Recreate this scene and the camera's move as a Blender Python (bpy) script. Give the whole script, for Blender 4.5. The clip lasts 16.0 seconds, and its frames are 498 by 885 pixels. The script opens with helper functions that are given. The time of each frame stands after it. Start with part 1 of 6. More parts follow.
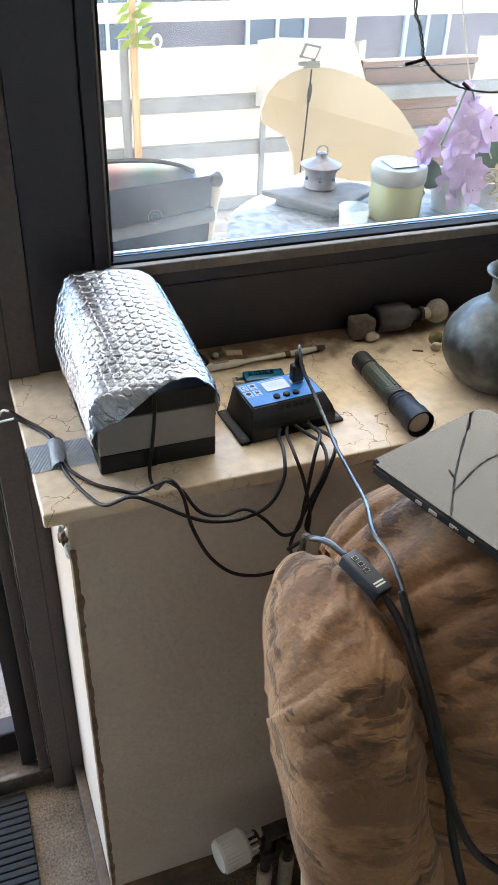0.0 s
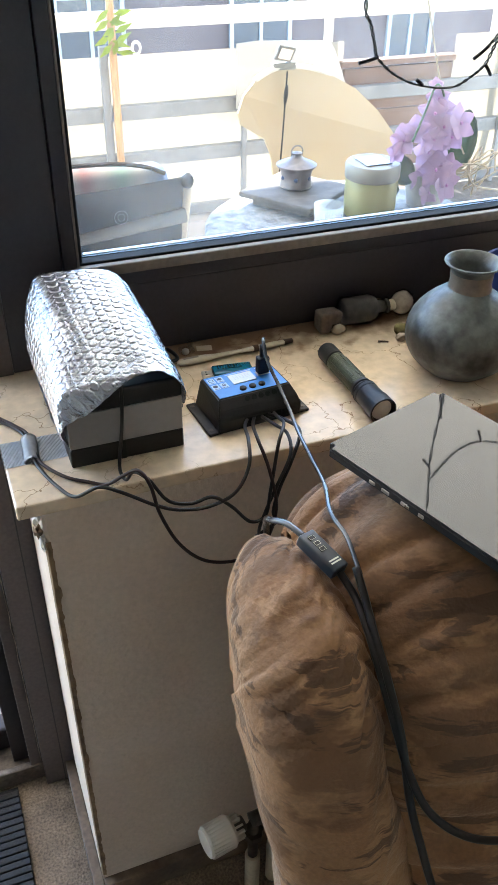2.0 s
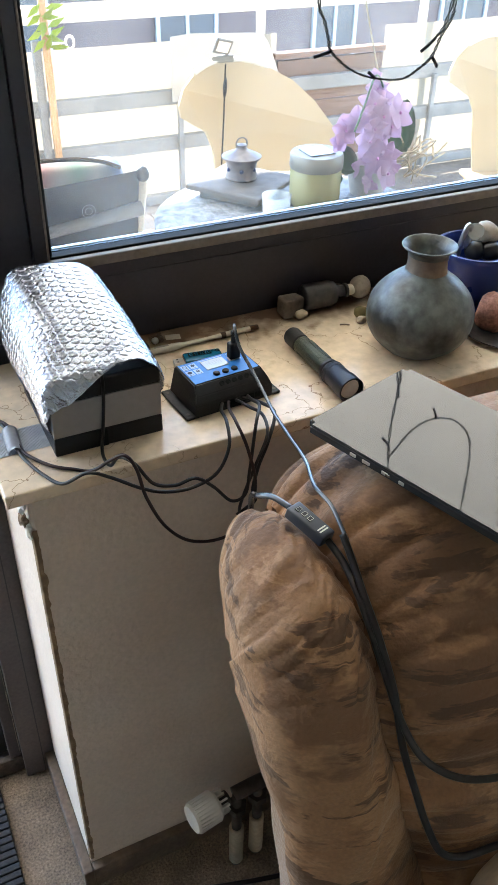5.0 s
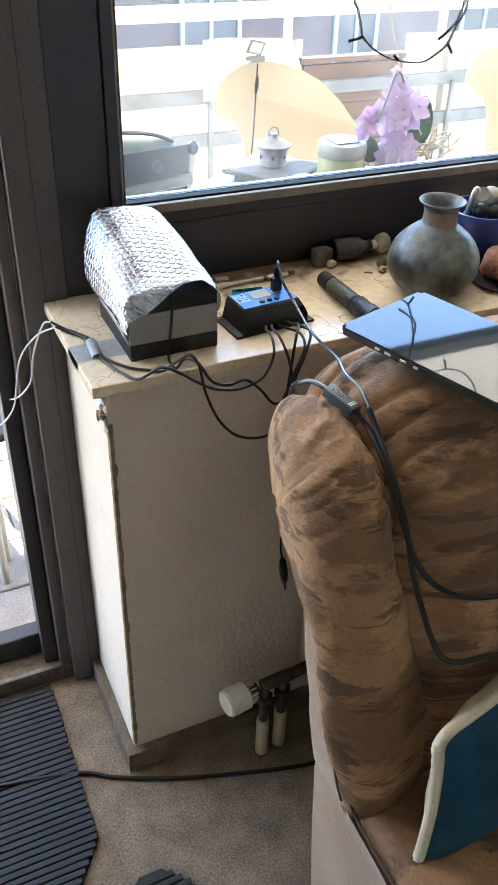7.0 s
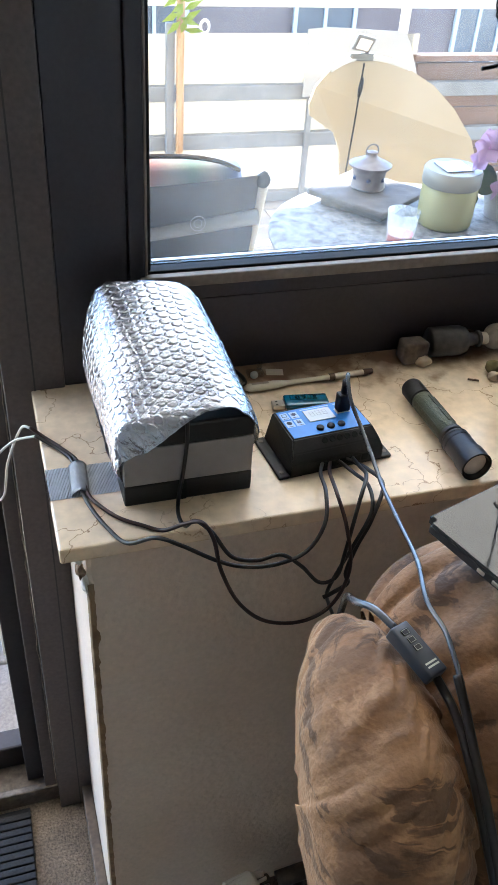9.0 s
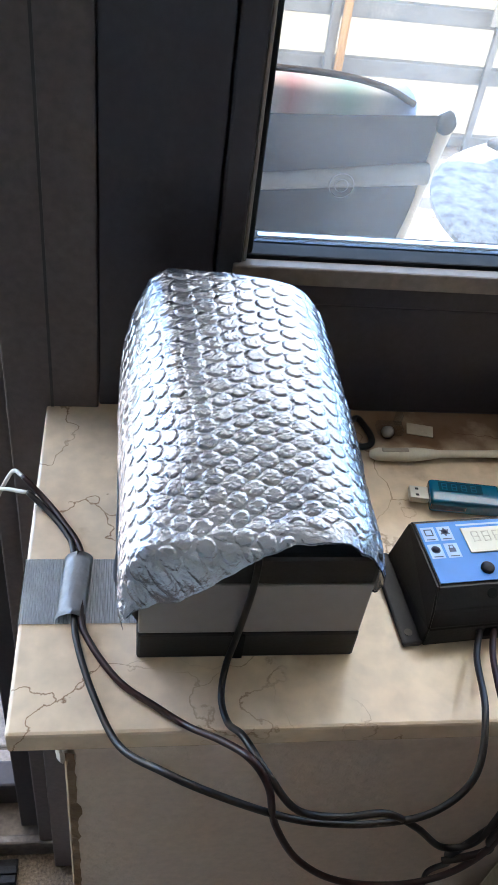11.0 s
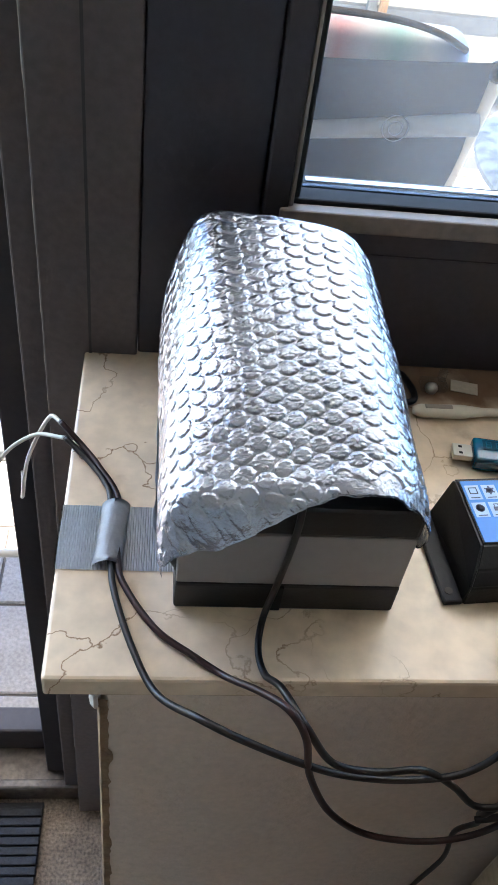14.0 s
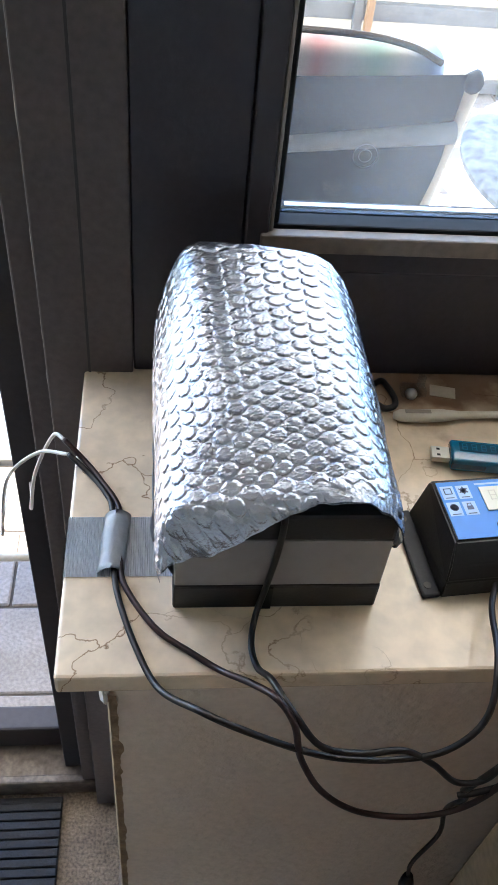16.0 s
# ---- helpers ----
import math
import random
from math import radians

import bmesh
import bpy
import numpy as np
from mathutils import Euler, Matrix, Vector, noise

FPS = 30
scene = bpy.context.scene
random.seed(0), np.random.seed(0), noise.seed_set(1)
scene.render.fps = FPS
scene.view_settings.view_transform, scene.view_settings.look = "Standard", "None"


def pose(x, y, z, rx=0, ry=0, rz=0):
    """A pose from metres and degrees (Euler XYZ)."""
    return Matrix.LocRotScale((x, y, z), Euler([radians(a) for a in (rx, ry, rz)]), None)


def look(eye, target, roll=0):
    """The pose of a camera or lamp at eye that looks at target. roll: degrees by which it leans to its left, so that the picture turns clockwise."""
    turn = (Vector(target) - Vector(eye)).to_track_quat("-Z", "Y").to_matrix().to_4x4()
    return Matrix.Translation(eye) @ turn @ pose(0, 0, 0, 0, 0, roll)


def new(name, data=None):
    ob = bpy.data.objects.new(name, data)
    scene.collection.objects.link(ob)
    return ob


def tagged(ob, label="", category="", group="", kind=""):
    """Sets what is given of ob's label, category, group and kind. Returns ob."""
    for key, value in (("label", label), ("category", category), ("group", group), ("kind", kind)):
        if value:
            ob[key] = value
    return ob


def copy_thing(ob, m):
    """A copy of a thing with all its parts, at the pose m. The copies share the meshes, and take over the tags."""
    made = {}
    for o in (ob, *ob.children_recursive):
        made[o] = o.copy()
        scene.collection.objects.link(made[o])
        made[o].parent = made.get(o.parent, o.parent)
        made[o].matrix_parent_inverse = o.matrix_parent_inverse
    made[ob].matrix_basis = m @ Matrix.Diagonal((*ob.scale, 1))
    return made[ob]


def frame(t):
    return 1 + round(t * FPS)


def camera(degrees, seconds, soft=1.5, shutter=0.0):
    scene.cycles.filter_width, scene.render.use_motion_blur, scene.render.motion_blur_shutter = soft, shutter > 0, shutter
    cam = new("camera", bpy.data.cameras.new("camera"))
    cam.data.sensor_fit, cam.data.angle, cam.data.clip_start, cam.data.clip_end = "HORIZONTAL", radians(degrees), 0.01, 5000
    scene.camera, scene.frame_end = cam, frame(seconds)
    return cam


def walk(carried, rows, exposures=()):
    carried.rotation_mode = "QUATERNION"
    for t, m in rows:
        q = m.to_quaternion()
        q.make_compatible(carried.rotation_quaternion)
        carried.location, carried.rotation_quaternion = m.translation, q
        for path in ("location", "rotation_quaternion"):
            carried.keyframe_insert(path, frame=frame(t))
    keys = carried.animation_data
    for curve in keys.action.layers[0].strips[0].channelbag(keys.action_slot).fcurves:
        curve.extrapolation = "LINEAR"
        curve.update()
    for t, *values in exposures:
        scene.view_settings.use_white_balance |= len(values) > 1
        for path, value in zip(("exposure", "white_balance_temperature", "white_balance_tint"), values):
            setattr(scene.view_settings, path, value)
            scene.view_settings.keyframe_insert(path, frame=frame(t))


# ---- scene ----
cam = camera(33.0, 16.0)
PATH = [
    (0, (-0.042, -0.664, 1.447), (0.55, 0.842, 0.271), 2.4),
    (0.5, (-0.037, -0.682, 1.454), (0.561, 0.822, 0.279), 2.6),
    (1, (-0.026, -0.683, 1.449), (0.573, 0.819, 0.273), 2.3),
    (1.5, (-0.022, -0.694, 1.447), (0.58, 0.807, 0.27), 1.3),
    (2, (-0.021, -0.706, 1.453), (0.578, 0.802, 0.283), 0.9),
    (2.5, (-0.011, -0.703, 1.454), (0.597, 0.805, 0.289), 1.3),
    (3, (-0.006, -0.697, 1.442), (0.601, 0.812, 0.278), 1.3),
    (3.5, (0.0, -0.67, 1.416), (0.598, 0.829, 0.234), 1.0),
    (4, (-0.042, -0.663, 1.452), (0.607, 0.805, 0.258), 0.4),
    (4.5, (-0.077, -0.668, 1.453), (0.635, 0.781, 0.272), 0.9),
    (4.7, (-0.071, -0.685, 1.457), (0.651, 0.759, 0.276), 1.3),
    (6.8, (-0.197, -0.936, 1.476), (0.503, 0.531, 0.31), 1.5),
    (7, (-0.214, -0.929, 1.471), (0.489, 0.54, 0.31), 2.0),
    (7.5, (-0.196, -0.894, 1.462), (0.521, 0.554, 0.283), 2.3),
    (8, (-0.147, -0.837, 1.458), (0.573, 0.612, 0.281), 2.3),
    (8.5, (-0.03, -0.695, 1.439), (0.642, 0.793, 0.283), 4.0),
    (9, (-0.026, -0.572, 1.437), (0.507, 0.936, 0.236), 4.3),
    (9.5, (-0.02, -0.456, 1.419), (0.471, 1.062, 0.212), 5.0),
    (10, (0.051, -0.319, 1.349), (0.417, 1.208, 0.111), 6.3),
    (12.5, (0.064, -0.205, 1.294), (0.32, 1.16, -0.146), 9.8),
    (13, (0.063, -0.209, 1.285), (0.297, 1.185, -0.129), 9.2),
    (13.5, (0.059, -0.208, 1.289), (0.29, 1.192, -0.121), 9.1),
    (14, (0.053, -0.226, 1.297), (0.283, 1.172, -0.115), 9.1),
    (14.5, (0.054, -0.243, 1.322), (0.284, 1.151, -0.094), 9.2),
    (15, (0.064, -0.247, 1.336), (0.299, 1.144, -0.082), 8.1),
    (15.5, (0.066, -0.241, 1.33), (0.288, 1.152, -0.088), 7.0),
    (16, (0.06, -0.247, 1.336), (0.273, 1.14, -0.089), 6.7),
]
walk(cam, [(t, look(eye, target, roll)) for t, eye, target, roll in PATH],
     exposures=[(0.0, 3.58, 6900, 10), (4.5, 3.58, 6900, 10), (7.0, 3.82, 6950, 10), (8.0, 3.80, 6950, 10), (8.5, 3.66, 6850, 10), (9.0, 3.55, 6600, 11), (10.0, 3.48, 6350, 12), (12.5, 3.52, 6350, 12), (16.0, 3.55, 6450, 12)])

# ---------- world, sun, exposure ----------
SUN_EL, SUN_AZ = 57.0, -14.0      # degrees; azimuth from +y towards +x
world = bpy.data.worlds.new("sky_world")
scene.world = world
world.use_nodes = True
wn = world.node_tree
wn.nodes.clear()
sky = wn.nodes.new("ShaderNodeTexSky")
sky.sky_type = "NISHITA"
sky.sun_disc = False
sky.sun_elevation = radians(SUN_EL)
sky.sun_rotation = radians(SUN_AZ)
sky.ozone_density = 4.5
sky.dust_density = 0.15
wbg = wn.nodes.new("ShaderNodeBackground")
wbg.inputs[1].default_value = 0.15
wout = wn.nodes.new("ShaderNodeOutputWorld")
wn.links.new(sky.outputs[0], wbg.inputs[0])
wn.links.new(wbg.outputs[0], wout.inputs[0])

sun_data = bpy.data.lights.new("sun", "SUN")
sun_data.energy = 3.2
sun_data.angle = radians(0.53)
sun_data.color = (1.0, 0.95, 0.87)
sun = new("sun", sun_data)
sun_way = Vector((math.sin(radians(SUN_AZ)) * math.cos(radians(SUN_EL)), math.cos(radians(SUN_AZ)) * math.cos(radians(SUN_EL)), math.sin(radians(SUN_EL))))
sun.matrix_world = Matrix.Translation(sun_way * 20) @ sun_way.to_track_quat("Z", "Y").to_matrix().to_4x4()


# ---------- material builders ----------
def mat(name, c1, c2=None, scale=8.0, rough=0.6, metal=0.0, grain=0.0, grain_scale=120.0, bump=0.0, bump_scale=60.0,
        rough_var=0.1, coat=0.0, sheen=0.0, trans=0.0, spec=0.5, stretch=(1, 1, 1), object_var=0.0, contrast=(0.35, 0.65)):
    """A surface of two tones that mix at a large scale, with fine grain, uneven gloss and fine relief."""
    m = bpy.data.materials.new(name)
    m.use_nodes = True
    nt = m.node_tree
    N, L = nt.nodes, nt.links
    b = N["Principled BSDF"]
    tc = N.new("ShaderNodeTexCoord")
    mp = N.new("ShaderNodeMapping")
    mp.inputs["Scale"].default_value = stretch
    L.new(tc.outputs["Object"], mp.inputs[0])
    n1 = N.new("ShaderNodeTexNoise")
    n1.inputs["Scale"].default_value = scale
    n1.inputs["Detail"].default_value = 5
    L.new(mp.outputs[0], n1.inputs["Vector"])
    ramp = N.new("ShaderNodeValToRGB")
    ramp.color_ramp.elements[0].position, ramp.color_ramp.elements[1].position = contrast
    ramp.color_ramp.elements[0].color = (*c1, 1)
    ramp.color_ramp.elements[1].color = (*(c2 or [v * 0.8 for v in c1]), 1)
    L.new(n1.outputs["Fac"], ramp.inputs[0])
    col = ramp.outputs[0]
    n2 = N.new("ShaderNodeTexNoise")
    n2.inputs["Scale"].default_value = grain_scale
    n2.inputs["Detail"].default_value = 3
    L.new(mp.outputs[0], n2.inputs["Vector"])
    if grain:
        mr = N.new("ShaderNodeMapRange")
        mr.inputs[1].default_value, mr.inputs[2].default_value = 0.3, 0.7
        mr.inputs[3].default_value, mr.inputs[4].default_value = 1 - grain, 1 + grain
        L.new(n2.outputs["Fac"], mr.inputs[0])
        mx = N.new("ShaderNodeVectorMath")
        mx.operation = "SCALE"
        L.new(col, mx.inputs[0])
        L.new(mr.outputs[0], mx.inputs["Scale"])
        col = mx.outputs[0]
    if object_var:
        oi = N.new("ShaderNodeObjectInfo")
        mo = N.new("ShaderNodeMapRange")
        mo.inputs[3].default_value, mo.inputs[4].default_value = 1 - object_var, 1 + object_var
        L.new(oi.outputs["Random"], mo.inputs[0])
        mv = N.new("ShaderNodeVectorMath")
        mv.operation = "SCALE"
        L.new(col, mv.inputs[0])
        L.new(mo.outputs[0], mv.inputs["Scale"])
        col = mv.outputs[0]
    L.new(col, b.inputs["Base Color"])
    rr = N.new("ShaderNodeMapRange")
    rr.inputs[3].default_value, rr.inputs[4].default_value = max(0.02, rough - rough_var), min(1, rough + rough_var)
    L.new(n1.outputs["Fac"], rr.inputs[0])
    L.new(rr.outputs[0], b.inputs["Roughness"])
    b.inputs["Metallic"].default_value = metal
    b.inputs["Coat Weight"].default_value = coat
    b.inputs["Coat Roughness"].default_value = 0.08
    b.inputs["Sheen Weight"].default_value = sheen
    b.inputs["Sheen Roughness"].default_value = 0.4
    b.inputs["Transmission Weight"].default_value = trans
    b.inputs["Specular IOR Level"].default_value = spec
    if bump:
        n3 = N.new("ShaderNodeTexNoise")
        n3.inputs["Scale"].default_value = bump_scale
        n3.inputs["Detail"].default_value = 4
        L.new(mp.outputs[0], n3.inputs["Vector"])
        bp = N.new("ShaderNodeBump")
        bp.inputs["Strength"].default_value = bump
        bp.inputs["Distance"].default_value = 0.004
        L.new(n3.outputs["Fac"], bp.inputs["Height"])
        L.new(bp.outputs[0], b.inputs["Normal"])
    return m


def translucent_mat(name, c, share=0.5, rough=0.8):
    """Thin cloth or plastic that lets the sun glow through."""
    m = mat(name, c, [v * 0.9 for v in c], scale=3, rough=rough, grain=0.06, grain_scale=200)
    N, L = m.node_tree.nodes, m.node_tree.links
    tr = N.new("ShaderNodeBsdfTranslucent")
    tr.inputs[0].default_value = (*c, 1)
    mix = N.new("ShaderNodeMixShader")
    mix.inputs[0].default_value = share
    L.new(N["Principled BSDF"].outputs[0], mix.inputs[1])
    L.new(tr.outputs[0], mix.inputs[2])
    L.new(mix.outputs[0], N["Material Output"].inputs[0])
    return m


def glass_mat(name, tint=(1, 1, 1), rough=0.0, dirt=0.0):
    """Thin pane: clear with a weak mirror, and a little dust."""
    m = bpy.data.materials.new(name)
    m.use_nodes = True
    N, L = m.node_tree.nodes, m.node_tree.links
    N.clear()
    out = N.new("ShaderNodeOutputMaterial")
    tr = N.new("ShaderNodeBsdfTransparent")
    tr.inputs[0].default_value = (*tint, 1)
    gl = N.new("ShaderNodeBsdfGlossy")
    gl.inputs["Roughness"].default_value = rough
    lw = N.new("ShaderNodeLayerWeight")
    pw = N.new("ShaderNodeMath")
    pw.operation = "POWER"
    pw.inputs[1].default_value = 5.0
    L.new(lw.outputs["Facing"], pw.inputs[0])
    fr = N.new("ShaderNodeMapRange")
    fr.inputs[3].default_value, fr.inputs[4].default_value = 0.022, 0.9
    L.new(pw.outputs[0], fr.inputs[0])
    lw.inputs["Blend"].default_value = 0.5
    mx = N.new("ShaderNodeMixShader")
    L.new(fr.outputs[0], mx.inputs[0])
    L.new(tr.outputs[0], mx.inputs[1])
    L.new(gl.outputs[0], mx.inputs[2])
    last = mx.outputs[0]
    if dirt:
        tc = N.new("ShaderNodeTexCoord")
        a = N.new("ShaderNodeTexNoise")
        a.inputs["Scale"].default_value = 6
        a.inputs["Detail"].default_value = 6
        L.new(tc.outputs["Object"], a.inputs["Vector"])
        v = N.new("ShaderNodeTexNoise")
        v.inputs["Scale"].default_value = 620
        L.new(tc.outputs["Object"], v.inputs["Vector"])
        mu = N.new("ShaderNodeMath")
        mu.operation = "MULTIPLY"
        L.new(a.outputs["Fac"], mu.inputs[0])
        L.new(v.outputs["Fac"], mu.inputs[1])
        mr = N.new("ShaderNodeMapRange")
        mr.inputs[1].default_value, mr.inputs[2].default_value, mr.inputs[3].default_value, mr.inputs[4].default_value = 0.22, 0.40, dirt * 0.4, dirt * 4.5
        L.new(mu.outputs[0], mr.inputs[0])
        df = N.new("ShaderNodeBsdfTranslucent")
        df.inputs[0].default_value = (0.95, 0.92, 0.87, 1)
        m2 = N.new("ShaderNodeMixShader")
        L.new(mr.outputs[0], m2.inputs[0])
        L.new(last, m2.inputs[1])
        L.new(df.outputs[0], m2.inputs[2])
        last = m2.outputs[0]
    L.new(last, out.inputs[0])
    return m


def marble_mat():
    """Cream limestone slab with rusty branching veins, stains and polish."""
    m = mat("cream_marble", (0.76, 0.63, 0.465), (0.66, 0.50, 0.345), scale=7, rough=0.2, rough_var=0.08, grain=0.10, grain_scale=70, contrast=(0.3, 0.75))
    N, L = m.node_tree.nodes, m.node_tree.links
    b = N["Principled BSDF"]
    tc = N.new("ShaderNodeTexCoord")
    warp = N.new("ShaderNodeTexNoise")
    warp.inputs["Scale"].default_value = 14
    warp.inputs["Detail"].default_value = 6
    L.new(tc.outputs["Object"], warp.inputs["Vector"])
    vm = N.new("ShaderNodeVectorMath")
    vm.operation = "MULTIPLY_ADD"
    vm.inputs[1].default_value = (0.12, 0.12, 0.12)
    L.new(warp.outputs["Color"], vm.inputs[0])
    L.new(tc.outputs["Object"], vm.inputs[2])
    vo = N.new("ShaderNodeTexVoronoi")
    vo.feature = "DISTANCE_TO_EDGE"
    vo.inputs["Scale"].default_value = 9
    L.new(vm.outputs[0], vo.inputs["Vector"])
    vr = N.new("ShaderNodeMapRange")
    vr.inputs[1].default_value, vr.inputs[2].default_value, vr.inputs[3].default_value, vr.inputs[4].default_value = 0.0, 0.0075, 1, 0
    L.new(vo.outputs["Distance"], vr.inputs[0])
    br = N.new("ShaderNodeTexNoise")
    br.inputs["Scale"].default_value = 11
    L.new(tc.outputs["Object"], br.inputs["Vector"])
    brr = N.new("ShaderNodeMapRange")
    brr.inputs[1].default_value, brr.inputs[2].default_value = 0.40, 0.52
    L.new(br.outputs["Fac"], brr.inputs[0])
    mu = N.new("ShaderNodeMath")
    mu.operation = "MULTIPLY"
    L.new(vr.outputs[0], mu.inputs[0])
    L.new(brr.outputs[0], mu.inputs[1])
    mix = N.new("ShaderNodeMix")
    mix.data_type = "RGBA"
    old = b.inputs["Base Color"].links[0].from_socket
    L.new(mu.outputs[0], mix.inputs[0])
    L.new(old, mix.inputs[6])
    mix.inputs[7].default_value = (0.26, 0.15, 0.085, 1)
    # brown stains
    st = N.new("ShaderNodeTexNoise")
    st.inputs["Scale"].default_value = 26
    st.inputs["Detail"].default_value = 6
    L.new(tc.outputs["Object"], st.inputs["Vector"])
    sr = N.new("ShaderNodeMapRange")
    sr.inputs[1].default_value, sr.inputs[2].default_value, sr.inputs[4].default_value = 0.6, 0.75, 0.55
    L.new(st.outputs["Fac"], sr.inputs[0])
    mix2 = N.new("ShaderNodeMix")
    mix2.data_type = "RGBA"
    L.new(sr.outputs[0], mix2.inputs[0])
    L.new(mix.outputs[2], mix2.inputs[6])
    mix2.inputs[7].default_value = (0.28, 0.17, 0.09, 1)
    # rusty dirt that gathered along the window, with a ragged border
    sx = N.new("ShaderNodeSeparateXYZ")
    L.new(tc.outputs["Object"], sx.inputs[0])
    add = N.new("ShaderNodeMath")
    add.operation = "MULTIPLY_ADD"
    add.inputs[1].default_value = 0.16
    L.new(st.outputs["Fac"], add.inputs[0])
    L.new(sx.outputs["Y"], add.inputs[2])
    dr = N.new("ShaderNodeMapRange")
    dr.inputs[1].default_value, dr.inputs[2].default_value, dr.inputs[4].default_value = 0.285, 0.335, 0.85
    L.new(add.outputs[0], dr.inputs[0])
    xr = N.new("ShaderNodeMapRange")
    xr.inputs[1].default_value, xr.inputs[2].default_value = 0.2, 0.26
    L.new(sx.outputs["X"], xr.inputs[0])
    mm = N.new("ShaderNodeMath")
    mm.operation = "MULTIPLY"
    L.new(dr.outputs[0], mm.inputs[0])
    L.new(xr.outputs[0], mm.inputs[1])
    mix3 = N.new("ShaderNodeMix")
    mix3.data_type = "RGBA"
    L.new(mm.outputs[0], mix3.inputs[0])
    L.new(mix2.outputs[2], mix3.inputs[6])
    mix3.inputs[7].default_value = (0.17, 0.085, 0.045, 1)
    L.new(mix3.outputs[2], b.inputs["Base Color"])
    return m


def velvet_mat(name, light, mid, dark, amount=0.55):
    """Worn patterned velour: soft tan ground, brushed darker patches, woven grain, sheen."""
    m = mat(name, light, mid, scale=9, rough=0.75, grain=0.12, grain_scale=260, sheen=0.3, bump=0.35, bump_scale=220)
    N, L = m.node_tree.nodes, m.node_tree.links
    b = N["Principled BSDF"]
    tc = N.new("ShaderNodeTexCoord")
    b.inputs["Sheen Tint"].default_value = (0.85, 0.62, 0.45, 1)
    streak_map = N.new("ShaderNodeMapping")
    streak_map.inputs["Scale"].default_value = (12, 40, 150)
    L.new(tc.outputs["Object"], streak_map.inputs[0])
    streak = N.new("ShaderNodeTexNoise")
    streak.inputs["Scale"].default_value = 1.0
    streak.inputs["Detail"].default_value = 2
    L.new(streak_map.outputs[0], streak.inputs["Vector"])
    brushed = N.new("ShaderNodeVectorMath")
    brushed.operation = "MULTIPLY_ADD"
    brushed.inputs[1].default_value = (0.05, 0.02, 0.012)
    L.new(streak.outputs["Color"], brushed.inputs[0])
    L.new(tc.outputs["Object"], brushed.inputs[2])

    def layer(vec_scale, rot, scale, lo, hi, colour, src):
        mp = N.new("ShaderNodeMapping")
        mp.inputs["Scale"].default_value = vec_scale
        mp.inputs["Rotation"].default_value = rot
        L.new(brushed.outputs[0], mp.inputs[0])
        n = N.new("ShaderNodeTexNoise")
        n.inputs["Scale"].default_value = scale
        n.inputs["Detail"].default_value = 5
        n.inputs["Roughness"].default_value = 0.62
        L.new(mp.outputs[0], n.inputs["Vector"])
        r = N.new("ShaderNodeMapRange")
        r.inputs[1].default_value, r.inputs[2].default_value, r.inputs[4].default_value = lo, hi, 0.8
        L.new(n.outputs["Fac"], r.inputs[0])
        x = N.new("ShaderNodeMix")
        x.data_type = "RGBA"
        L.new(r.outputs[0], x.inputs[0])
        L.new(src, x.inputs[6])
        x.inputs[7].default_value = (*colour, 1)
        return x.outputs[2]

    col = b.inputs["Base Color"].links[0].from_socket
    col = layer((7.0, 5.0, 2.6), (0, 0.1, 0.3), 2.6, amount - 0.02, amount + 0.03, [v * 1.2 for v in light], col)
    col = layer((2.6, 5.0, 6.0), (0.15, 0.1, 0.05), 1.7, amount - 0.06, amount + 0.0, [v * 0.6 for v in mid], col)
    col = layer((3.0, 8.0, 22.0), (0.1, -0.12, 0.0), 1.8, amount - 0.015, amount + 0.02, dark, col)
    L.new(col, b.inputs["Base Color"])
    return m


def wood_mat(name, c1, c2, axis=(1, 14, 14)):
    return mat(name, c1, c2, scale=6, rough=0.65, grain=0.2, grain_scale=40, bump=0.25, bump_scale=40, stretch=axis, object_var=0.15)


M_MARBLE = marble_mat()
M_PLASTER = mat("wall_plaster", (0.67, 0.555, 0.455), (0.60, 0.485, 0.39), scale=4, rough=0.85, grain=0.05, grain_scale=160, bump=0.5, bump_scale=110)
M_ROOM = mat("room_paint", (0.80, 0.76, 0.68), (0.76, 0.71, 0.63), scale=3, rough=0.9, grain=0.03, bump=0.2, bump_scale=90)
M_CEIL = mat("ceiling_paint", (0.84, 0.82, 0.78), (0.80, 0.78, 0.73), scale=3, rough=0.9, grain=0.03, bump=0.2, bump_scale=90)
M_CHIP = mat("broken_plaster_edge", (0.30, 0.20, 0.11), (0.16, 0.10, 0.06), scale=60, rough=0.95, grain=0.25, bump=0.8, bump_scale=200)
M_WHITEPLASTER = mat("loose_white_plaster", (0.72, 0.69, 0.63), (0.6, 0.56, 0.5), scale=30, rough=0.9, grain=0.1, bump=0.6, bump_scale=150)
M_FRAME = mat("dark_brown_frame", (0.026, 0.022, 0.028), (0.035, 0.030, 0.036), scale=5, rough=0.42, rough_var=0.08, grain=0.12, grain_scale=200, bump=0.06, bump_scale=180)
# Browner frame, its tone lightened to stand in for light from the doorway.
M_DOORFR = mat("doorway_lit_brown_frame", (0.072, 0.056, 0.052), (0.090, 0.070, 0.063), scale=5, rough=0.5, rough_var=0.1, grain=0.15, grain_scale=160, bump=0.08, bump_scale=160)
M_FRAME2 = mat("dark_frame_edge", (0.022, 0.017, 0.018), (0.032, 0.025, 0.025), scale=12, rough=0.55, grain=0.15, bump=0.1)
M_LEDGE = mat("grey_brown_glazing_bead", (0.20, 0.165, 0.135), (0.15, 0.12, 0.10), scale=14, rough=0.5, grain=0.15)
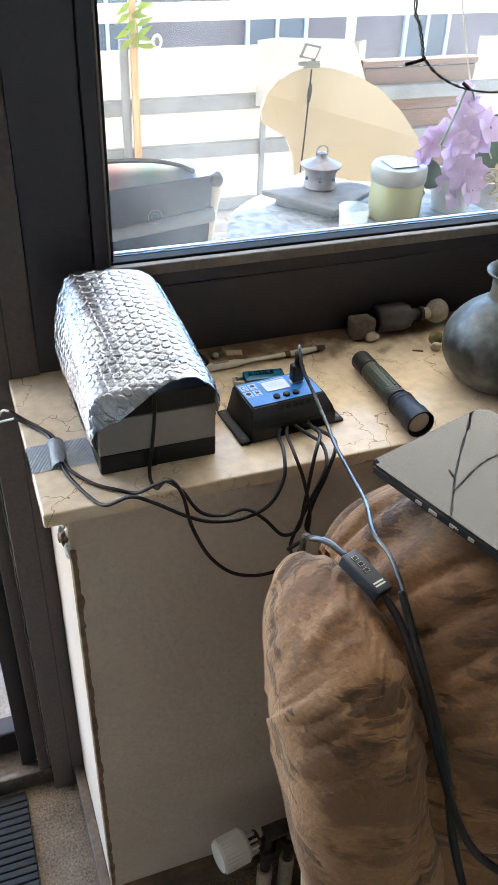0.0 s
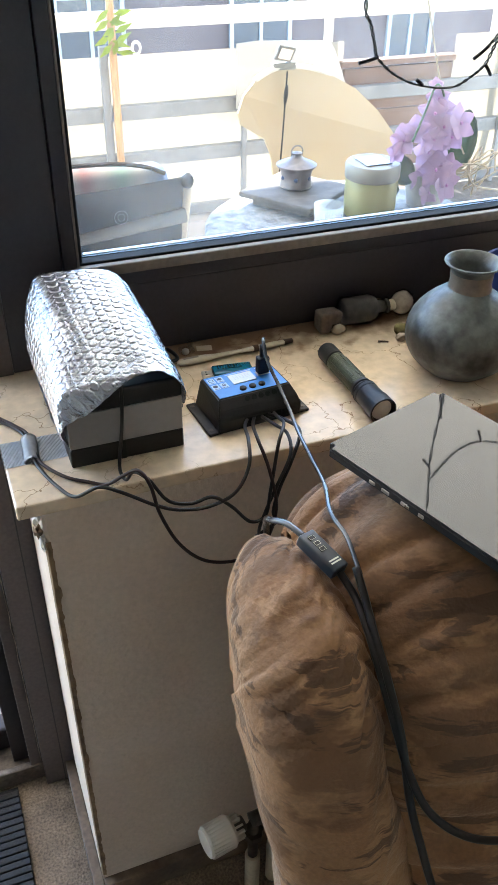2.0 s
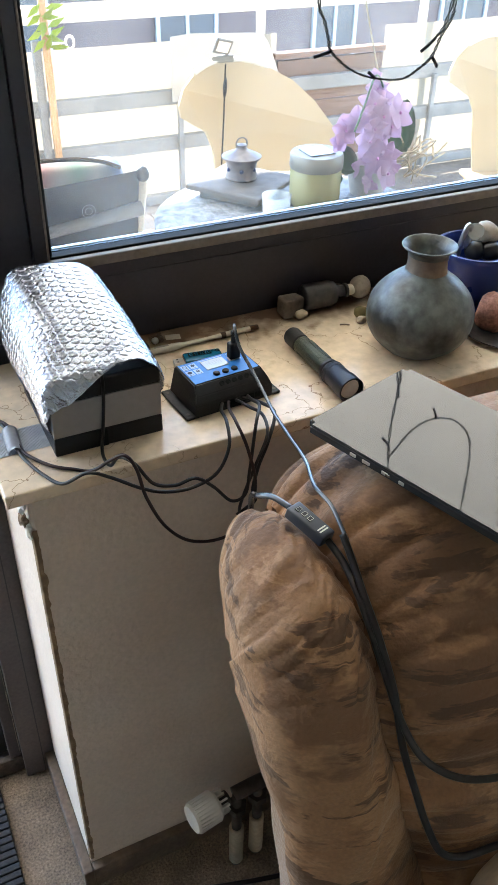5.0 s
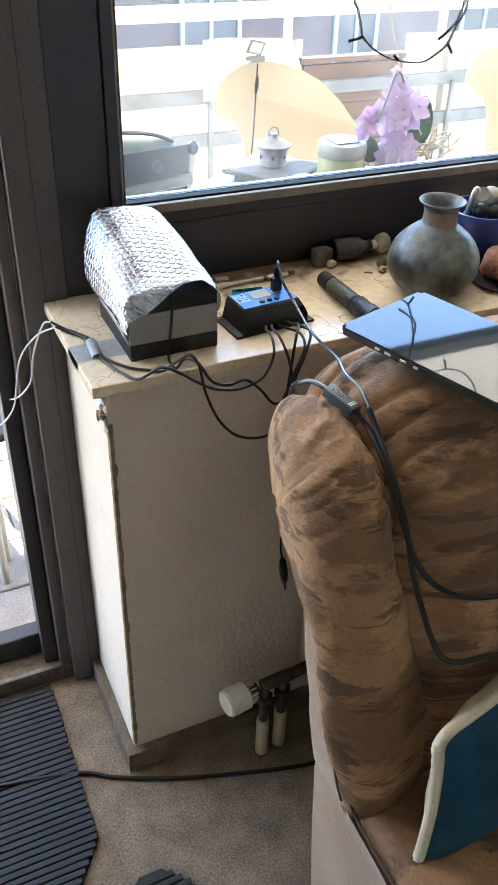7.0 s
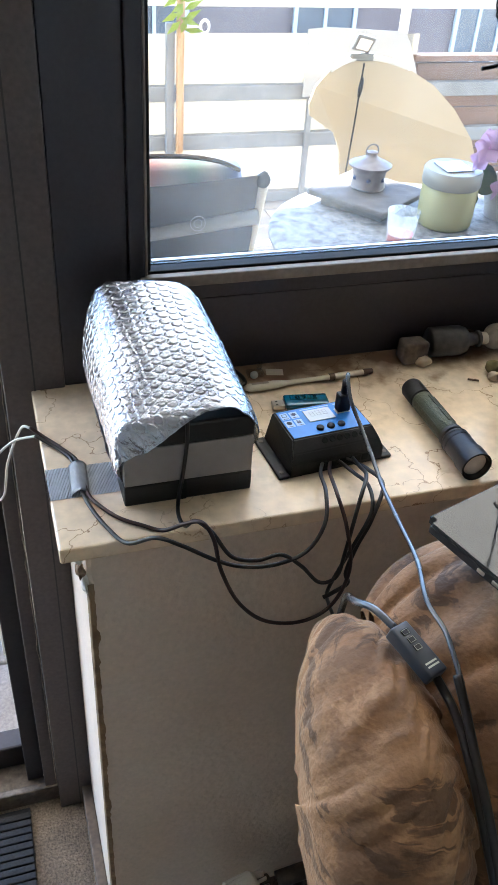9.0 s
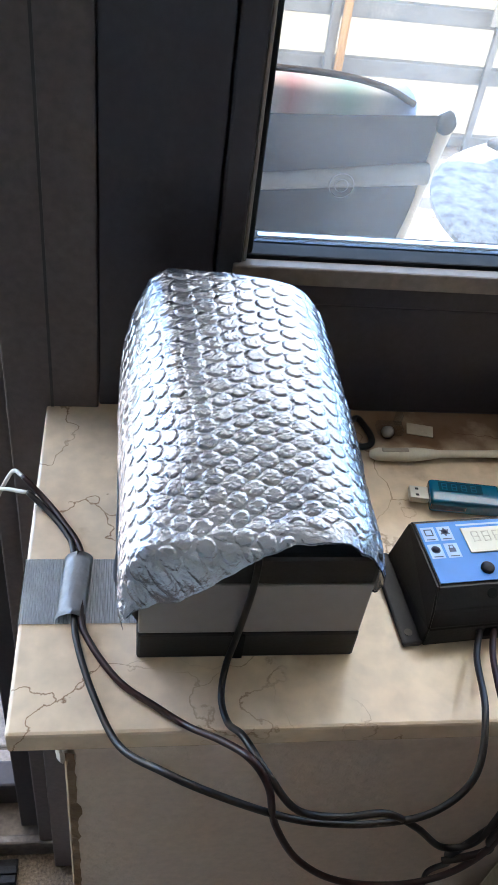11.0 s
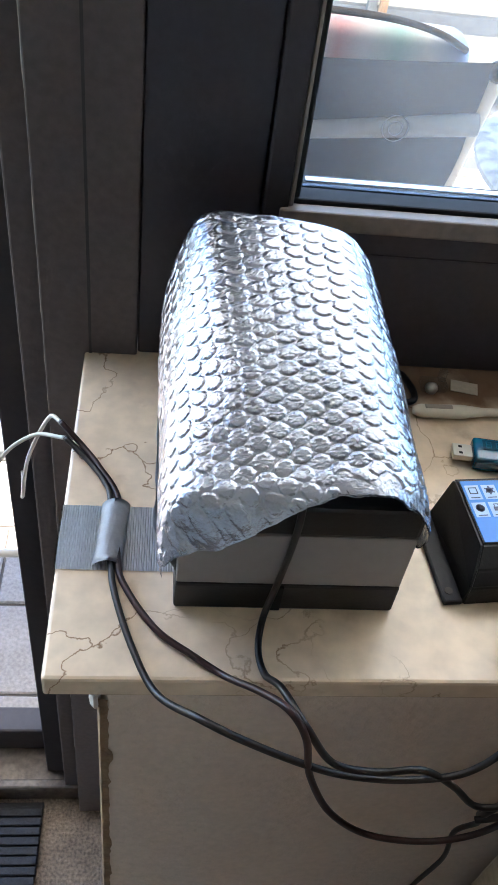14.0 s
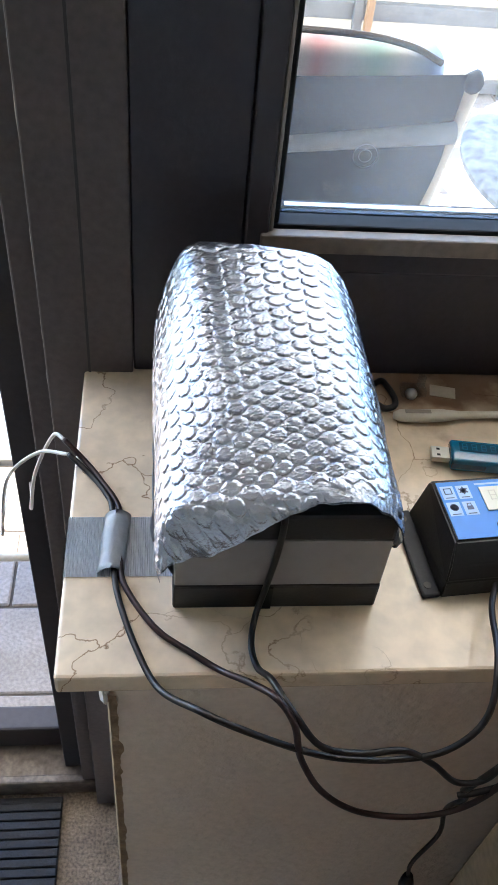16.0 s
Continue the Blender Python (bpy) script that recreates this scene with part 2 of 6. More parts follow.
M_RUBBER = mat("black_rubber_gasket", (0.007, 0.0075, 0.009), (0.011, 0.012, 0.013), scale=20, spec=0.2, rough=0.7, grain=0.2)
M_SEAL = mat("pale_old_sealant", (0.42, 0.36, 0.30), (0.2, 0.16, 0.13), scale=40, rough=0.8, grain=0.3)
M_ALU = mat("aluminium_spacer", (0.72, 0.74, 0.76), (0.6, 0.62, 0.64), scale=20, rough=0.35, metal=0.9)
M_GLASS = glass_mat("window_glass", (0.97, 0.985, 0.98), 0.0, 0.012)
M_MARK = translucent_mat("suction_mark_film", (0.34, 0.36, 0.38), 0.3)
M_CARPET = mat("beige_carpet", (0.25, 0.188, 0.132), (0.165, 0.122, 0.085), scale=18, rough=0.95, grain=0.42, grain_scale=240, bump=1.0, bump_scale=300)
M_BASE = mat("brown_baseboard", (0.17, 0.115, 0.075), (0.10, 0.07, 0.048), scale=18, rough=0.6, grain=0.2, bump=0.3)
M_MAT = mat("black_ribbed_rubber", (0.011, 0.012, 0.014), (0.019, 0.019, 0.021), scale=14, rough=0.75, grain=0.35, grain_scale=250, bump=0.4, bump_scale=300)
M_THRESH = mat("worn_threshold_metal", (0.16, 0.13, 0.10), (0.07, 0.055, 0.045), scale=22, rough=0.5, metal=0.3, grain=0.3, bump=0.2)
M_BLACK = mat("black_plastic", (0.011, 0.011, 0.012), (0.016, 0.016, 0.017), scale=30, rough=0.42, spec=0.3, grain=0.12, grain_scale=400, bump=0.05, bump_scale=400)
M_LABEL = mat("grey_battery_label", (0.27, 0.25, 0.242), (0.235, 0.217, 0.21), scale=6, rough=0.45, grain=0.04)
M_WRAP = mat("silver_bubble_foil", (0.42, 0.46, 0.54), (0.33, 0.365, 0.44), scale=30, rough=0.25, rough_var=0.07, metal=0.85, coat=0.8, bump=0.22, bump_scale=420)
M_TAPE = mat("silver_duct_tape", (0.56, 0.57, 0.59), (0.48, 0.49, 0.51), scale=40, rough=0.42, metal=0.1, grain=0.08, bump=0.2, bump_scale=200)
M_CABLE = mat("black_cable_sheath", (0.010, 0.008, 0.007), (0.014, 0.011, 0.010), scale=40, rough=0.42, spec=0.35, grain=0.1)
M_CABLE_R = mat("dark_red_cable_sheath", (0.030, 0.010, 0.009), (0.02, 0.009, 0.008), scale=40, rough=0.42, spec=0.35, grain=0.1)
M_CABLE_G = mat("grey_usb_cable", (0.07, 0.074, 0.082), (0.055, 0.06, 0.067), scale=40, rough=0.25, coat=0.4)
M_PALECABLE = mat("pale_grey_cable_tone", (0.62, 0.59, 0.55), (0.52, 0.49, 0.45), scale=40, rough=0.4, grain=0.06)
M_BLUE = mat("blue_printed_panel", (0.018, 0.19, 0.62), (0.025, 0.22, 0.66), scale=9, rough=0.35, grain=0.03)
M_PRINT = mat("dark_blue_print", (0.02, 0.045, 0.12), (0.02, 0.04, 0.1), scale=30, rough=0.4)
M_PALEPRINT = mat("pale_blue_print", (0.35, 0.55, 0.85), (0.3, 0.5, 0.8), scale=30, rough=0.4)
M_LCD = mat("grey_green_lcd", (0.55, 0.56, 0.47), (0.50, 0.51, 0.42), scale=12, rough=0.18, coat=0.8)
M_LCDINK = mat("lcd_segments", (0.35, 0.36, 0.30), (0.33, 0.34, 0.28), scale=30, rough=0.3)
M_TEAL = mat("teal_clear_plastic", (0.0, 0.13, 0.25), (0.004, 0.165, 0.29), scale=25, rough=0.2, coat=0.8, trans=0.25)
M_TEALD = mat("dark_teal_window", (0.0, 0.045, 0.08), (0.0, 0.06, 0.1), scale=25, rough=0.15, coat=0.8)
M_STEEL = mat("plated_steel", (0.62, 0.60, 0.55), (0.5, 0.48, 0.44), scale=40, rough=0.3, metal=1.0)
M_CREAMPL = mat("cream_plastic", (0.68, 0.62, 0.50), (0.62, 0.55, 0.43), scale=20, rough=0.45, grain=0.05)
M_SMOKE = mat("brown_band", (0.12, 0.06, 0.03), (0.07, 0.04, 0.02), scale=50, rough=0.5, grain=0.3)
M_GREEN = mat("olive_metal_torch", (0.045, 0.055, 0.030), (0.03, 0.04, 0.022), scale=40, rough=0.4, metal=0.35, grain=0.25, grain_scale=300, bump=0.3, bump_scale=500)
M_LENS = mat("pale_torch_lens", (0.75, 0.72, 0.66), (0.6, 0.58, 0.54), scale=60, rough=0.12, coat=1.0)
M_VASE = mat("weathered_grey_stoneware", (0.120, 0.130, 0.116), (0.036, 0.031, 0.022), scale=15, contrast=(0.44, 0.60), rough=0.5, rough_var=0.15, grain=0.35, grain_scale=70, bump=0.35, bump_scale=45, coat=0.15)
M_VASEIN = mat("brown_vase_neck", (0.17, 0.12, 0.085), (0.09, 0.062, 0.045), scale=20, rough=0.5, grain=0.2)
M_STONE = mat("dusty_grey_brown_stone", (0.17, 0.13, 0.105), (0.10, 0.075, 0.06), scale=30, rough=0.85, grain=0.3, bump=0.7, bump_scale=90)
M_PEBBLE = mat("cream_pebble", (0.55, 0.45, 0.34), (0.35, 0.25, 0.17), scale=60, rough=0.7, grain=0.2)
M_PINK = mat("pink_granite", (0.42, 0.20, 0.15), (0.30, 0.14, 0.10), scale=80, rough=0.7, grain=0.35, grain_scale=220, bump=0.4)
M_DKGLASS = mat("dusty_dark_bottle", (0.035, 0.032, 0.032), (0.07, 0.062, 0.056), scale=18, rough=0.35, grain=0.3, coat=0.3)
M_BULB = mat("dusty_pale_knob", (0.42, 0.36, 0.29), (0.30, 0.25, 0.20), scale=30, rough=0.6, grain=0.25)
M_BLUEPOT = mat("blue_glazed_pot", (0.02, 0.045, 0.20), (0.025, 0.055, 0.24), scale=15, rough=0.3, coat=0.4)
M_TABGL = mat("black_tablet_glass", (0.012, 0.013, 0.015), (0.012, 0.013, 0.015), scale=3, rough=0.03, rough_var=0.01, spec=0.5)
M_TABGL.node_tree.nodes["Principled BSDF"].inputs["IOR"].default_value = 1.5
M_SOFA = velvet_mat("tan_patterned_velour", (0.30, 0.160, 0.077), (0.212, 0.101, 0.042), (0.062, 0.029, 0.012), 0.555)
M_SOFAS = mat("tan_side_velour", (0.26, 0.155, 0.085), (0.21, 0.12, 0.064), scale=10, rough=0.8, grain=0.12, grain_scale=240, sheen=0.4, bump=0.3, bump_scale=240)
M_SEAM = mat("dark_piping_and_seam_shade", (0.06, 0.038, 0.024), (0.05, 0.03, 0.02), scale=40, rough=0.8)
M_PILLOW = mat("teal_satin", (0.003, 0.055, 0.095), (0.002, 0.032, 0.06), scale=12, rough=0.65, spec=0.25, grain=0.1, sheen=0.0, bump=0.2, bump_scale=160)
M_CREAM = mat("cream_fabric", (0.62, 0.52, 0.39), (0.55, 0.45, 0.33), scale=16, rough=0.85, grain=0.08, bump=0.3, bump_scale=300)
M_RAD = mat("cream_radiator_enamel", (0.50, 0.42, 0.30), (0.40, 0.32, 0.22), scale=14, rough=0.5, grain=0.15)
M_VALVE = mat("white_valve_plastic", (0.74, 0.70, 0.62), (0.66, 0.61, 0.53), scale=20, rough=0.45)
M_BRASS = mat("tarnished_valve_metal", (0.10, 0.085, 0.07), (0.06, 0.05, 0.045), scale=40, rough=0.5, metal=0.6, grain=0.2)
# outside
M_PAVE = mat("pale_concrete_paver", (0.35, 0.30, 0.26), (0.28, 0.24, 0.205), scale=12, rough=0.9, grain=0.18, grain_scale=150, bump=0.4, bump_scale=160, object_var=0.08)
M_JOINT = mat("dark_paver_joint", (0.14, 0.12, 0.10), (0.10, 0.085, 0.07), scale=30, rough=0.95)
M_CLOTH = translucent_mat("cream_screen_cloth", (0.30, 0.258, 0.195), 0.40)
M_WHITE = translucent_mat("white_plastic_sheet", (0.50, 0.47, 0.43), 0.35)
M_RAIL = mat("grey_painted_rail", (0.20, 0.20, 0.20), (0.15, 0.15, 0.15), scale=10, rough=0.6, grain=0.1)
M_BEAM = mat("white_handrail_paint", (0.60, 0.58, 0.53), (0.54, 0.52, 0.47), scale=8, rough=0.6, grain=0.05)
M_POSTW = wood_mat("orange_brown_post_wood", (0.45, 0.27, 0.14), (0.32, 0.18, 0.09), (14, 14, 1))
M_BOARD = wood_mat("brown_fence_board", (0.17, 0.10, 0.072), (0.12, 0.07, 0.05))
M_CHAIRY = translucent_mat("cream_yellow_chair_plastic", (0.44, 0.36, 0.25), 0.35, 0.5)
M_CHAIRCAP = mat("pale_grey_chair_rim", (0.6, 0.57, 0.5), (0.5, 0.47, 0.42), scale=20, rough=0.5)
M_SLING = mat("dark_grey_blue_sling", (0.020, 0.024, 0.032), (0.038, 0.043, 0.052), scale=8, rough=0.8, grain=0.3, grain_scale=300)
M_CHFRAME = mat("cream_chair_tube", (0.62, 0.56, 0.45), (0.55, 0.49, 0.39), scale=20, rough=0.45)
M_TABLE = mat("speckled_marble_tabletop", (0.165, 0.168, 0.168), (0.06, 0.064, 0.07), scale=34, rough=0.55, spec=0.2, grain=0.25, grain_scale=90, contrast=(0.45, 0.7))
M_SLATE = mat("grey_slate_tray", (0.075, 0.067, 0.063), (0.05, 0.045, 0.042), scale=20, rough=0.7, grain=0.2, bump=0.4)
M_CERAM = mat("grey_glazed_ceramic", (0.17, 0.155, 0.165), (0.10, 0.09, 0.10), scale=60, rough=0.35, grain=0.2)
M_JAR = translucent_mat("yellow_frosted_jar", (0.46, 0.44, 0.24), 0.5, 0.25)
M_JARLID = mat("grey_jar_lid", (0.20, 0.195, 0.175), (0.16, 0.155, 0.14), scale=20, rough=0.45)
M_SOLAR = mat("blue_grey_solar_cell", (0.10, 0.14, 0.20), (0.14, 0.19, 0.26), scale=50, rough=0.12, coat=1.0)
M_TUMBLER = glass_mat("tumbler_glass", (0.93, 0.95, 0.95), 0.03, 0.12)
M_RED = mat("red_drink", (0.55, 0.03, 0.035), (0.5, 0.03, 0.03), scale=10, rough=0.1, trans=0.3)
M_PETAL = translucent_mat("lilac_petal", (0.46, 0.30, 0.45), 0.45, 0.6)
M_PETALD = mat("dark_magenta_lip", (0.50, 0.20, 0.46), (0.42, 0.15, 0.38), scale=60, rough=0.5)
M_LEAF = mat("dark_green_orchid_leaf", (0.045, 0.10, 0.045), (0.03, 0.07, 0.035), scale=14, rough=0.35, grain=0.1)
M_ROOT = mat("dry_beige_root", (0.40, 0.34, 0.24), (0.28, 0.22, 0.15), scale=30, rough=0.8)
M_POT = mat("grey_flower_pot", (0.40, 0.38, 0.36), (0.32, 0.30, 0.28), scale=20, rough=0.5)
M_FACADE = mat("mauve_brown_render", (0.15, 0.115, 0.115), (0.12, 0.09, 0.092), scale=1.2, rough=0.9, grain=0.08, grain_scale=20)
M_WIN = mat("bluish_window_pane", (0.06, 0.085, 0.12), (0.045, 0.065, 0.095), scale=2, rough=0.1, coat=0.6)
M_WINFR = mat("pale_window_frame", (0.40, 0.43, 0.46), (0.36, 0.39, 0.42), scale=4, rough=0.5)
M_ROOF = mat("brown_roof", (0.16, 0.08, 0.06), (0.11, 0.055, 0.045), scale=6, rough=0.9, grain=0.2, grain_scale=30)
M_GROUND = mat("far_ground", (0.16, 0.16, 0.13), (0.10, 0.12, 0.08), scale=0.3, rough=0.95)
M_FOLIAGE = mat("tree_leaves", (0.07, 0.11, 0.045), (0.05, 0.08, 0.03), scale=3, rough=0.7)
M_BARK = mat("tree_bark", (0.10, 0.07, 0.05), (0.07, 0.05, 0.035), scale=12, rough=0.9, grain=0.3)
M_AWN = translucent_mat("beige_awning_cloth", (0.46, 0.415, 0.34), 0.9)
M_FASCIA = mat("grey_balcony_fascia", (0.12, 0.15, 0.19), (0.10, 0.125, 0.16), scale=6, rough=0.7)
M_WIRE = mat("dark_fairy_wire", (0.018, 0.022, 0.018), (0.03, 0.034, 0.03), scale=60, rough=0.5)


# ---------- mesh builders ----------
def part(name, bm, material, parent=None, label="", smooth=False, angle=None):
    me = bpy.data.meshes.new(name)
    bm.normal_update()
    bm.to_mesh(me)
    bm.free()
    me.materials.append(material)
    if smooth:
        me.shade_smooth()
        if angle:
            me.set_sharp_from_angle(angle=radians(angle))
    ob = new(name, me)
    if parent:
        ob.parent = parent
        ob.matrix_parent_inverse = parent.matrix_world.inverted()
    if label:
        ob["label"] = label
    return ob


def thing(name, label, category, at=(0, 0, 0), group="", kind=""):
    ob = new(name)
    ob.empty_display_size = 0.05
    ob.matrix_world = Matrix.Translation(at)
    bpy.context.view_layer.update()
    return tagged(ob, label, category, group, kind)


def B():
    return bmesh.new()


def box(bm, x0, x1, y0, y1, z0, z1, bevel=0.0, seg=2, turn=None):
    r = bmesh.ops.create_cube(bm, size=1.0)
    vs = r["verts"]
    for v in vs:
        v.co = Vector(((x0 + x1) / 2 + v.co.x * (x1 - x0), (y0 + y1) / 2 + v.co.y * (y1 - y0), (z0 + z1) / 2 + v.co.z * (z1 - z0)))
    if bevel:
        es = list({e for v in vs for e in v.link_edges})
        out = bmesh.ops.bevel(bm, geom=es, offset=bevel, segments=seg, affect="EDGES", profile=0.5)
        vs = list({v for f in out["faces"] for v in f.verts} | {v for v in vs if v.is_valid})
    if turn is not None:
        bmesh.ops.transform(bm, matrix=turn, verts=[v for v in vs if v.is_valid])
    return bm


def lathe(bm, profile, at=(0, 0, 0), segs=40, turn=None, wobble=0.0):
    """Spins a profile of (radius, height) round the z axis."""
    rings = []
    m = Matrix.Translation(at) @ (turn if turn is not None else Matrix())
    for r, z in profile:
        ring = []
        for k in range(segs):
            a = 2 * math.pi * k / segs
            rr = max(r, 1e-5)
            p = Vector((math.cos(a) * rr, math.sin(a) * rr, z))
            if wobble:
                p += Vector((math.cos(a), math.sin(a), 0)) * wobble * noise.noise(Vector((p.x * 18, p.y * 18, p.z * 18)))
            ring.append(bm.verts.new(m @ p))
        rings.append(ring)
    for a, b in zip(rings, rings[1:]):
        for k in range(segs):
            bm.faces.new((a[k], a[(k + 1) % segs], b[(k + 1) % segs], b[k]))
    if profile[0][0] > 1e-4:
        bm.faces.new(rings[0][::-1])
    if profile[-1][0] > 1e-4:
        bm.faces.new(rings[-1])
    return bm


def spline(pts, n=8):
    """A smooth line through points."""
    P = [Vector(p) for p in pts]
    P = [P[0] * 2 - P[1]] + P + [P[-1] * 2 - P[-2]]
    out = []
    for i in range(1, len(P) - 2):
        a, b, c, d = P[i - 1:i + 3]
        for k in range(n):
            t = k / n
            out.append(0.5 * ((2 * b) + (c - a) * t + (2 * a - 5 * b + 4 * c - d) * t * t + (3 * b - a - 3 * c + d) * t ** 3))
    out.append(P[-2])
    return out


def tube(bm, pts, r, segs=8, n=8, taper=None, smooth=True):
    line = spline(pts, n) if smooth else [Vector(p) for p in pts]
    rings, up = [], Vector((0.3, 0.2, 1)).normalized()
    for i, p in enumerate(line):
        d = (line[min(i + 1, len(line) - 1)] - line[max(i - 1, 0)])
        d = d.normalized() if d.length > 1e-9 else Vector((0, 0, 1))
        s = d.cross(up)
        if s.length < 1e-3:
            s = d.cross(Vector((1, 0, 0)))
        s.normalize()
        up = s.cross(d).normalized()
        rr = r * (taper(i / (len(line) - 1)) if taper else 1)
        rings.append([bm.verts.new(p + (s * math.cos(2 * math.pi * k / segs) + up * math.sin(2 * math.pi * k / segs)) * rr) for k in range(segs)])
    for a, b in zip(rings, rings[1:]):
        for k in range(segs):
            bm.faces.new((a[k], a[(k + 1) % segs], b[(k + 1) % segs], b[k]))
    bm.faces.new(rings[0][::-1])
    bm.faces.new(rings[-1])
    return bm


def plate(bm, outline, y0, y1, bend=None):
    """A plate of an outline in x and z, between two depths."""
    f0 = [bm.verts.new((x, y0, z)) for x, z in outline]
    f1 = [bm.verts.new((x, y1, z)) for x, z in outline]
    bm.faces.new(f0)
    bm.faces.new(f1[::-1])
    for k in range(len(outline)):
        j = (k + 1) % len(outline)
        bm.faces.new((f0[j], f0[k], f1[k], f1[j]))
    if bend:
        for v in f0 + f1:
            v.co = bend(v.co)
    bmesh.ops.recalc_face_normals(bm, faces=bm.faces)
    return bm


def slab(bm, outline, z0, z1):
    """A plate of an outline in x and y, between two heights."""
    f0 = [bm.verts.new((x, y, z0)) for x, y in outline]
    f1 = [bm.verts.new((x, y, z1)) for x, y in outline]
    bm.faces.new(f0[::-1])
    bm.faces.new(f1)
    for k in range(len(outline)):
        j = (k + 1) % len(outline)
        bm.faces.new((f0[k], f0[j], f1[j], f1[k]))
    bmesh.ops.recalc_face_normals(bm, faces=bm.faces)
    return bm


def grid_mesh(bm, nu, nv, fn):
    vs = [[bm.verts.new(fn(i / nu, j / nv)) for j in range(nv + 1)] for i in range(nu + 1)]
    for i in range(nu):
        for j in range(nv):
            bm.faces.new((vs[i][j], vs[i + 1][j], vs[i + 1][j + 1], vs[i][j + 1]))
    return vs


def lump(bm, at, size, seed=0, rough=0.25, sub=3):
    r = bmesh.ops.create_icosphere(bm, subdivisions=sub, radius=1.0)
    for v in r["verts"]:
        d = 1 + rough * noise.noise(v.co * 1.6 + Vector((seed * 7.3, seed * 3.1, 0)))
        v.co = Vector((at[0] + v.co.x * size[0] * d, at[1] + v.co.y * size[1] * d, at[2] + v.co.z * size[2] * d))
    return bm


def pl(keys, t):
    """Piecewise straight value at t from (t, value) pairs."""
    for (a, va), (b, vb) in zip(keys, keys[1:]):
        if t <= b:
            k = (t - a) / (b - a) if b > a else 0
            return va + (vb - va) * max(0, min(1, k))
    return keys[-1][1]


H = 0.885            # top of the window board
FACE = 0.034         # room side of the wall under it
WIN = 0.272          # room side of the window frame

# ---------- the room ----------
X0, X1, Y0, Y1, ZC = -1.6, 2.3, -2.7, 0.34, 2.5
tagged(part("floor", box(B(), X0 - 0.2, X1 + 0.2, Y0 - 0.2, 0.32, -0.12, 0.0), M_CARPET), "worn beige-brown looped carpet floor", "floor", kind="structure")
tagged(part("ceiling", box(B(), X0 - 0.2, X1 + 0.2, Y0 - 0.2, Y1 + 0.04, ZC, ZC + 0.12), M_CEIL), "plain off-white painted ceiling", "ceiling", kind="structure")
tagged(part("wall_south", box(B(), X0 - 0.2, X1 + 0.2, Y0 - 0.2, Y0, 0.0, ZC), M_ROOM), "plain beige painted room wall", "wall", kind="structure")
tagged(part("wall_west", box(B(), X0 - 0.2, X0, Y0, Y1, 0.0, ZC), M_ROOM), "plain beige painted room wall", "wall", kind="structure")
tagged(part("wall_east", box(B(), X1, X1 + 0.2, Y0, Y1, 0.0, ZC), M_ROOM), "plain beige painted room wall", "wall", kind="structure")

wall_n = thing("wall_north", "beige plastered window wall with chipped corner", "wall", (0.026, FACE, 0), kind="structure")


def stub_wall():
    """The part under the window board, with a worn, uneven outer corner."""
    bm = B()
    zs = [i / 60 for i in range(61)]
    rows = []
    for t in zs:
        z = 0.0 + t * (H - 0.018)
        w = 0.0022 * noise.noise(Vector((0, 3.3, z * 42))) + 0.0015 * noise.noise(Vector((4, 1, z * 120)))
        w = max(w, -0.001)
        rows.append([bm.verts.new(c) for c in ((2.3, FACE, z), (0.032 + w, FACE, z), (0.0275 + w, FACE + 0.003 + w, z), (0.026, FACE + 0.008 + 2 * w, z), (0.026, WIN + 0.01, z), (2.3, WIN + 0.01, z))])
    for a, b in zip(rows, rows[1:]):
        for k in range(5):
            bm.faces.new((a[k], a[k + 1], b[k + 1], b[k]))
    bm.faces.new(rows[0])
    bm.faces.new(rows[-1][::-1])
    bmesh.ops.recalc_face_normals(bm, faces=bm.faces)
    return bm


part("plaster", stub_wall(), M_PLASTER, wall_n)
part("upper_wall", box(B(), X0, X1, 0.24, Y1, 2.2, ZC), M_ROOM, wall_n)
part("side_wall", box(B(), 1.95, X1, 0.24, Y1, H, 2.2), M_ROOM, wall_n)
part("side_wall", box(B(), X0, -0.98, 0.24, Y1, 0, 2.2), M_ROOM, wall_n)
# brown broken edge down the corner, ragged on both sides
bm = B()
prev = None
for i in range(120):
    z = 0.06 + i * (0.80 - 0.06) / 119
    a = 0.004 + 0.005 * max(0, noise.noise(Vector((z * 30, 0, 0)))) + 0.002 * noise.noise(Vector((z * 110, 5, 0)))
    b = max(0.0, 0.0015 + 0.003 * noise.noise(Vector((z * 40, 9, 0))))
    row = [bm.verts.new((0.0285 + a, FACE - 0.0012, z)), bm.verts.new((0.027, FACE - 0.0006, z)), bm.verts.new((0.0252, FACE + 0.003 + b, z))]
    if prev:
        bm.faces.new((prev[0], prev[1], row[1], row[0]))
        bm.faces.new((prev[1], prev[2], row[2], row[1]))
    prev = row
part("chipped_edge", bm, M_CHIP, wall_n, "brown broken plaster edge")
for k, (x, y, z, sx, sy, sz) in enumerate([(0.022, 0.046, 0.835, 0.006, 0.010, 0.010), (0.021, 0.043, 0.812, 0.005, 0.009, 0.007), (0.024, 0.040, 0.795, 0.004, 0.008, 0.011), (0.020, 0.06, 0.80, 0.003, 0.006, 0.008)]):
    part("plaster_flake", lump(B(), (x, y, z), (sx, sy, sz), seed=k + 3, rough=0.8, sub=2), M_WHITEPLASTER if k % 2 == 0 else M_CHIP, wall_n, "loose broken plaster flake")

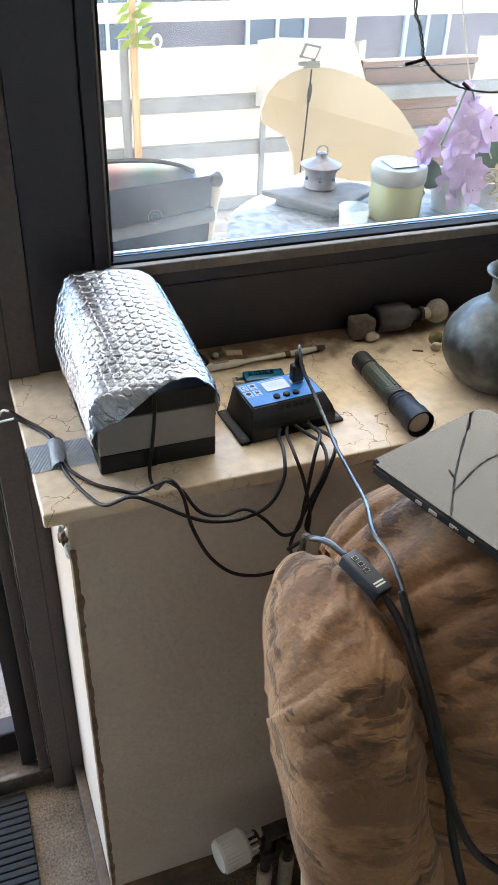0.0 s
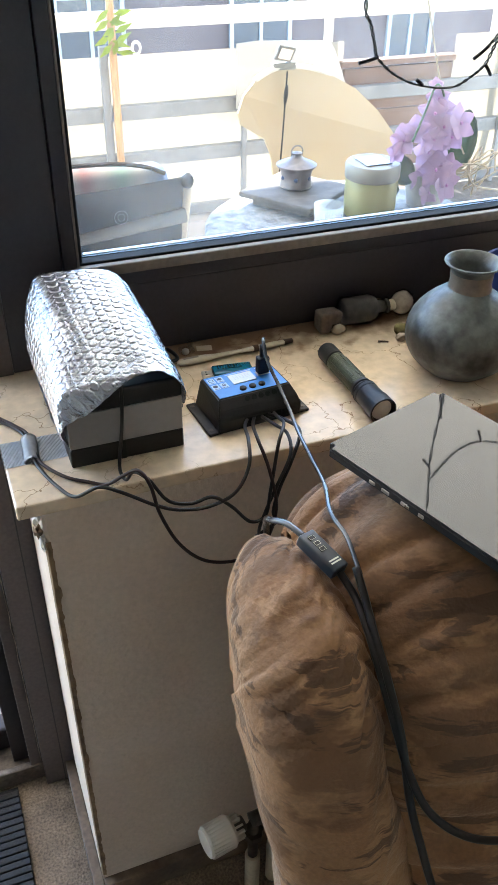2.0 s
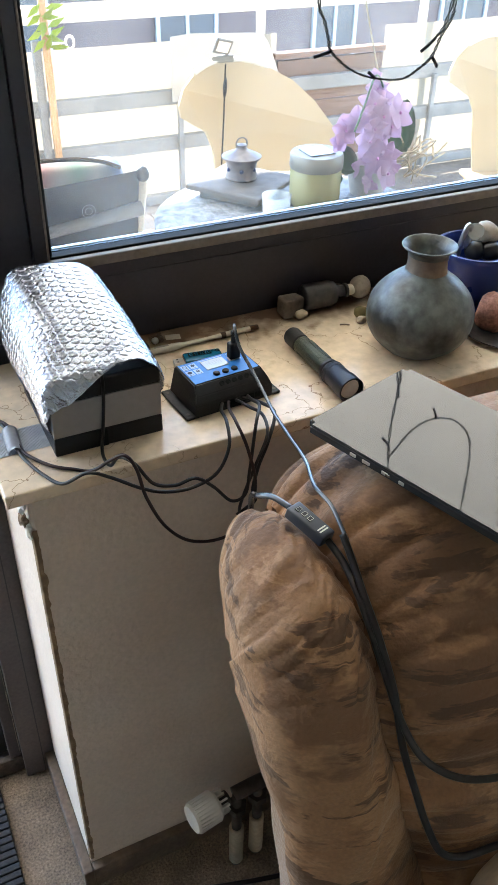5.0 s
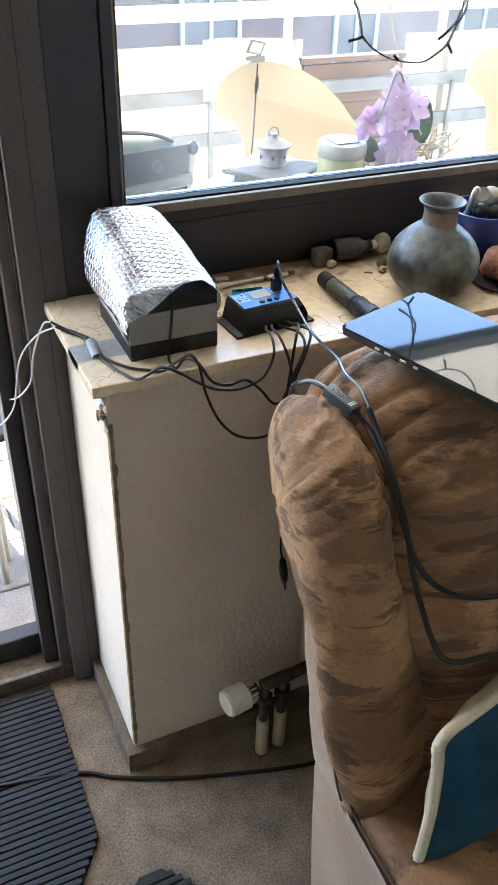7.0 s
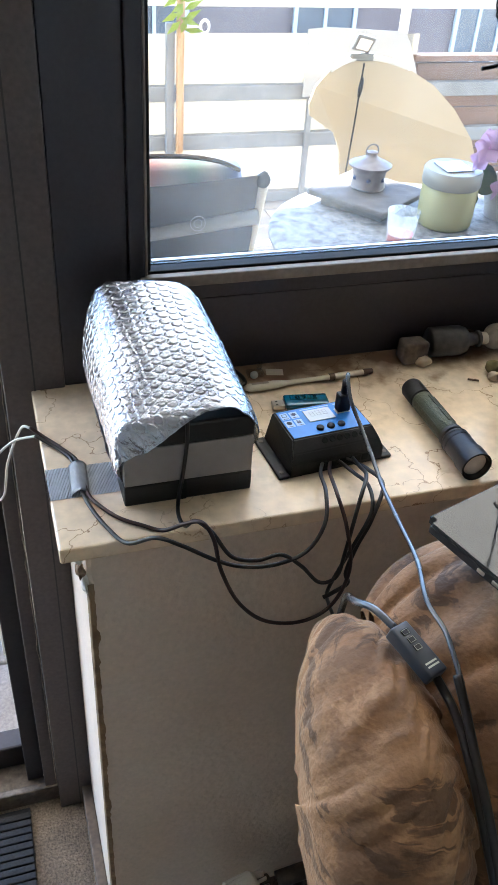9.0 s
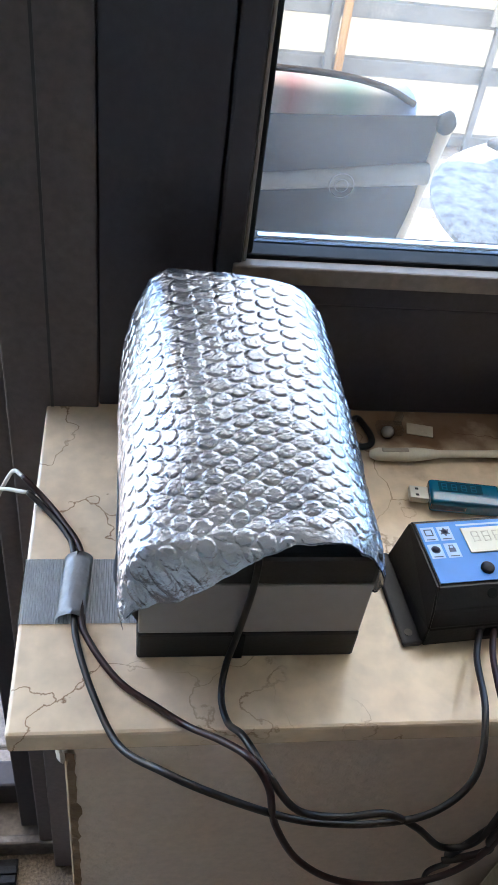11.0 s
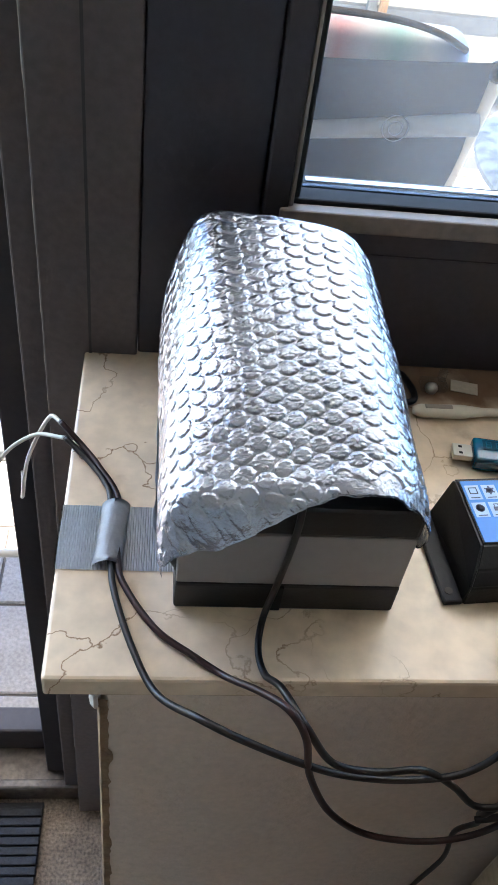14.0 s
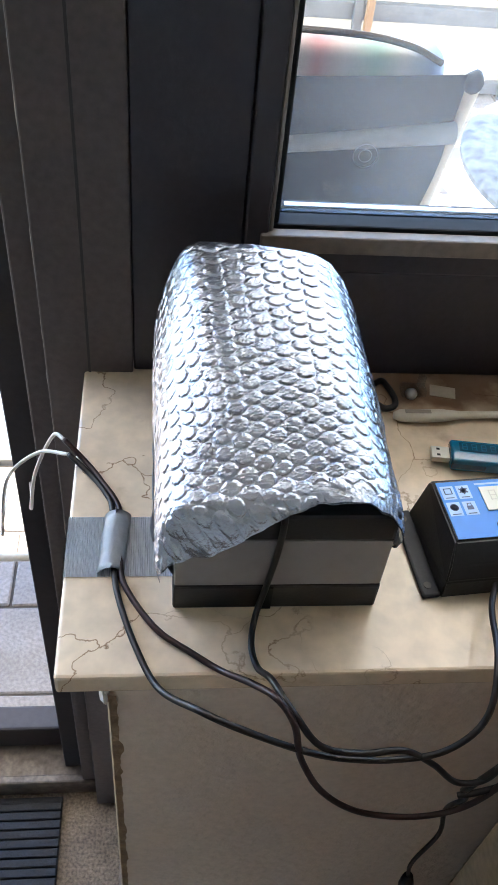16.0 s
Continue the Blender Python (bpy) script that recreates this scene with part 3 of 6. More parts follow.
bm = B()
box(bm, 0.009, 0.026, FACE - 0.017, 0.29, 0.0, 0.052, 0.002)
box(bm, 0.0262, 2.3, FACE - 0.017, FACE, 0.0, 0.052, 0.002)
tagged(part("baseboard", bm, M_BASE), "scuffed brown wooden baseboard round the wall corner", "baseboard", kind="structure")

# the marble window board
bm = B()
box(bm, 0.0, 2.3, 0.0, WIN + 0.006, H - 0.018, H, 0.0022, 2)
tagged(part("window_board", bm, M_MARBLE), "cream veined marble window board with brown stains", "window sill", kind="structure")

# ---------- window and door frame ----------
window = thing("window_1", "wide fixed window in a dark brown frame", "window", (0.1, 0.27, H), kind="structure")
part("mullion", box(B(), -0.030, 0.039, WIN - 0.002, 0.335, 0.0, 2.2, 0.0015), M_DOORFR, window, "brown mullion with lightened tone for doorway light")
part("mullion", box(B(), 0.0394, 0.1178, WIN + 0.001, 0.335, H, 2.2, 0.0015), M_FRAME, window)
part("groove_strip", box(B(), 0.0035, 0.0055, WIN - 0.0028, WIN, 0.0, 2.2), M_FRAME2, window)
part("window_frame", box(B(), 0.1185, 0.136, WIN - 0.003, 0.33, 1.002, 2.2, 0.002), M_FRAME, window)
part("window_frame", box(B(), 0.118, 1.95, WIN + 0.001, 0.33, H, 0.984, 0.002), M_FRAME, window)
part("window_frame", box(B(), 0.118, 1.95, WIN - 0.001, 0.33, 0.9848, 1.0035, 0.002), M_FRAME, window)
part("glazing_bead", box(B(), 0.130, 1.95, WIN - 0.007, WIN + 0.004, 1.004, 1.0180, 0.0015), M_LEDGE, window, "grey-brown glazing bead")
part("glazing_bead", box(B(), 0.1362, 0.1388, WIN - 0.002, WIN + 0.004, 1.0185, 2.2, 0.0008), M_LEDGE, window, "grey-brown glazing bead")
part("gasket", box(B(), 0.1389, 1.95, WIN + 0.0045, WIN + 0.022, 1.004, 1.0205, 0.0015), M_RUBBER, window)
part("gasket", box(B(), 0.1389, 0.1435, WIN + 0.0045, WIN + 0.022, 1.0208, 2.2, 0.0015), M_RUBBER, window)
part("spacer", box(B(), 0.150, 1.95, WIN + 0.0295, WIN + 0.0345, 1.0206, 1.0216), M_ALU, window, "bright aluminium spacer bar")
part("outer_rebate", box(B(), 0.118, 1.95, WIN + 0.0275, 0.312, 1.004, 1.0202, 0.001), M_RUBBER, window)
part("outer_rebate", box(B(), 0.118, 0.1440, WIN + 0.0275, 0.312, 1.0206, 2.2, 0.001), M_RUBBER, window)
part("window_frame", box(B(), 0.1436, 1.95, WIN, 0.335, 2.14, 2.2, 0.002), M_FRAME, window)
part("window_frame", box(B(), 1.90, 1.95, WIN, 0.335, 1.0226, 2.139, 0.002), M_FRAME, window)
pane = part("pane", box(B(), 0.1437, 1.899, WIN + 0.0225, WIN + 0.0265, 1.0208, 2.139), M_GLASS, window, "dusty clear glass pane")
pane.visible_shadow = False
# the ring that a suction cup left on the glass
bm = B()
for rr in (0.0085, 0.0045):
    ring = [(0.2005 + rr * math.cos(a), WIN + 0.0217, 1.066 + rr * math.sin(a)) for a in [2 * math.pi * k / 28 for k in range(29)]]
    tube(bm, ring, 0.00035, 4, 1, smooth=False)
part("suction_mark", bm, M_MARK, window, "pale ring left by a suction cup")

door = thing("door_1", "open balcony doorway with dark brown frame", "door", (-0.5, 0.3, 0), kind="structure")
part("jamb", box(B(), -0.052, -0.0305, 0.292, 0.36, 0.03, 2.2, 0.002), M_DOORFR, door)
part("jamb", box(B(), -0.081, -0.0525, 0.318, 0.372, 0.03, 2.2, 0.002), M_FRAME2, door)
part("jamb", box(B(), -0.98, -0.93, 0.28, 0.37, 0.03, 2.2, 0.002), M_FRAME, door)
part("head", box(B(), -0.98, -0.03, 0.28, 0.37, 2.12, 2.2, 0.002), M_FRAME, door)
tube_pts = [(-0.0325 + 0.0022 * noise.noise(Vector((0, 0, k * 0.9))), 0.2905, 0.05 + k * 0.0225) for k in range(90)]
part("sealant_bead", tube(B(), tube_pts, 0.0014, 5, 2, taper=lambda s: 0.45 + 0.9 * abs(noise.noise(Vector((s * 40, 1, 1))))), M_SEAL, door, "pale crumbling sealant line")
part("threshold", box(B(), -0.98, 0.008, 0.292, 0.42, -0.05, 0.03, 0.003), M_THRESH, door)
part("threshold_rail", box(B(), -0.98, 0.004, 0.288, 0.302, 0.0, 0.042, 0.003), M_THRESH, door, "worn metal threshold rail")
part("threshold_rail", box(B(), -0.93, -0.056, 0.352, 0.392, 0.03, 0.088, 0.004), M_FRAME2, door, "dark outer threshold rail")
part("corner_debris", lump(B(), (-0.045, 0.325, 0.037), (0.012, 0.01, 0.01), 5, 0.6, 2), M_SEAL, door, "crumb of broken sealant")

# ---------- terrace ----------
TZ = -0.09
terrace = thing("terrace", "sunlit terrace of pale concrete pavers", "terrace", (0, 0.4, TZ), kind="structure")
part("bed", box(B(), -3.2, 4.2, 0.36, 3.45, TZ - 0.16, TZ - 0.006), M_JOINT, terrace)
awning = thing("awning", "sunlit beige cloth awning with grey front bar", "awning", (0.5, 1.6, 3.0))
bm = B()
grid_mesh(bm, 30, 12, lambda u, v: (-3.2 + 7.4 * u, 0.36 + 2.29 * v, 3.22 - 0.19 * v + 0.008 * math.sin(u * 95)))
part("cloth", bm, M_AWN, awning)
part("front_bar", box(B(), -3.2, 4.2, 2.651, 2.74, 2.96, 3.05, 0.004), M_FASCIA, awning, "grey front bar")
for x in (-2.6, 3.6):
    part("arm", box(B(), x, x + 0.04, 0.36, 2.65, 2.96, 2.99, 0.004), M_FASCIA, awning)
tagged(part("house_wall", box(B(), -3.4, 4.4, 0.20, 0.343, 2.63, 3.4), M_ROOM), "plain outer house wall", "wall", kind="structure")

# ---------- railing with cloth screens ----------
FY = 3.2
fence = thing("balcony_railing", "railing with grey bars and cream screen cloth", "railing", (1.5, FY, TZ))
for z0, z1 in ((0.398, 0.463), (0.185, 0.25), (-0.075, -0.028)):
    part("rail", box(B(), -3.0, 3.9, FY - 0.02, FY + 0.02, z0, z1, 0.004), M_RAIL, fence, "grey painted rail")
part("handrail", box(B(), -3.0, 3.9, FY - 0.01, FY + 0.06, 0.775, 0.842, 0.006), M_BEAM, fence, "white painted handrail")


def cloth(x0, x1, z0, z1, y, seed):
    bm = B()
    n = 40

    def f(u, v):
        x, z = x0 + (x1 - x0) * u, z0 + (z1 - z0) * v
        sag = 0.006 * math.sin(u * 9 + seed) + 0.01 * noise.noise(Vector((x * 2.2, z * 5, seed)))
        dz = 0.008 * noise.noise(Vector((x * 1.5, seed, 2))) if v > 0.5 else 0
        return (x, y + sag, z + dz)
    grid_mesh(bm, n, 6, f)
    return bm


for k, (z0, z1) in enumerate(((0.44, 0.664), (0.235, 0.41), (-0.04, 0.20), (-0.09, -0.065))):
    part("screen_cloth", cloth(-2.9, 1.99, z0, z1, FY + 0.035, k * 2.3), M_CLOTH, fence, "cream screen cloth")
    part("screen_cloth", cloth(2.62, 3.9, z0, z1, FY + 0.035, k * 1.3 + 9), M_CLOTH, fence, "cream screen cloth")
for k in range(6):
    z0 = -0.07 + k * 0.102
    part("board", box(B(), 1.995, 2.61, FY + 0.025, FY + 0.045, z0, z0 + 0.098, 0.003), M_BOARD, fence, "brown wooden board")
part("top_cap", box(B(), 1.97, 2.62, FY + 0.01, FY + 0.07, 0.547, 0.575, 0.004), M_BOARD, fence)
for x in (1.448, 2.92, -0.6):
    part("post", box(B(), x - 0.013, x + 0.013, FY - 0.045, FY - 0.021, TZ, 0.42, 0.003), M_RAIL, fence, "thin grey steel post")
part("post", box(B(), 0.775, 0.812, FY - 0.05, FY - 0.021, TZ, 0.72, 0.004), M_RAIL, fence, "grey steel post")
part("post", box(B(), 1.905, 1.945, FY + 0.07, FY + 0.10, TZ, 1.9, 0.004), M_BEAM, fence, "white upright post")
part("post", box(B(), 2.86, 2.90, FY + 0.07, FY + 0.10, TZ, 1.9, 0.004), M_BEAM, fence, "white upright post")

stake = thing("wooden_stake", "orange-brown wooden stake tied to the railing", "post", (0.835, FY - 0.06, TZ))
part("stake", box(B(), 0.816, 0.848, FY - 0.075, FY - 0.051, TZ, 1.35, 0.005), M_POSTW, stake)
hook = thing("white_hook", "white hook with an open ring end", "hook", (0.85, FY - 0.08, 0.713))
bm = B()
tube(bm, [(0.845, FY - 0.078, 0.712), (0.90, FY - 0.082, 0.714), (0.915, FY - 0.083, 0.714)], 0.006, 8)
tube(bm, [(0.93 + 0.018 * math.cos(a), FY - 0.083, 0.714 + 0.024 * math.sin(a)) for a in [2 * math.pi * k / 16 for k in range(17)]], 0.006, 6, 2)
part("ring", bm, M_BEAM, hook)
sprig = thing("yellow_green_sprig", "yellow-green leafy sprig tied at the stake", "plant", (0.83, FY - 0.08, 0.72))
for k in range(14):
    a, z = k * 2.4, 0.70 + 0.012 * k
    c = Vector((0.832 + 0.05 * math.cos(a), FY - 0.085 - 0.02 * abs(math.sin(a)), z))
    bm = B()
    d = Vector((math.cos(a), -0.4, 0.6 * math.sin(a * 1.7))).normalized() * 0.045
    s = Vector((-d.z, 0.3 * d.x, d.x)).normalized() * 0.014
    q = [c - d, c - d * 0.2 + s, c + d, c - d * 0.2 - s]
    vs = [bm.verts.new(p) for p in q]
    bm.faces.new(vs)
    bmesh.ops.solidify(bm, geom=bm.faces[:], thickness=0.0015)
    part("leaf", bm, mat("sprig_leaf", (0.30, 0.36, 0.05), (0.2, 0.28, 0.04), rough=0.6) if k == 0 else bpy.data.materials["sprig_leaf"], sprig)

board = thing("white_sheet", "white plastic sheet leaning on the railing", "sheet", (1.7, FY - 0.06, 0.4))
part("sheet", plate(B(), [(1.40, 0.42), (1.40, 0.70), (1.50, 0.708), (1.865, 0.69), (1.90, 0.64), (1.985, 0.44)], FY - 0.058, FY - 0.052), M_WHITE, board)

# ---------- houses and ground beyond ----------
tagged(part("ground", box(B(), -150, 150, 3.6, 300, -6.6, -6.5), M_GROUND), "distant ground below the terrace", "ground", kind="structure")


def far_house(x0, x1, y0, y1, z0, z1, cols, rows, w, h, gap_z, first_z, seed):
    rnd = random.Random(seed)
    hs = thing("apartment_house", "mauve-brown rendered house with rows of pale-framed windows", "house", ((x0 + x1) / 2, y0, z0))
    part("wall", box(B(), x0, x1, y0, y1, z0, z1), M_FACADE, hs)
    bm = B()
    box(bm, x0 - 0.3, x1 + 0.3, y0 - 0.3, y1 + 0.3, z1, z1 + 0.25, 0.03)
    part("roof", bm, M_ROOF, hs)
    step = (x1 - x0) / cols
    for i in range(cols):
        for j in range(rows):
            cx, cz = x0 + (i + 0.5) * step, first_z + j * gap_z
            ww = w * rnd.choice((0.8, 1.0, 1.3))
            win = part("window", box(B(), cx - ww / 2, cx + ww / 2, y0 - 0.05, y0 + 0.05, cz, cz + h), M_WIN, hs)
            bm = B()
            box(bm, cx - ww / 2 - 0.07, cx - ww / 2, y0 - 0.09, y0 - 0.02, cz - 0.07, cz + h + 0.07)
            box(bm, cx + ww / 2, cx + ww / 2 + 0.07, y0 - 0.09, y0 - 0.02, cz - 0.07, cz + h + 0.07)
            box(bm, cx - 0.03, cx + 0.03, y0 - 0.09, y0 - 0.052, cz, cz + h)
            box(bm, cx - ww / 2, cx + ww / 2, y0 - 0.09, y0 - 0.02, cz + h, cz + h + 0.07)
            box(bm, cx - ww / 2, cx + ww / 2, y0 - 0.14, y0 - 0.02, cz - 0.07, cz)
            part("frame", bm, M_WINFR, win)


far_house(1.5, 22.0, 14.0, 20.0, -6.5, 2.6, 7, 3, 1.0, 1.35, 2.6, -4.6, 4)


def tree(x, y, z, h, seed):
    rnd = random.Random(seed)
    tr = thing("tree", "leafy green tree behind the railing", "tree", (x, y, z))
    bm = B()
    tube(bm, [(x, y, z), (x + 0.1, y, z + h * 0.3), (x - 0.05, y, z + h * 0.6), (x, y, z + h * 0.9)], 0.16, 8, 5, taper=lambda s: 1.1 - s)
    for k in range(6):
        a = k * 1.1
        tube(bm, [(x, y, z + h * (0.35 + 0.08 * k)), (x + math.cos(a) * 0.6, y + math.sin(a) * 0.6, z + h * (0.45 + 0.08 * k)), (x + math.cos(a) * 1.2, y + math.sin(a) * 1.2, z + h * (0.52 + 0.08 * k))], 0.05, 6, 4, taper=lambda s: 1.1 - s)
    part("trunk", bm, M_BARK, tr)
    V, F = [], []
    for k in range(5200):
        while True:
            p = Vector((rnd.uniform(-1, 1), rnd.uniform(-1, 1), rnd.uniform(-1, 1)))
            if p.length < 1 and noise.noise(p * 2.3 + Vector((seed, 0, 0))) > -0.12:
                break
        c = Vector((x + p.x * 1.7, y + p.y * 1.6, z + h * 0.68 + p.z * h * 0.36))
        d = Vector((rnd.gauss(0, 1), rnd.gauss(0, 1), rnd.gauss(0, 1))).normalized() * 0.12
        s = d.cross(Vector((rnd.gauss(0, 1), rnd.gauss(0, 1), rnd.gauss(0, 1)))).normalized() * 0.06
        n = len(V)
        V += [c - d, c + s, c + d, c - s]
        F.append((n, n + 1, n + 2, n + 3))
    me = bpy.data.meshes.new("crown")
    me.from_pydata([tuple(v) for v in V], [], F)
    me.materials.append(M_FOLIAGE)
    ob = new("crown", me)
    ob.parent = tr
    ob.matrix_parent_inverse = tr.matrix_world.inverted()


tree(0.4, 11.0, -6.5, 6.3, 3)
tree(-3.4, 12.5, -6.5, 6.6, 8)

# ---------- terrace furniture ----------
table = thing("round_table", "round terrace table with speckled marble top", "table", (0.93, 1.08, TZ))
RT = 0.36
part("tabletop", lathe(B(), [(0, 0.648), (RT - 0.012, 0.648), (RT, 0.655), (RT, 0.664), (RT - 0.008, 0.67), (0, 0.67)], (0.93, 1.08, 0), 72), M_TABLE, table, smooth=True, angle=40)
part("column", lathe(B(), [(0.03, TZ + 0.03), (0.028, 0.60), (0.05, 0.64), (0.12, 0.6475)], (0.93, 1.08, 0), 24), M_RAIL, table, smooth=True, angle=50)
part("foot", lathe(B(), [(0.20, TZ), (0.20, TZ + 0.015), (0.03, TZ + 0.04)], (0.93, 1.08, 0), 32), M_RAIL, table, smooth=True, angle=30)

tray = thing("slate_tray", "square grey slate tray on the round table", "tray", (0.875, 1.29, 0.67))
part("slab", box(B(), -0.085, 0.085, -0.085, 0.085, 0.0, 0.022, 0.004, turn=Matrix.Translation((0.875, 1.285, 0.6705)) @ Matrix.Rotation(radians(38), 4, "Z")), M_SLATE, tray)
part("slab", box(B(), -0.11, 0.11, -0.11, 0.11, 0.0, 0.014, 0.004, turn=Matrix.Translation((0.875, 1.285, 0.693)) @ Matrix.Rotation(radians(35), 4, "Z")), M_SLATE, tray)
pot = thing("ceramic_burner", "small grey ceramic lidded burner with ring handle on the slate tray", "ornament", (0.879, 1.30, 0.708))
part("body", lathe(B(), [(0.040, 0.7075), (0.043, 0.712), (0.039, 0.73), (0.041, 0.750), (0.046, 0.757), (0.046, 0.761), (0.0, 0.761)], (0.879, 1.30, 0), 36), M_CERAM, pot, smooth=True, angle=45)
part("lid", lathe(B(), [(0.052, 0.7612), (0.053, 0.766), (0.036, 0.774), (0.018, 0.782), (0.012, 0.790), (0.014, 0.795), (0.0, 0.799)], (0.879, 1.30, 0), 36), M_CERAM, pot, smooth=True, angle=60)
part("ring_handle", tube(B(), [(0.879 + 0.016 * math.cos(a), 1.30, 0.797 + 0.016 * math.sin(a)) for a in [2 * math.pi * k / 16 for k in range(17)]], 0.0022, 6, 2), M_RAIL, pot, smooth=True)
for k in range(6):
    a = k * math.pi / 3 - 2.0
    part("vent", lump(B(), (0.879 + 0.0385 * math.cos(a), 1.30 + 0.0385 * math.sin(a), 0.735), (0.006, 0.006, 0.006), k, 0.05, 2), M_PRINT, pot, smooth=True)

jar = thing("solar_jar", "yellowish frosted jar lamp with grey solar lid", "jar", (1.015, 1.14, 0.67))
part("jar", lathe(B(), [(0.058, 0.6705), (0.064, 0.676), (0.066, 0.70), (0.066, 0.765), (0.061, 0.772), (0.055, 0.772), (0.058, 0.765), (0.060, 0.68), (0.0, 0.678)], (1.015, 1.14, 0), 48), M_JAR, jar, smooth=True, angle=50)
lid = part("lid", lathe(B(), [(0.067, 0.768), (0.069, 0.772), (0.069, 0.800), (0.065, 0.806), (0.0, 0.806)], (1.015, 1.14, 0), 48), M_JARLID, jar, smooth=True, angle=40)
part("solar_cell", box(B(), 0.980, 1.050, 1.105, 1.175, 0.8065, 0.8095, 0.001), M_SOLAR, lid)

glass = thing("tumbler", "clear drinking glass with a little red drink", "glass", (0.845, 1.03, 0.67))
part("glass", lathe(B(), [(0.028, 0.6705), (0.030, 0.672), (0.036, 0.755), (0.0345, 0.755), (0.0285, 0.680), (0.0, 0.680)], (0.845, 1.03, 0), 40), M_TUMBLER, glass, smooth=True, angle=50)
part("drink", lathe(B(), [(0.0, 0.6806), (0.0275, 0.6806), (0.0292, 0.703), (0.0, 0.703)], (0.845, 1.03, 0), 32), M_RED, glass, smooth=True, angle=50)


def petal_flower(c, face, size, parent, seed):
    rnd = random.Random(seed)
    face = Vector(face).normalized()
    side = face.cross(Vector((0, 0, 1))).normalized()
    up = side.cross(face)
    bm = B()
    for k in range(5):
        a = 2 * math.pi * k / 5 + 0.3 + rnd.uniform(-0.15, 0.15)
        d = side * math.cos(a) + up * math.sin(a)
        w = face.cross(d)
        L, W = size * rnd.uniform(0.95, 1.2), size * (1.15 if k % 2 else 0.9)
        cols = []
        for i in range(6):
            t = i / 5
            wid = W * math.sin(math.pi * (0.12 + 0.88 * t) ** 0.8) ** 0.7 if t < 1 else W * 0.1
            row = []
            for j in (-1, -0.5, 0, 0.5, 1):
                q = c + d * L * t + w * wid * 0.5 * j + face * (0.25 * size * t * t * (1 if seed % 2 else -0.6) + 0.08 * size * math.sin(j * 3 + seed) * t - 0.1 * size * j * j)
                row.append(bm.verts.new(q))
            cols.append(row)
        for r0, r1 in zip(cols, cols[1:]):
            for j in range(4):
                bm.faces.new((r0[j], r0[j + 1], r1[j + 1], r1[j]))
    fl = part("blossom", bm, M_PETAL, parent, smooth=True)
    part("lip", lump(B(), c + face * size * 0.15, (size * 0.10, size * 0.10, size * 0.11), seed, 0.4, 1), M_PETALD, fl, smooth=True)


orchid = thing("orchid", "lilac orchid in bloom in a grey pot on the table", "plant", (1.19, 1.16, 0.67))
part("pot", lathe(B(), [(0.045, 0.6705), (0.06, 0.75), (0.063, 0.76), (0.058, 0.76), (0.05, 0.735), (0.0, 0.735)], (1.19, 1.16, 0), 32), M_POT, orchid, smooth=True, angle=50)
part("stem", tube(B(), [(1.19, 1.16, 0.735), (1.20, 1.13, 0.85), (1.17, 1.10, 0.95), (1.13, 1.08, 0.99), (1.10, 1.07, 0.93), (1.07, 1.06, 0.87)], 0.003, 6), M_LEAF, orchid, smooth=True)
rnd = random.Random(11)
spots = [(1.143, 0.985, 0.020), (1.150, 0.955, 0.030), (1.135, 0.925, 0.036), (1.175, 0.925, 0.036), (1.158, 0.893, 0.044), (1.205, 0.898, 0.042), (1.185, 0.862, 0.046), (1.135, 0.868, 0.034),
         (1.092, 0.885, 0.036), (1.068, 0.862, 0.036), (1.058, 0.835, 0.028), (1.150, 0.825, 0.042), (1.195, 0.822, 0.046), (1.215, 0.855, 0.036), (1.165, 0.785, 0.044), (1.205, 0.782, 0.042), (1.150, 0.755, 0.036), (1.195, 0.745, 0.042), (1.225, 0.765, 0.034), (1.165, 0.722, 0.034)]
for k, (x, z, s) in enumerate(spots):
    petal_flower(Vector((x, 1.10 + rnd.uniform(-0.03, 0.03), z)), (rnd.uniform(-0.6, 0.35), -1, rnd.uniform(-0.2, 0.5)), s, orchid, k)


def leaf(c, d, n, L, W, parent):
    d, n = Vector(d).normalized(), Vector(n).normalized()
    w = d.cross(n).normalized()
    bm = B()
    cols = []
    for i in range(11):
        t = i / 10
        wid = W * (math.sin(math.pi * (0.06 + 0.94 * t)) ** 0.55 if t < 1 else 0.05)
        cols.append([bm.verts.new(Vector(c) + d * L * t + w * wid * 0.5 * j + n * (0.18 * L * t * t * -1 + 0.06 * L * j * j)) for j in (-1, -0.5, 0, 0.5, 1)])
    for r0, r1 in zip(cols, cols[1:]):
        for j in range(4):
            bm.faces.new((r0[j], r0[j + 1], r1[j + 1], r1[j]))
    bmesh.ops.solidify(bm, geom=bm.faces[:], thickness=0.002)
    return part("leaf", bm, M_LEAF, parent, smooth=True)


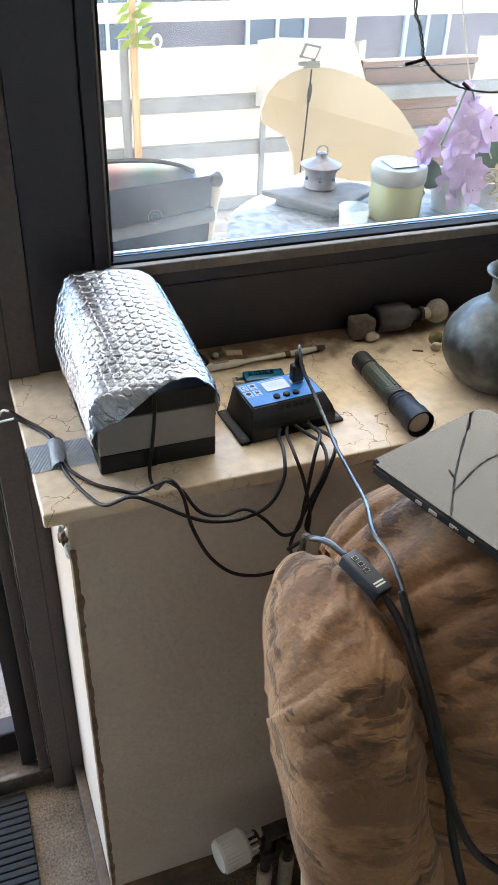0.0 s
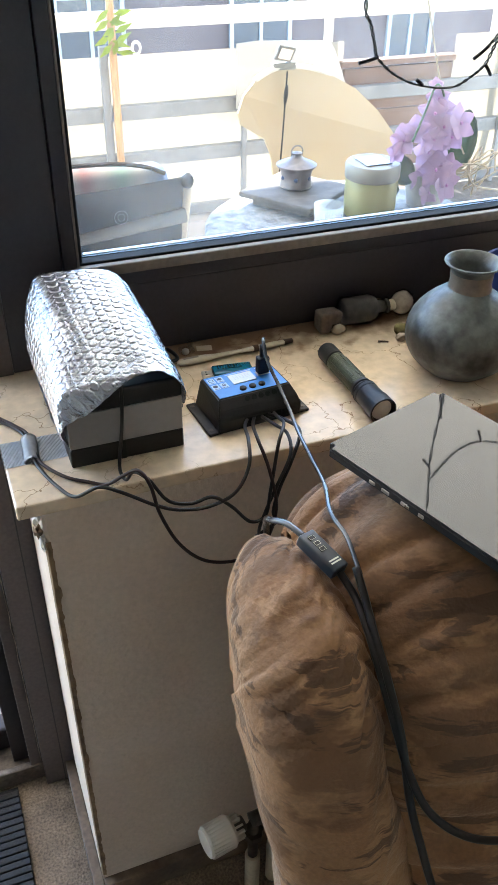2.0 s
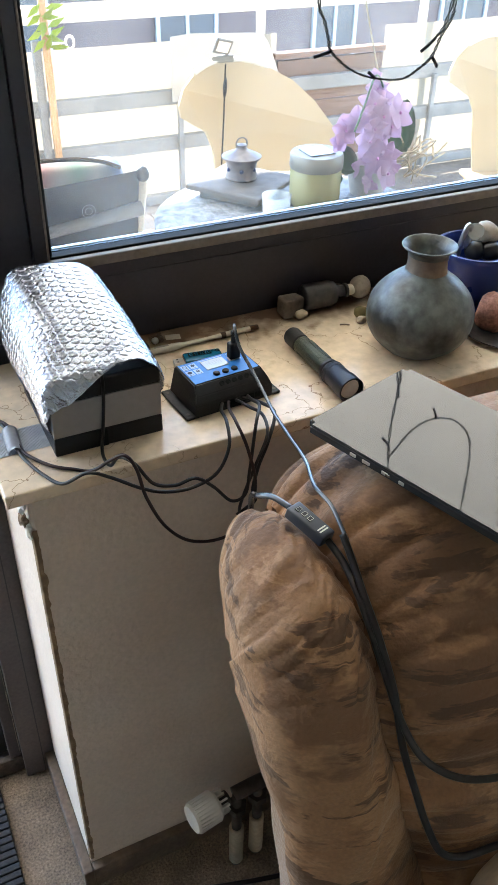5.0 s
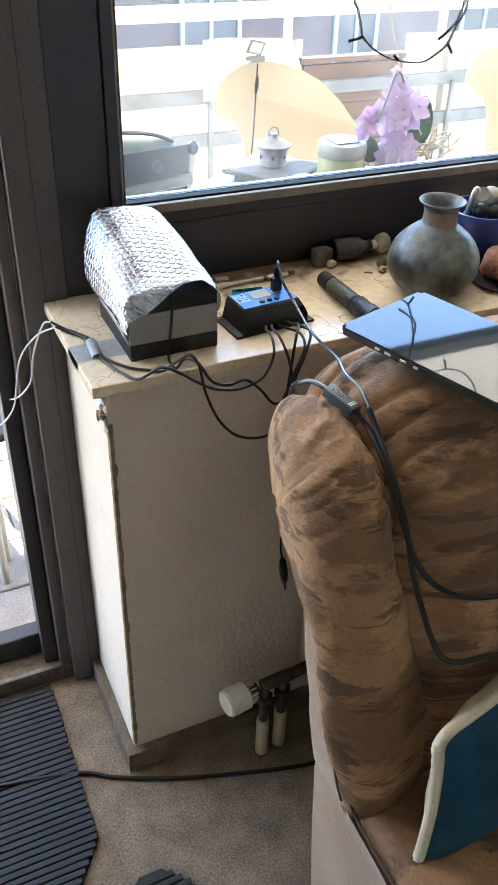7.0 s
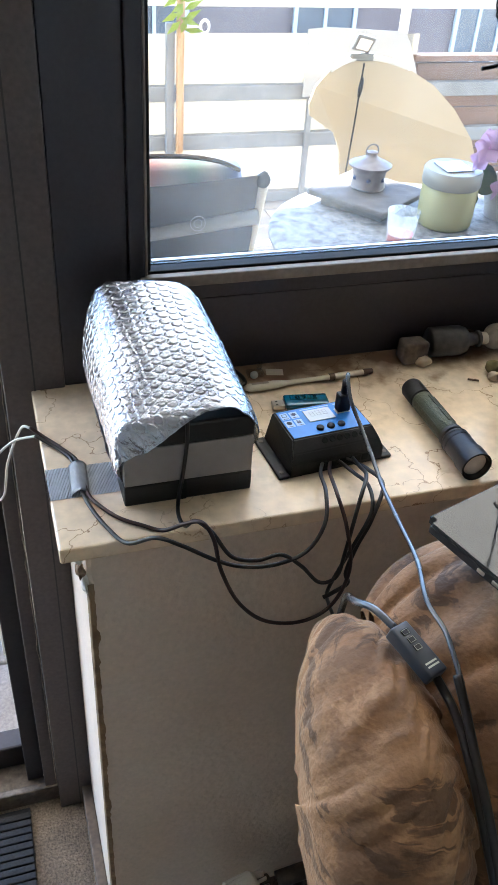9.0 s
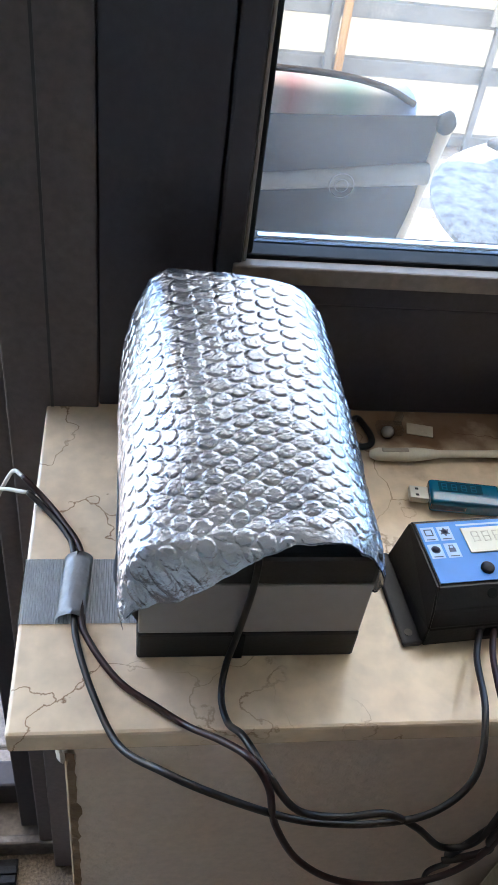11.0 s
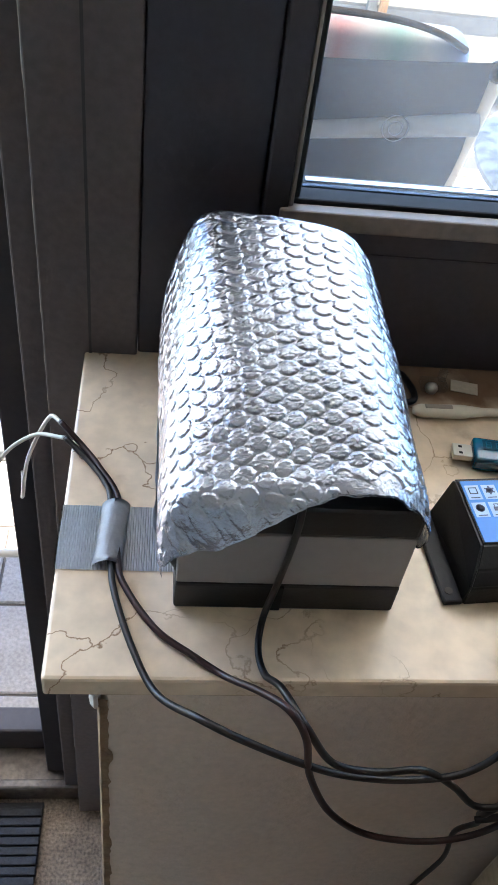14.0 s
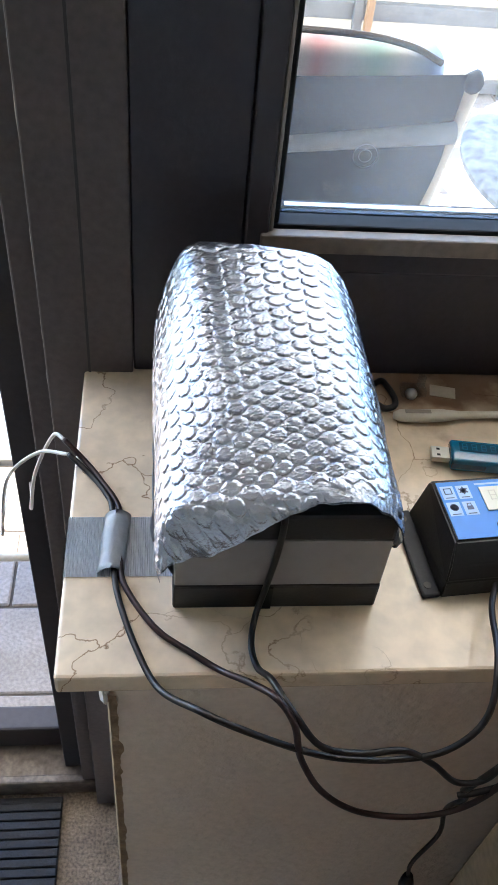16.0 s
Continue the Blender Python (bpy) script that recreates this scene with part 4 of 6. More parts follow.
leaf((1.245, 1.17, 0.745), (0.42, 0.1, 0.8), (-0.3, -1, 0.1), 0.165, 0.10, orchid)
leaf((1.14, 1.15, 0.75), (-0.55, -0.15, 0.35), (0, -1, 0.4), 0.10, 0.07, orchid)
leaf((1.10, 1.15, 0.735), (-0.35, -0.2, 0.15), (0, -0.8, 0.5), 0.07, 0.06, orchid)
for k in range(9):
    a = k * 0.7
    part("root", tube(B(), [(1.24 + 0.01 * math.cos(a), 1.16, 0.75), (1.30 + 0.02 * math.cos(a * 2), 1.14, 0.755 + 0.02 * math.sin(a * 3)), (1.33 + 0.05 * math.cos(a), 1.13 + 0.02 * math.sin(a), 0.76 + 0.05 * math.sin(a * 1.3)), (1.35 + 0.06 * math.cos(a * 1.7), 1.12, 0.74 + 0.05 * math.cos(a * 2.1))], 0.0025, 5, 4), M_ROOT, orchid, smooth=True)
twine = thing("plant_twine", "grey twine hanging down to the orchid", "string", (1.17, 1.15, 1.0))
part("twine", tube(B(), [(1.03, 1.15, 1.45), (1.125, 1.15, 1.151), (1.172, 1.15, 1.012), (1.21, 1.15, 0.92), (1.286, 1.15, 0.795)], 0.0022, 5, 6), M_ROOT, twine)
part("twine", tube(B(), [(1.172, 1.15, 1.012), (1.19, 1.15, 0.95), (1.196, 1.14, 0.88)], 0.002, 5, 6), M_ROOT, twine)


def shell_chair():
    """A garden chair with a wide rounded back."""
    ch = thing("garden_chair", "cream plastic garden chair with a wide rounded back", "chair", (1.28, 1.97, TZ), group="terrace chairs")
    out = [(1.10, 0.36), (1.082, 0.49), (1.078, 0.58), (1.055, 0.635), (0.968, 0.69), (0.962, 0.725), (0.985, 0.775), (1.03, 0.815), (1.08, 0.836), (1.135, 0.845), (1.22, 0.838), (1.31, 0.812), (1.40, 0.765), (1.48, 0.695), (1.55, 0.605), (1.59, 0.50), (1.59, 0.36)]
    bend = lambda p: Vector((p.x, p.y - 0.25 * (p.x - 1.28) ** 2 + 0.18 * (p.z - 0.6), p.z))
    bm = plate(B(), out, 1.955, 1.968, bend)
    part("backrest", bm, M_CHAIRY, ch)
    rim = [Vector((x, 1.962, z)) for x, z in out[7:12]]
    part("rim", tube(B(), [bend(p) for p in rim], 0.010, 8, 6), M_CHAIRCAP, ch, "pale grey top rim", smooth=True)
    part("seat", box(B(), 1.06, 1.60, 1.46, 1.95, 0.335, 0.36, 0.01), M_CHAIRY, ch)
    for x in (1.09, 1.57):
        for y in (1.50, 1.90):
            part("leg", box(B(), x - 0.018, x + 0.018, y - 0.018, y + 0.018, TZ, 0.334, 0.004), M_CHAIRY, ch)
    return ch


chair_a = shell_chair()
copy_thing(chair_a, pose(2.42, 1.93, TZ, 0, 0, -18))

lamp = thing("solar_spotlight", "small grey solar spotlight clipped on the chair back", "lamp", (1.13, 1.98, 0.85))
part("clamp", box(B(), 1.098, 1.178, 1.99, 2.015, 0.838, 0.862, 0.004), M_JARLID, lamp)
part("head", box(B(), -0.032, 0.032, -0.006, 0.006, -0.026, 0.026, 0.004, turn=Matrix.Translation((1.134, 1.985, 0.892)) @ Matrix.Rotation(radians(20), 4, "X") @ Matrix.Rotation(radians(14), 4, "Y")), M_RAIL, lamp)
part("panel", box(B(), -0.022, 0.022, -0.008, -0.0062, -0.017, 0.017, 0.0, turn=Matrix.Translation((1.134, 1.985, 0.892)) @ Matrix.Rotation(radians(20), 4, "X") @ Matrix.Rotation(radians(14), 4, "Y")), M_ALU, lamp)
part("wire", tube(B(), [(1.14, 1.975, 0.838), (1.128, 1.955, 0.78), (1.112, 1.93, 0.66), (1.098, 1.92, 0.50), (1.09, 1.92, 0.42)], 0.0028, 6), M_BLACK, lamp, smooth=True)
part("plug", tube(B(), [(1.133, 1.958, 0.80), (1.122, 1.945, 0.745)], 0.007, 8, 4, taper=lambda s: 0.6 + 0.5 * math.sin(math.pi * s)), M_BLACK, lamp, smooth=True)

# chair close outside the pane, seen from behind
near = thing("sling_chair", "terrace chair with dusty dark grey sling back", "chair", (0.15, 0.7, TZ), group="terrace chairs")
bm = B()
grid_mesh(bm, 24, 16, lambda u, v: (-0.12 + u * 0.505 - 0.02 * (1 - v) * u, 0.66 + 0.17 * (1 - v) * 0.5 - 0.02 * math.sin(math.pi * u), 0.60 + 0.375 * v + 0.012 * u * v))
bmesh.ops.solidify(bm, geom=bm.faces[:], thickness=0.008)
part("backrest", bm, M_SLING, near, smooth=True, angle=40)
# A grey tube laid along the pale band across the backrest.
part("cross_bar", tube(B(), [(-0.14, 0.675, 0.885), (0.1, 0.665, 0.893), (0.38, 0.672, 0.915)], 0.014, 8, 6), M_RAIL, near, "pale bar across the chair back", smooth=True)
part("frame", tube(B(), [(0.385, 0.665, 0.985), (0.378, 0.70, 0.85), (0.365, 0.745, 0.60), (0.355, 0.78, 0.33)], 0.011, 8, 6), M_CHFRAME, near, smooth=True)
part("frame", tube(B(), [(-0.13, 0.665, 0.975), (-0.125, 0.70, 0.85), (-0.12, 0.745, 0.60), (-0.115, 0.78, 0.33)], 0.011, 8, 6), M_CHFRAME, near, smooth=True)
part("corner_knob", lump(B(), (0.383, 0.660, 0.978), (0.011, 0.010, 0.014), 2, 0.3, 2), M_SLING, near, smooth=True)
part("seat", box(B(), -0.11, 0.36, 0.76, 1.18, 0.31, 0.335, 0.008), M_SLING, near)
for x in (-0.10, 0.35):
    for y in (0.80, 1.14):
        part("leg", tube(B(), [(x, y, 0.31), (x, y, TZ)], 0.011, 8, 3), M_CHFRAME, near, smooth=True)


def plaid_mat():
    m = mat("striped_faded_cushion", (0.42, 0.40, 0.38), (0.36, 0.34, 0.33), scale=20, rough=0.9, grain=0.12, grain_scale=300)
    N, L = m.node_tree.nodes, m.node_tree.links
    tc = N.new("ShaderNodeTexCoord")
    sx = N.new("ShaderNodeSeparateXYZ")
    L.new(tc.outputs["Object"], sx.inputs[0])
    mr = N.new("ShaderNodeMapRange")
    mr.inputs[1].default_value, mr.inputs[2].default_value = 0.12, 0.39
    L.new(sx.outputs["X"], mr.inputs[0])
    ramp = N.new("ShaderNodeValToRGB")
    e = ramp.color_ramp.elements
    e[0].position, e[0].color = 0.0, (0.30, 0.42, 0.36, 1)
    e[1].position, e[1].color = 1.0, (0.30, 0.36, 0.55, 1)
    for p, c in ((0.22, (0.55, 0.55, 0.50, 1)), (0.34, (0.62, 0.30, 0.28, 1)), (0.45, (0.60, 0.52, 0.48, 1)), (0.58, (0.36, 0.52, 0.42, 1)), (0.7, (0.62, 0.60, 0.55, 1)), (0.84, (0.28, 0.36, 0.58, 1))):
        n = e.new(p)
        n.color = c
    L.new(mr.outputs[0], ramp.inputs[0])
    L.new(ramp.outputs[0], N["Principled BSDF"].inputs["Base Color"])
    return m


cushion = thing("striped_chair_cushion", "faded striped cushion hung over the sling chair", "cushion", (0.18, 0.69, 0.8))
bm = B()
box(bm, -0.09, 0.362, 0.685, 0.735, 0.62, 1.013, 0.022, 4)
for v in bm.verts:
    if v.co.x > 0.25 and v.co.z > 0.9:
        v.co.z -= 0.32 * (v.co.x - 0.25) ** 1.5 * 1.6
    v.co.y += 0.17 * (1.0 - v.co.z) * 0.5
part("cover", bm, plaid_mat(), cushion, smooth=True, angle=50)
part("piping", tube(B(), [(-0.09, 0.685, 1.008), (0.1, 0.684, 1.014), (0.24, 0.684, 1.013), (0.31, 0.686, 1.003), (0.352, 0.69, 0.985)], 0.004, 6, 6), M_SEAM, cushion, smooth=True)

stool = thing("steel_stool", "small bare steel stool standing on the pavers", "stool", (-0.3, 0.8, TZ))
for x, y in ((-0.10, 0.72), (-0.40, 0.72), (-0.10, 0.98), (-0.40, 0.98)):
    part("leg", tube(B(), [(x, y, TZ), (x, y, 0.30)], 0.011, 8, 3), M_CHFRAME, stool, smooth=True)
part("brace", tube(B(), [(-0.40, 0.72, 0.03), (-0.10, 0.72, 0.03)], 0.008, 8, 3), M_CHFRAME, stool, smooth=True)
part("seat", box(B(), -0.42, -0.08, 0.70, 1.0, 0.30, 0.318, 0.006), M_CHFRAME, stool)

# ---------- fairy light wire inside the pane ----------
wire = thing("fairy_light_wire", "dark twisted fairy light wire hanging at the pane", "fairy lights", (0.6, 0.25, 1.25))
WY = 0.260


def wavy(pts, r=0.0011, twist=0.0016):
    line = spline(pts, 10)
    for k in (0, 1):
        yield [p + Vector((twist * math.cos(i * 0.9 + k * math.pi), twist * math.sin(i * 0.9 + k * math.pi), 0)) for i, p in enumerate(line)]


for pts in ([(0.50, WY, 1.72), (0.492, WY, 1.55), (0.505, WY, 1.40), (0.500, WY, 1.30), (0.509, WY, 1.275), (0.517, WY, 1.252), (0.522, WY, 1.238), (0.548, WY, 1.217), (0.585, WY, 1.202), (0.633, WY, 1.196), (0.66, WY, 1.207), (0.679, WY, 1.221), (0.690, WY, 1.245), (0.703, WY, 1.266), (0.705, WY, 1.29), (0.70, WY, 1.40), (0.712, WY, 1.55), (0.70, WY, 1.72)],
            [(0.708, WY, 1.32), (0.695, WY, 1.262), (0.68, WY, 1.242)],
            [(0.50, WY, 1.72), (0.56, WY, 1.60), (0.62, WY, 1.56), (0.68, WY, 1.62), (0.70, WY, 1.72)],
            [(0.705, WY, 1.45), (0.75, WY, 1.40), (0.80, WY, 1.39), (0.86, WY, 1.42), (0.90, WY, 1.5), (0.91, WY, 1.72)]):
    for strand in wavy(pts):
        part("strand", tube(B(), strand, 0.0011, 5, 1, smooth=False), M_WIRE, wire, smooth=True)
for a, b in (((0.522, 1.238), (0.497, 1.233)), ((0.679, 1.221), (0.690, 1.207)), ((0.68, 1.242), (0.660, 1.228)), ((0.590, 1.202), (0.580, 1.209)), ((0.505, 1.42), (0.52, 1.39)), ((0.70, 1.42), (0.685, 1.40)), ((0.62, 1.56), (0.63, 1.53)), ((0.80, 1.39), (0.79, 1.365))):
    part("bulb", tube(B(), [(a[0], WY, a[1]), ((a[0] + b[0]) / 2, WY - 0.001, (a[1] + b[1]) / 2), (b[0], WY, b[1])], 0.0023, 8, 4), M_BLACK, wire, smooth=True)

# ---------- battery and its foil ----------
battery = thing("lead_battery", "black lead battery with grey label band standing on the marble", "battery", (0.135, 0.12, H))
BX0, BX1, BY0, BY1 = 0.071, 0.200, 0.050, 0.200
part("base", box(B(), BX0, BX1, BY0, BY1, H, H + 0.024, 0.002), M_BLACK, battery)
part("label", box(B(), BX0 + 0.0006, BX1 - 0.0006, BY0 + 0.0006, BY1 - 0.0006, H + 0.0242, H + 0.0675, 0.001), M_LABEL, battery, "plain grey label band")
part("case_top", box(B(), BX0, BX1, BY0, BY1, H + 0.0677, H + 0.092, 0.003), M_BLACK, battery)
part("terminal_cover", box(B(), BX0 + 0.02, BX1 - 0.02, BY1 - 0.05, BY1 - 0.01, H + 0.0922, H + 0.103, 0.004), M_BLACK, battery)
part("notch", box(B(), 0.1265, 0.1325, BY0 - 0.0012, BY0 + 0.001, H + 0.001, H + 0.023), M_RUBBER, battery)

foil = thing("bubble_foil", "silver bubble wrap draped over the battery", "bubble wrap", (0.135, 0.12, H + 0.09))
FRONT = [(0.0615, 0.938), (0.0610, 0.948), (0.0700, 0.9570), (0.088, 0.9640), (0.110, 0.9755), (0.135, 0.9875), (0.168, 0.9930), (0.186, 0.9840), (0.198, 0.968), (0.2030, 0.950), (0.2000, 0.932)]
BACK = [(0.0560, 0.940), (0.0555, 0.962), (0.0590, 0.992), (0.0670, 1.020), (0.0800, 1.0395), (0.108, 1.0415), (0.138, 1.0385), (0.166, 1.032), (0.185, 1.010), (0.199, 0.968), (0.205, 0.930)]


def sample(profile):
    line = spline([(x, 0, z) for x, z in profile], 14)
    d = [0]
    for a, b in zip(line, line[1:]):
        d.append(d[-1] + (b - a).length)
    return line, d


OVER = [(0.0590, 0.939), (0.0600, 0.957), (0.0645, 0.975), (0.0750, 0.9860), (0.098, 0.9890), (0.130, 0.9915), (0.164, 0.9950), (0.186, 0.9890), (0.1985, 0.972), (0.2045, 0.950), (0.2040, 0.930)]
SF, SB, SO = sample(FRONT), sample(BACK), sample(OVER)


def along(s, u):
    line, d = s
    want = u * d[-1]
    for i in range(len(d) - 1):
        if d[i + 1] >= want:
            k = (want - d[i]) / max(1e-9, d[i + 1] - d[i])
            return line[i].lerp(line[i + 1], k)
    return line[-1]


WRAP_U, WRAP_V, PITCH = 0.205, 0.188, 0.0099


LINES = {}


def wrap_point(u, v):
    """The sheet without its bubbles."""
    if u not in LINES:
        LINES[u] = (along(SF, u), along(SB, u), along(SO, u))
    a, b, o = LINES[u]
    k = min(1.0, v / 0.09)
    p = a.lerp(o, k * (2 - k)).lerp(b, max(0.0, (v - 0.09) / 0.91))
    # ragged front edge, fuller middle
    y0 = 0.0425 - 0.013 * max(0.0, min(1.0, (0.50 - u) / 0.25)) + 0.012 * max(0, (u - 0.83) * 6)
    y1 = 0.217 + 0.003 * noise.noise(Vector((u * 24, 4, 0)))
    ragged = 0.0030 * noise.noise(Vector((u * 22, 0, 0))) + 0.0007 * noise.noise(Vector((u * 90, 3, 0)))
    p.y = y0 + (y1 - y0) * v + ragged * max(0.0, 1 - v * 14)
    p.z += 0.0065 * math.sin(math.pi * v) * math.sin(math.pi * u)
    p.z += 0.0012 * noise.noise(Vector((u * 7, v * 6, 1.7)))
    p.x += 0.0014 * noise.noise(Vector((u * 6, v * 9, 7.7)))
    return p


def bubble_height(s, t):
    """Height of the film over the sheet: flat-topped bubbles in staggered columns, puckered round their rims, with taut creases between."""
    step = PITCH * 0.87
    best, who = 1e9, (0, 0)
    c0 = int(s / step)
    for c in (c0 - 1, c0, c0 + 1, c0 + 2):
        off = 0.5 if c % 2 else 0.0
        r = round(t / PITCH - off)
        d = (s - c * step) ** 2 + (t - (r + off) * PITCH) ** 2
        if d < best:
            best, who, dx, dy = d, (c, r), s - c * step, t - (r + off) * PITCH
    q = math.sqrt(best) / (PITCH * 0.475)
    n1 = noise.noise(Vector((who[0] * 3.71, who[1] * 2.37, 0.5)))
    n2 = noise.noise(Vector((who[0] * 1.93, who[1] * 5.11, 9.5)))
    ang = math.atan2(dy, dx)
    pucker = math.cos(9 * ang + 6 * n1) + 0.6 * math.cos(15 * ang + 9 * n2)
    if q < 1.0:
        top = 1.0 - max(0.0, (q - 0.68) / 0.32) ** 1.7
        dent = 0.10 * (0.4 + n1) * (1 - min(1.0, q / 0.6) ** 2)
        h = 0.0010 * (0.85 + 0.3 * n2) * (top - dent) + 0.00026 * pucker * max(0.0, min(1.0, (q - 0.30) / 0.35)) * (1.15 - q)
        h += (0.05 * n1 * dx + 0.05 * n2 * dy) * top
    else:
        h = 0.00012 * pucker * max(0.0, 1.3 - q) + 0.0003 * min(1.0, (q - 1.0) / 0.12)
    return h + 0.00007 * noise.noise(Vector((s * 900, t * 900, 2)))


def bubble_film(nu=380, nv=340):
    base = np.array([[wrap_point(i / nu, j / nv)[:] for j in range(nv + 1)] for i in range(nu + 1)])
    du, dv = np.gradient(base, axis=0), np.gradient(base, axis=1)
    nor = np.cross(du, dv)
    nor /= np.linalg.norm(nor, axis=2, keepdims=True) + 1e-12
    hs = np.zeros((nu + 1, nv + 1, 1))
    for i in range(nu + 1):
        for j in range(nv + 1):
            u, v = i / nu, j / nv
            rim = min(1.0, 40 * min(u, 1 - u, 1 - v), 80 * v)
            if 0.52 < u < 0.82 and v < 0.055 + 0.02 * math.sin(u * 60):
                rim = 0.12
            hs[i, j] = bubble_height(u * WRAP_U, v * WRAP_V) * max(0.0, rim)
    verts = (base + nor * hs).reshape(-1, 3)
    k = np.arange((nu + 1) * (nv + 1)).reshape(nu + 1, nv + 1)
    faces = np.stack([k[:-1, :-1], k[1:, :-1], k[1:, 1:], k[:-1, 1:]], -1).reshape(-1, 4)
    me = bpy.data.meshes.new("bubble_layer")
    me.from_pydata(verts.tolist(), [], faces.tolist())
    me.materials.append(M_WRAP)
    me.shade_smooth()
    ob = new("bubble_layer", me)
    ob.parent = foil
    ob.matrix_parent_inverse = foil.matrix_world.inverted()
    ob["label"] = "puckered air bubbles of metallised film"
    return tagged(ob, kind="stuff")


bubble_film()


def crumpled(u, v):
    s = Vector((u * WRAP_U, v * WRAP_V, 0))
    return wrap_point(u, v) + Vector((0.0003 * noise.noise(s * 190), 0, -0.0016 + 0.0003 * noise.noise(s * 260 + Vector((0, 0, 4)))))


bm = B()
grid_mesh(bm, 130, 110, crumpled)
part("silver_backing", bm, M_WRAP, foil, "silver backing foil", smooth=True)
# grey film that hangs down the side to the board
bm = B()
grid_mesh(bm, 8, 14, lambda u, v: (pl([(0, 0.056), (1, 0.0695)], u) + 0.0015 * noise.noise(Vector((u * 4, v * 6, 2))), 0.054 + 0.10 * v, 0.947 - (0.040 - 0.012 * v) * u - 0.004 * v))
part("side_film", bm, M_TAPE, foil, "grey film along the side", smooth=True)


# ---------- tape on the board ----------
tape = thing("duct_tape", "ribbed grey duct tape holding the cables on the marble", "tape", (0.04, 0.1, H))
bm = B()
vs = grid_mesh(bm, 330, 4, lambda u, v: (0.0 + 0.082 * u, 0.077 + 0.049 * v, H + 0.0007 + 0.00022 * math.sin(u * 345) + 0.0004 * abs(noise.noise(Vector((u * 9, v * 4, 0))))))
bmesh.ops.solidify(bm, geom=bm.faces[:], thickness=0.0005)
part("strip", bm, M_TAPE, tape)
bm = B()
grid_mesh(bm, 4, 8, lambda u, v: (-0.0006, 0.077 + 0.049 * v, H + 0.0006 - 0.013 * u))
bmesh.ops.solidify(bm, geom=bm.faces[:], thickness=0.0005)
part("fold", bm, M_TAPE, tape)
bm = B()
grid_mesh(bm, 10, 10, lambda u, v: (0.0225 + 0.0175 * u + 0.003 * (v - 0.5), 0.079 + 0.048 * v, H + 0.0016 + 0.0062 * math.sin(math.pi * min(1, max(0, u))) ** 0.7))
bmesh.ops.solidify(bm, geom=bm.faces[:], thickness=0.0005)
part("cross_strip", bm, M_TAPE, tape, smooth=True)

# ---------- solar charge controller ----------
ctl = thing("charge_controller", "black solar charge controller with blue printed panel", "charge controller", (0.30, 0.09, H))
CT = Matrix.Translation((0.2975, 0.0945, H)) @ Matrix.Rotation(radians(5.2), 4, "Z")


def C(bm):
    bmesh.ops.transform(bm, matrix=CT, verts=bm.verts)
    return bm


for sx in (-1, 1):
    bm = B()
    x0, x1 = sorted((sx * 0.054, sx * 0.0665))
    box(bm, x0, x1, -0.036, 0.036, 0.0, 0.004, 0.0015)
    fl = part("flange", C(bm), M_BLACK, ctl)
    for y in (-0.028, 0.028):
        part("screw_hole", C(lathe(B(), [(0.0026, 0.0041), (0.0026, 0.0046), (0, 0.0046)], (sx * 0.0612, y, 0), 16)), M_BRASS, fl)
# body with a sloping front
bm = B()
prof = [(-0.036, 0.0), (-0.036, 0.017), (-0.030, 0.026), (-0.0185, 0.036), (0.033, 0.036), (0.036, 0.033), (0.036, 0.0)]
for s0, s1 in ((-0.0545, 0.0545),):
    a = [bm.verts.new((s0 + (0.008 if z > 0.03 else 0.003 if z > 0.02 else 0), y, z)) for y, z in prof]
    b = [bm.verts.new((s1 - (0.008 if z > 0.03 else 0.003 if z > 0.02 else 0), y, z)) for y, z in prof]
    bm.faces.new(a)
    bm.faces.new(b[::-1])
    for k in range(len(prof)):
        j = (k + 1) % len(prof)
        bm.faces.new((a[j], a[k], b[k], b[j]))
bmesh.ops.recalc_face_normals(bm, faces=bm.faces)
bmesh.ops.bevel(bm, geom=bm.edges[:], offset=0.0012, segments=2, affect="EDGES")
part("housing", C(bm), M_BLACK, ctl)
panel = part("printed_panel", C(box(B(), -0.0445, 0.0445, -0.017, 0.031, 0.0361, 0.0366)), M_BLUE, ctl, "bright blue printed panel")
part("lcd", C(box(B(), -0.0165, 0.0145, 0.004, 0.0245, 0.0366, 0.0376, 0.0004)), M_LCD, panel, "pale grey display")
bm = B()
for k in range(3):
    for dx in (0, 0.0042):
        box(bm, -0.011 + k * 0.0075 + dx, -0.0102 + k * 0.0075 + dx, 0.0125, 0.0205, 0.03762, 0.0377)
    for y in (0.0125, 0.0163, 0.0202):
        box(bm, -0.011 + k * 0.0075, -0.0060 + k * 0.0075, y, y + 0.0007, 0.03771, 0.03775)
part("digits", C(bm), M_LCDINK, panel)
# four icons
bm = B()
for cx, cy in ((-0.0385, 0.0215), (-0.0275, 0.0215), (-0.0385, 0.0075), (-0.0275, 0.0075)):
    box(bm, cx - 0.0046, cx + 0.0046, cy - 0.0058, cy + 0.0058, 0.03662, 0.0367)
part("icon_field", C(bm), M_PALEPRINT, panel)
bm = B()
cx, cy = -0.0385, 0.0228
for a, b, c, d in ((-0.0028, 0.0028, 0.002, 0.0027), (-0.0028, 0.0028, -0.0027, -0.002), (-0.0028, -0.0021, -0.002, 0.002), (0.0021, 0.0028, -0.002, 0.002)):
    box(bm, cx + a, cx + b, cy + c, cy + d, 0.03672, 0.0368)
cx, cy = -0.0275, 0.0228
lathe(bm, [(0.0014, 0.03672), (0.0024, 0.03672), (0.0024, 0.0368), (0.0014, 0.0368), (0.0014, 0.03672)], (cx, cy, 0), 16)
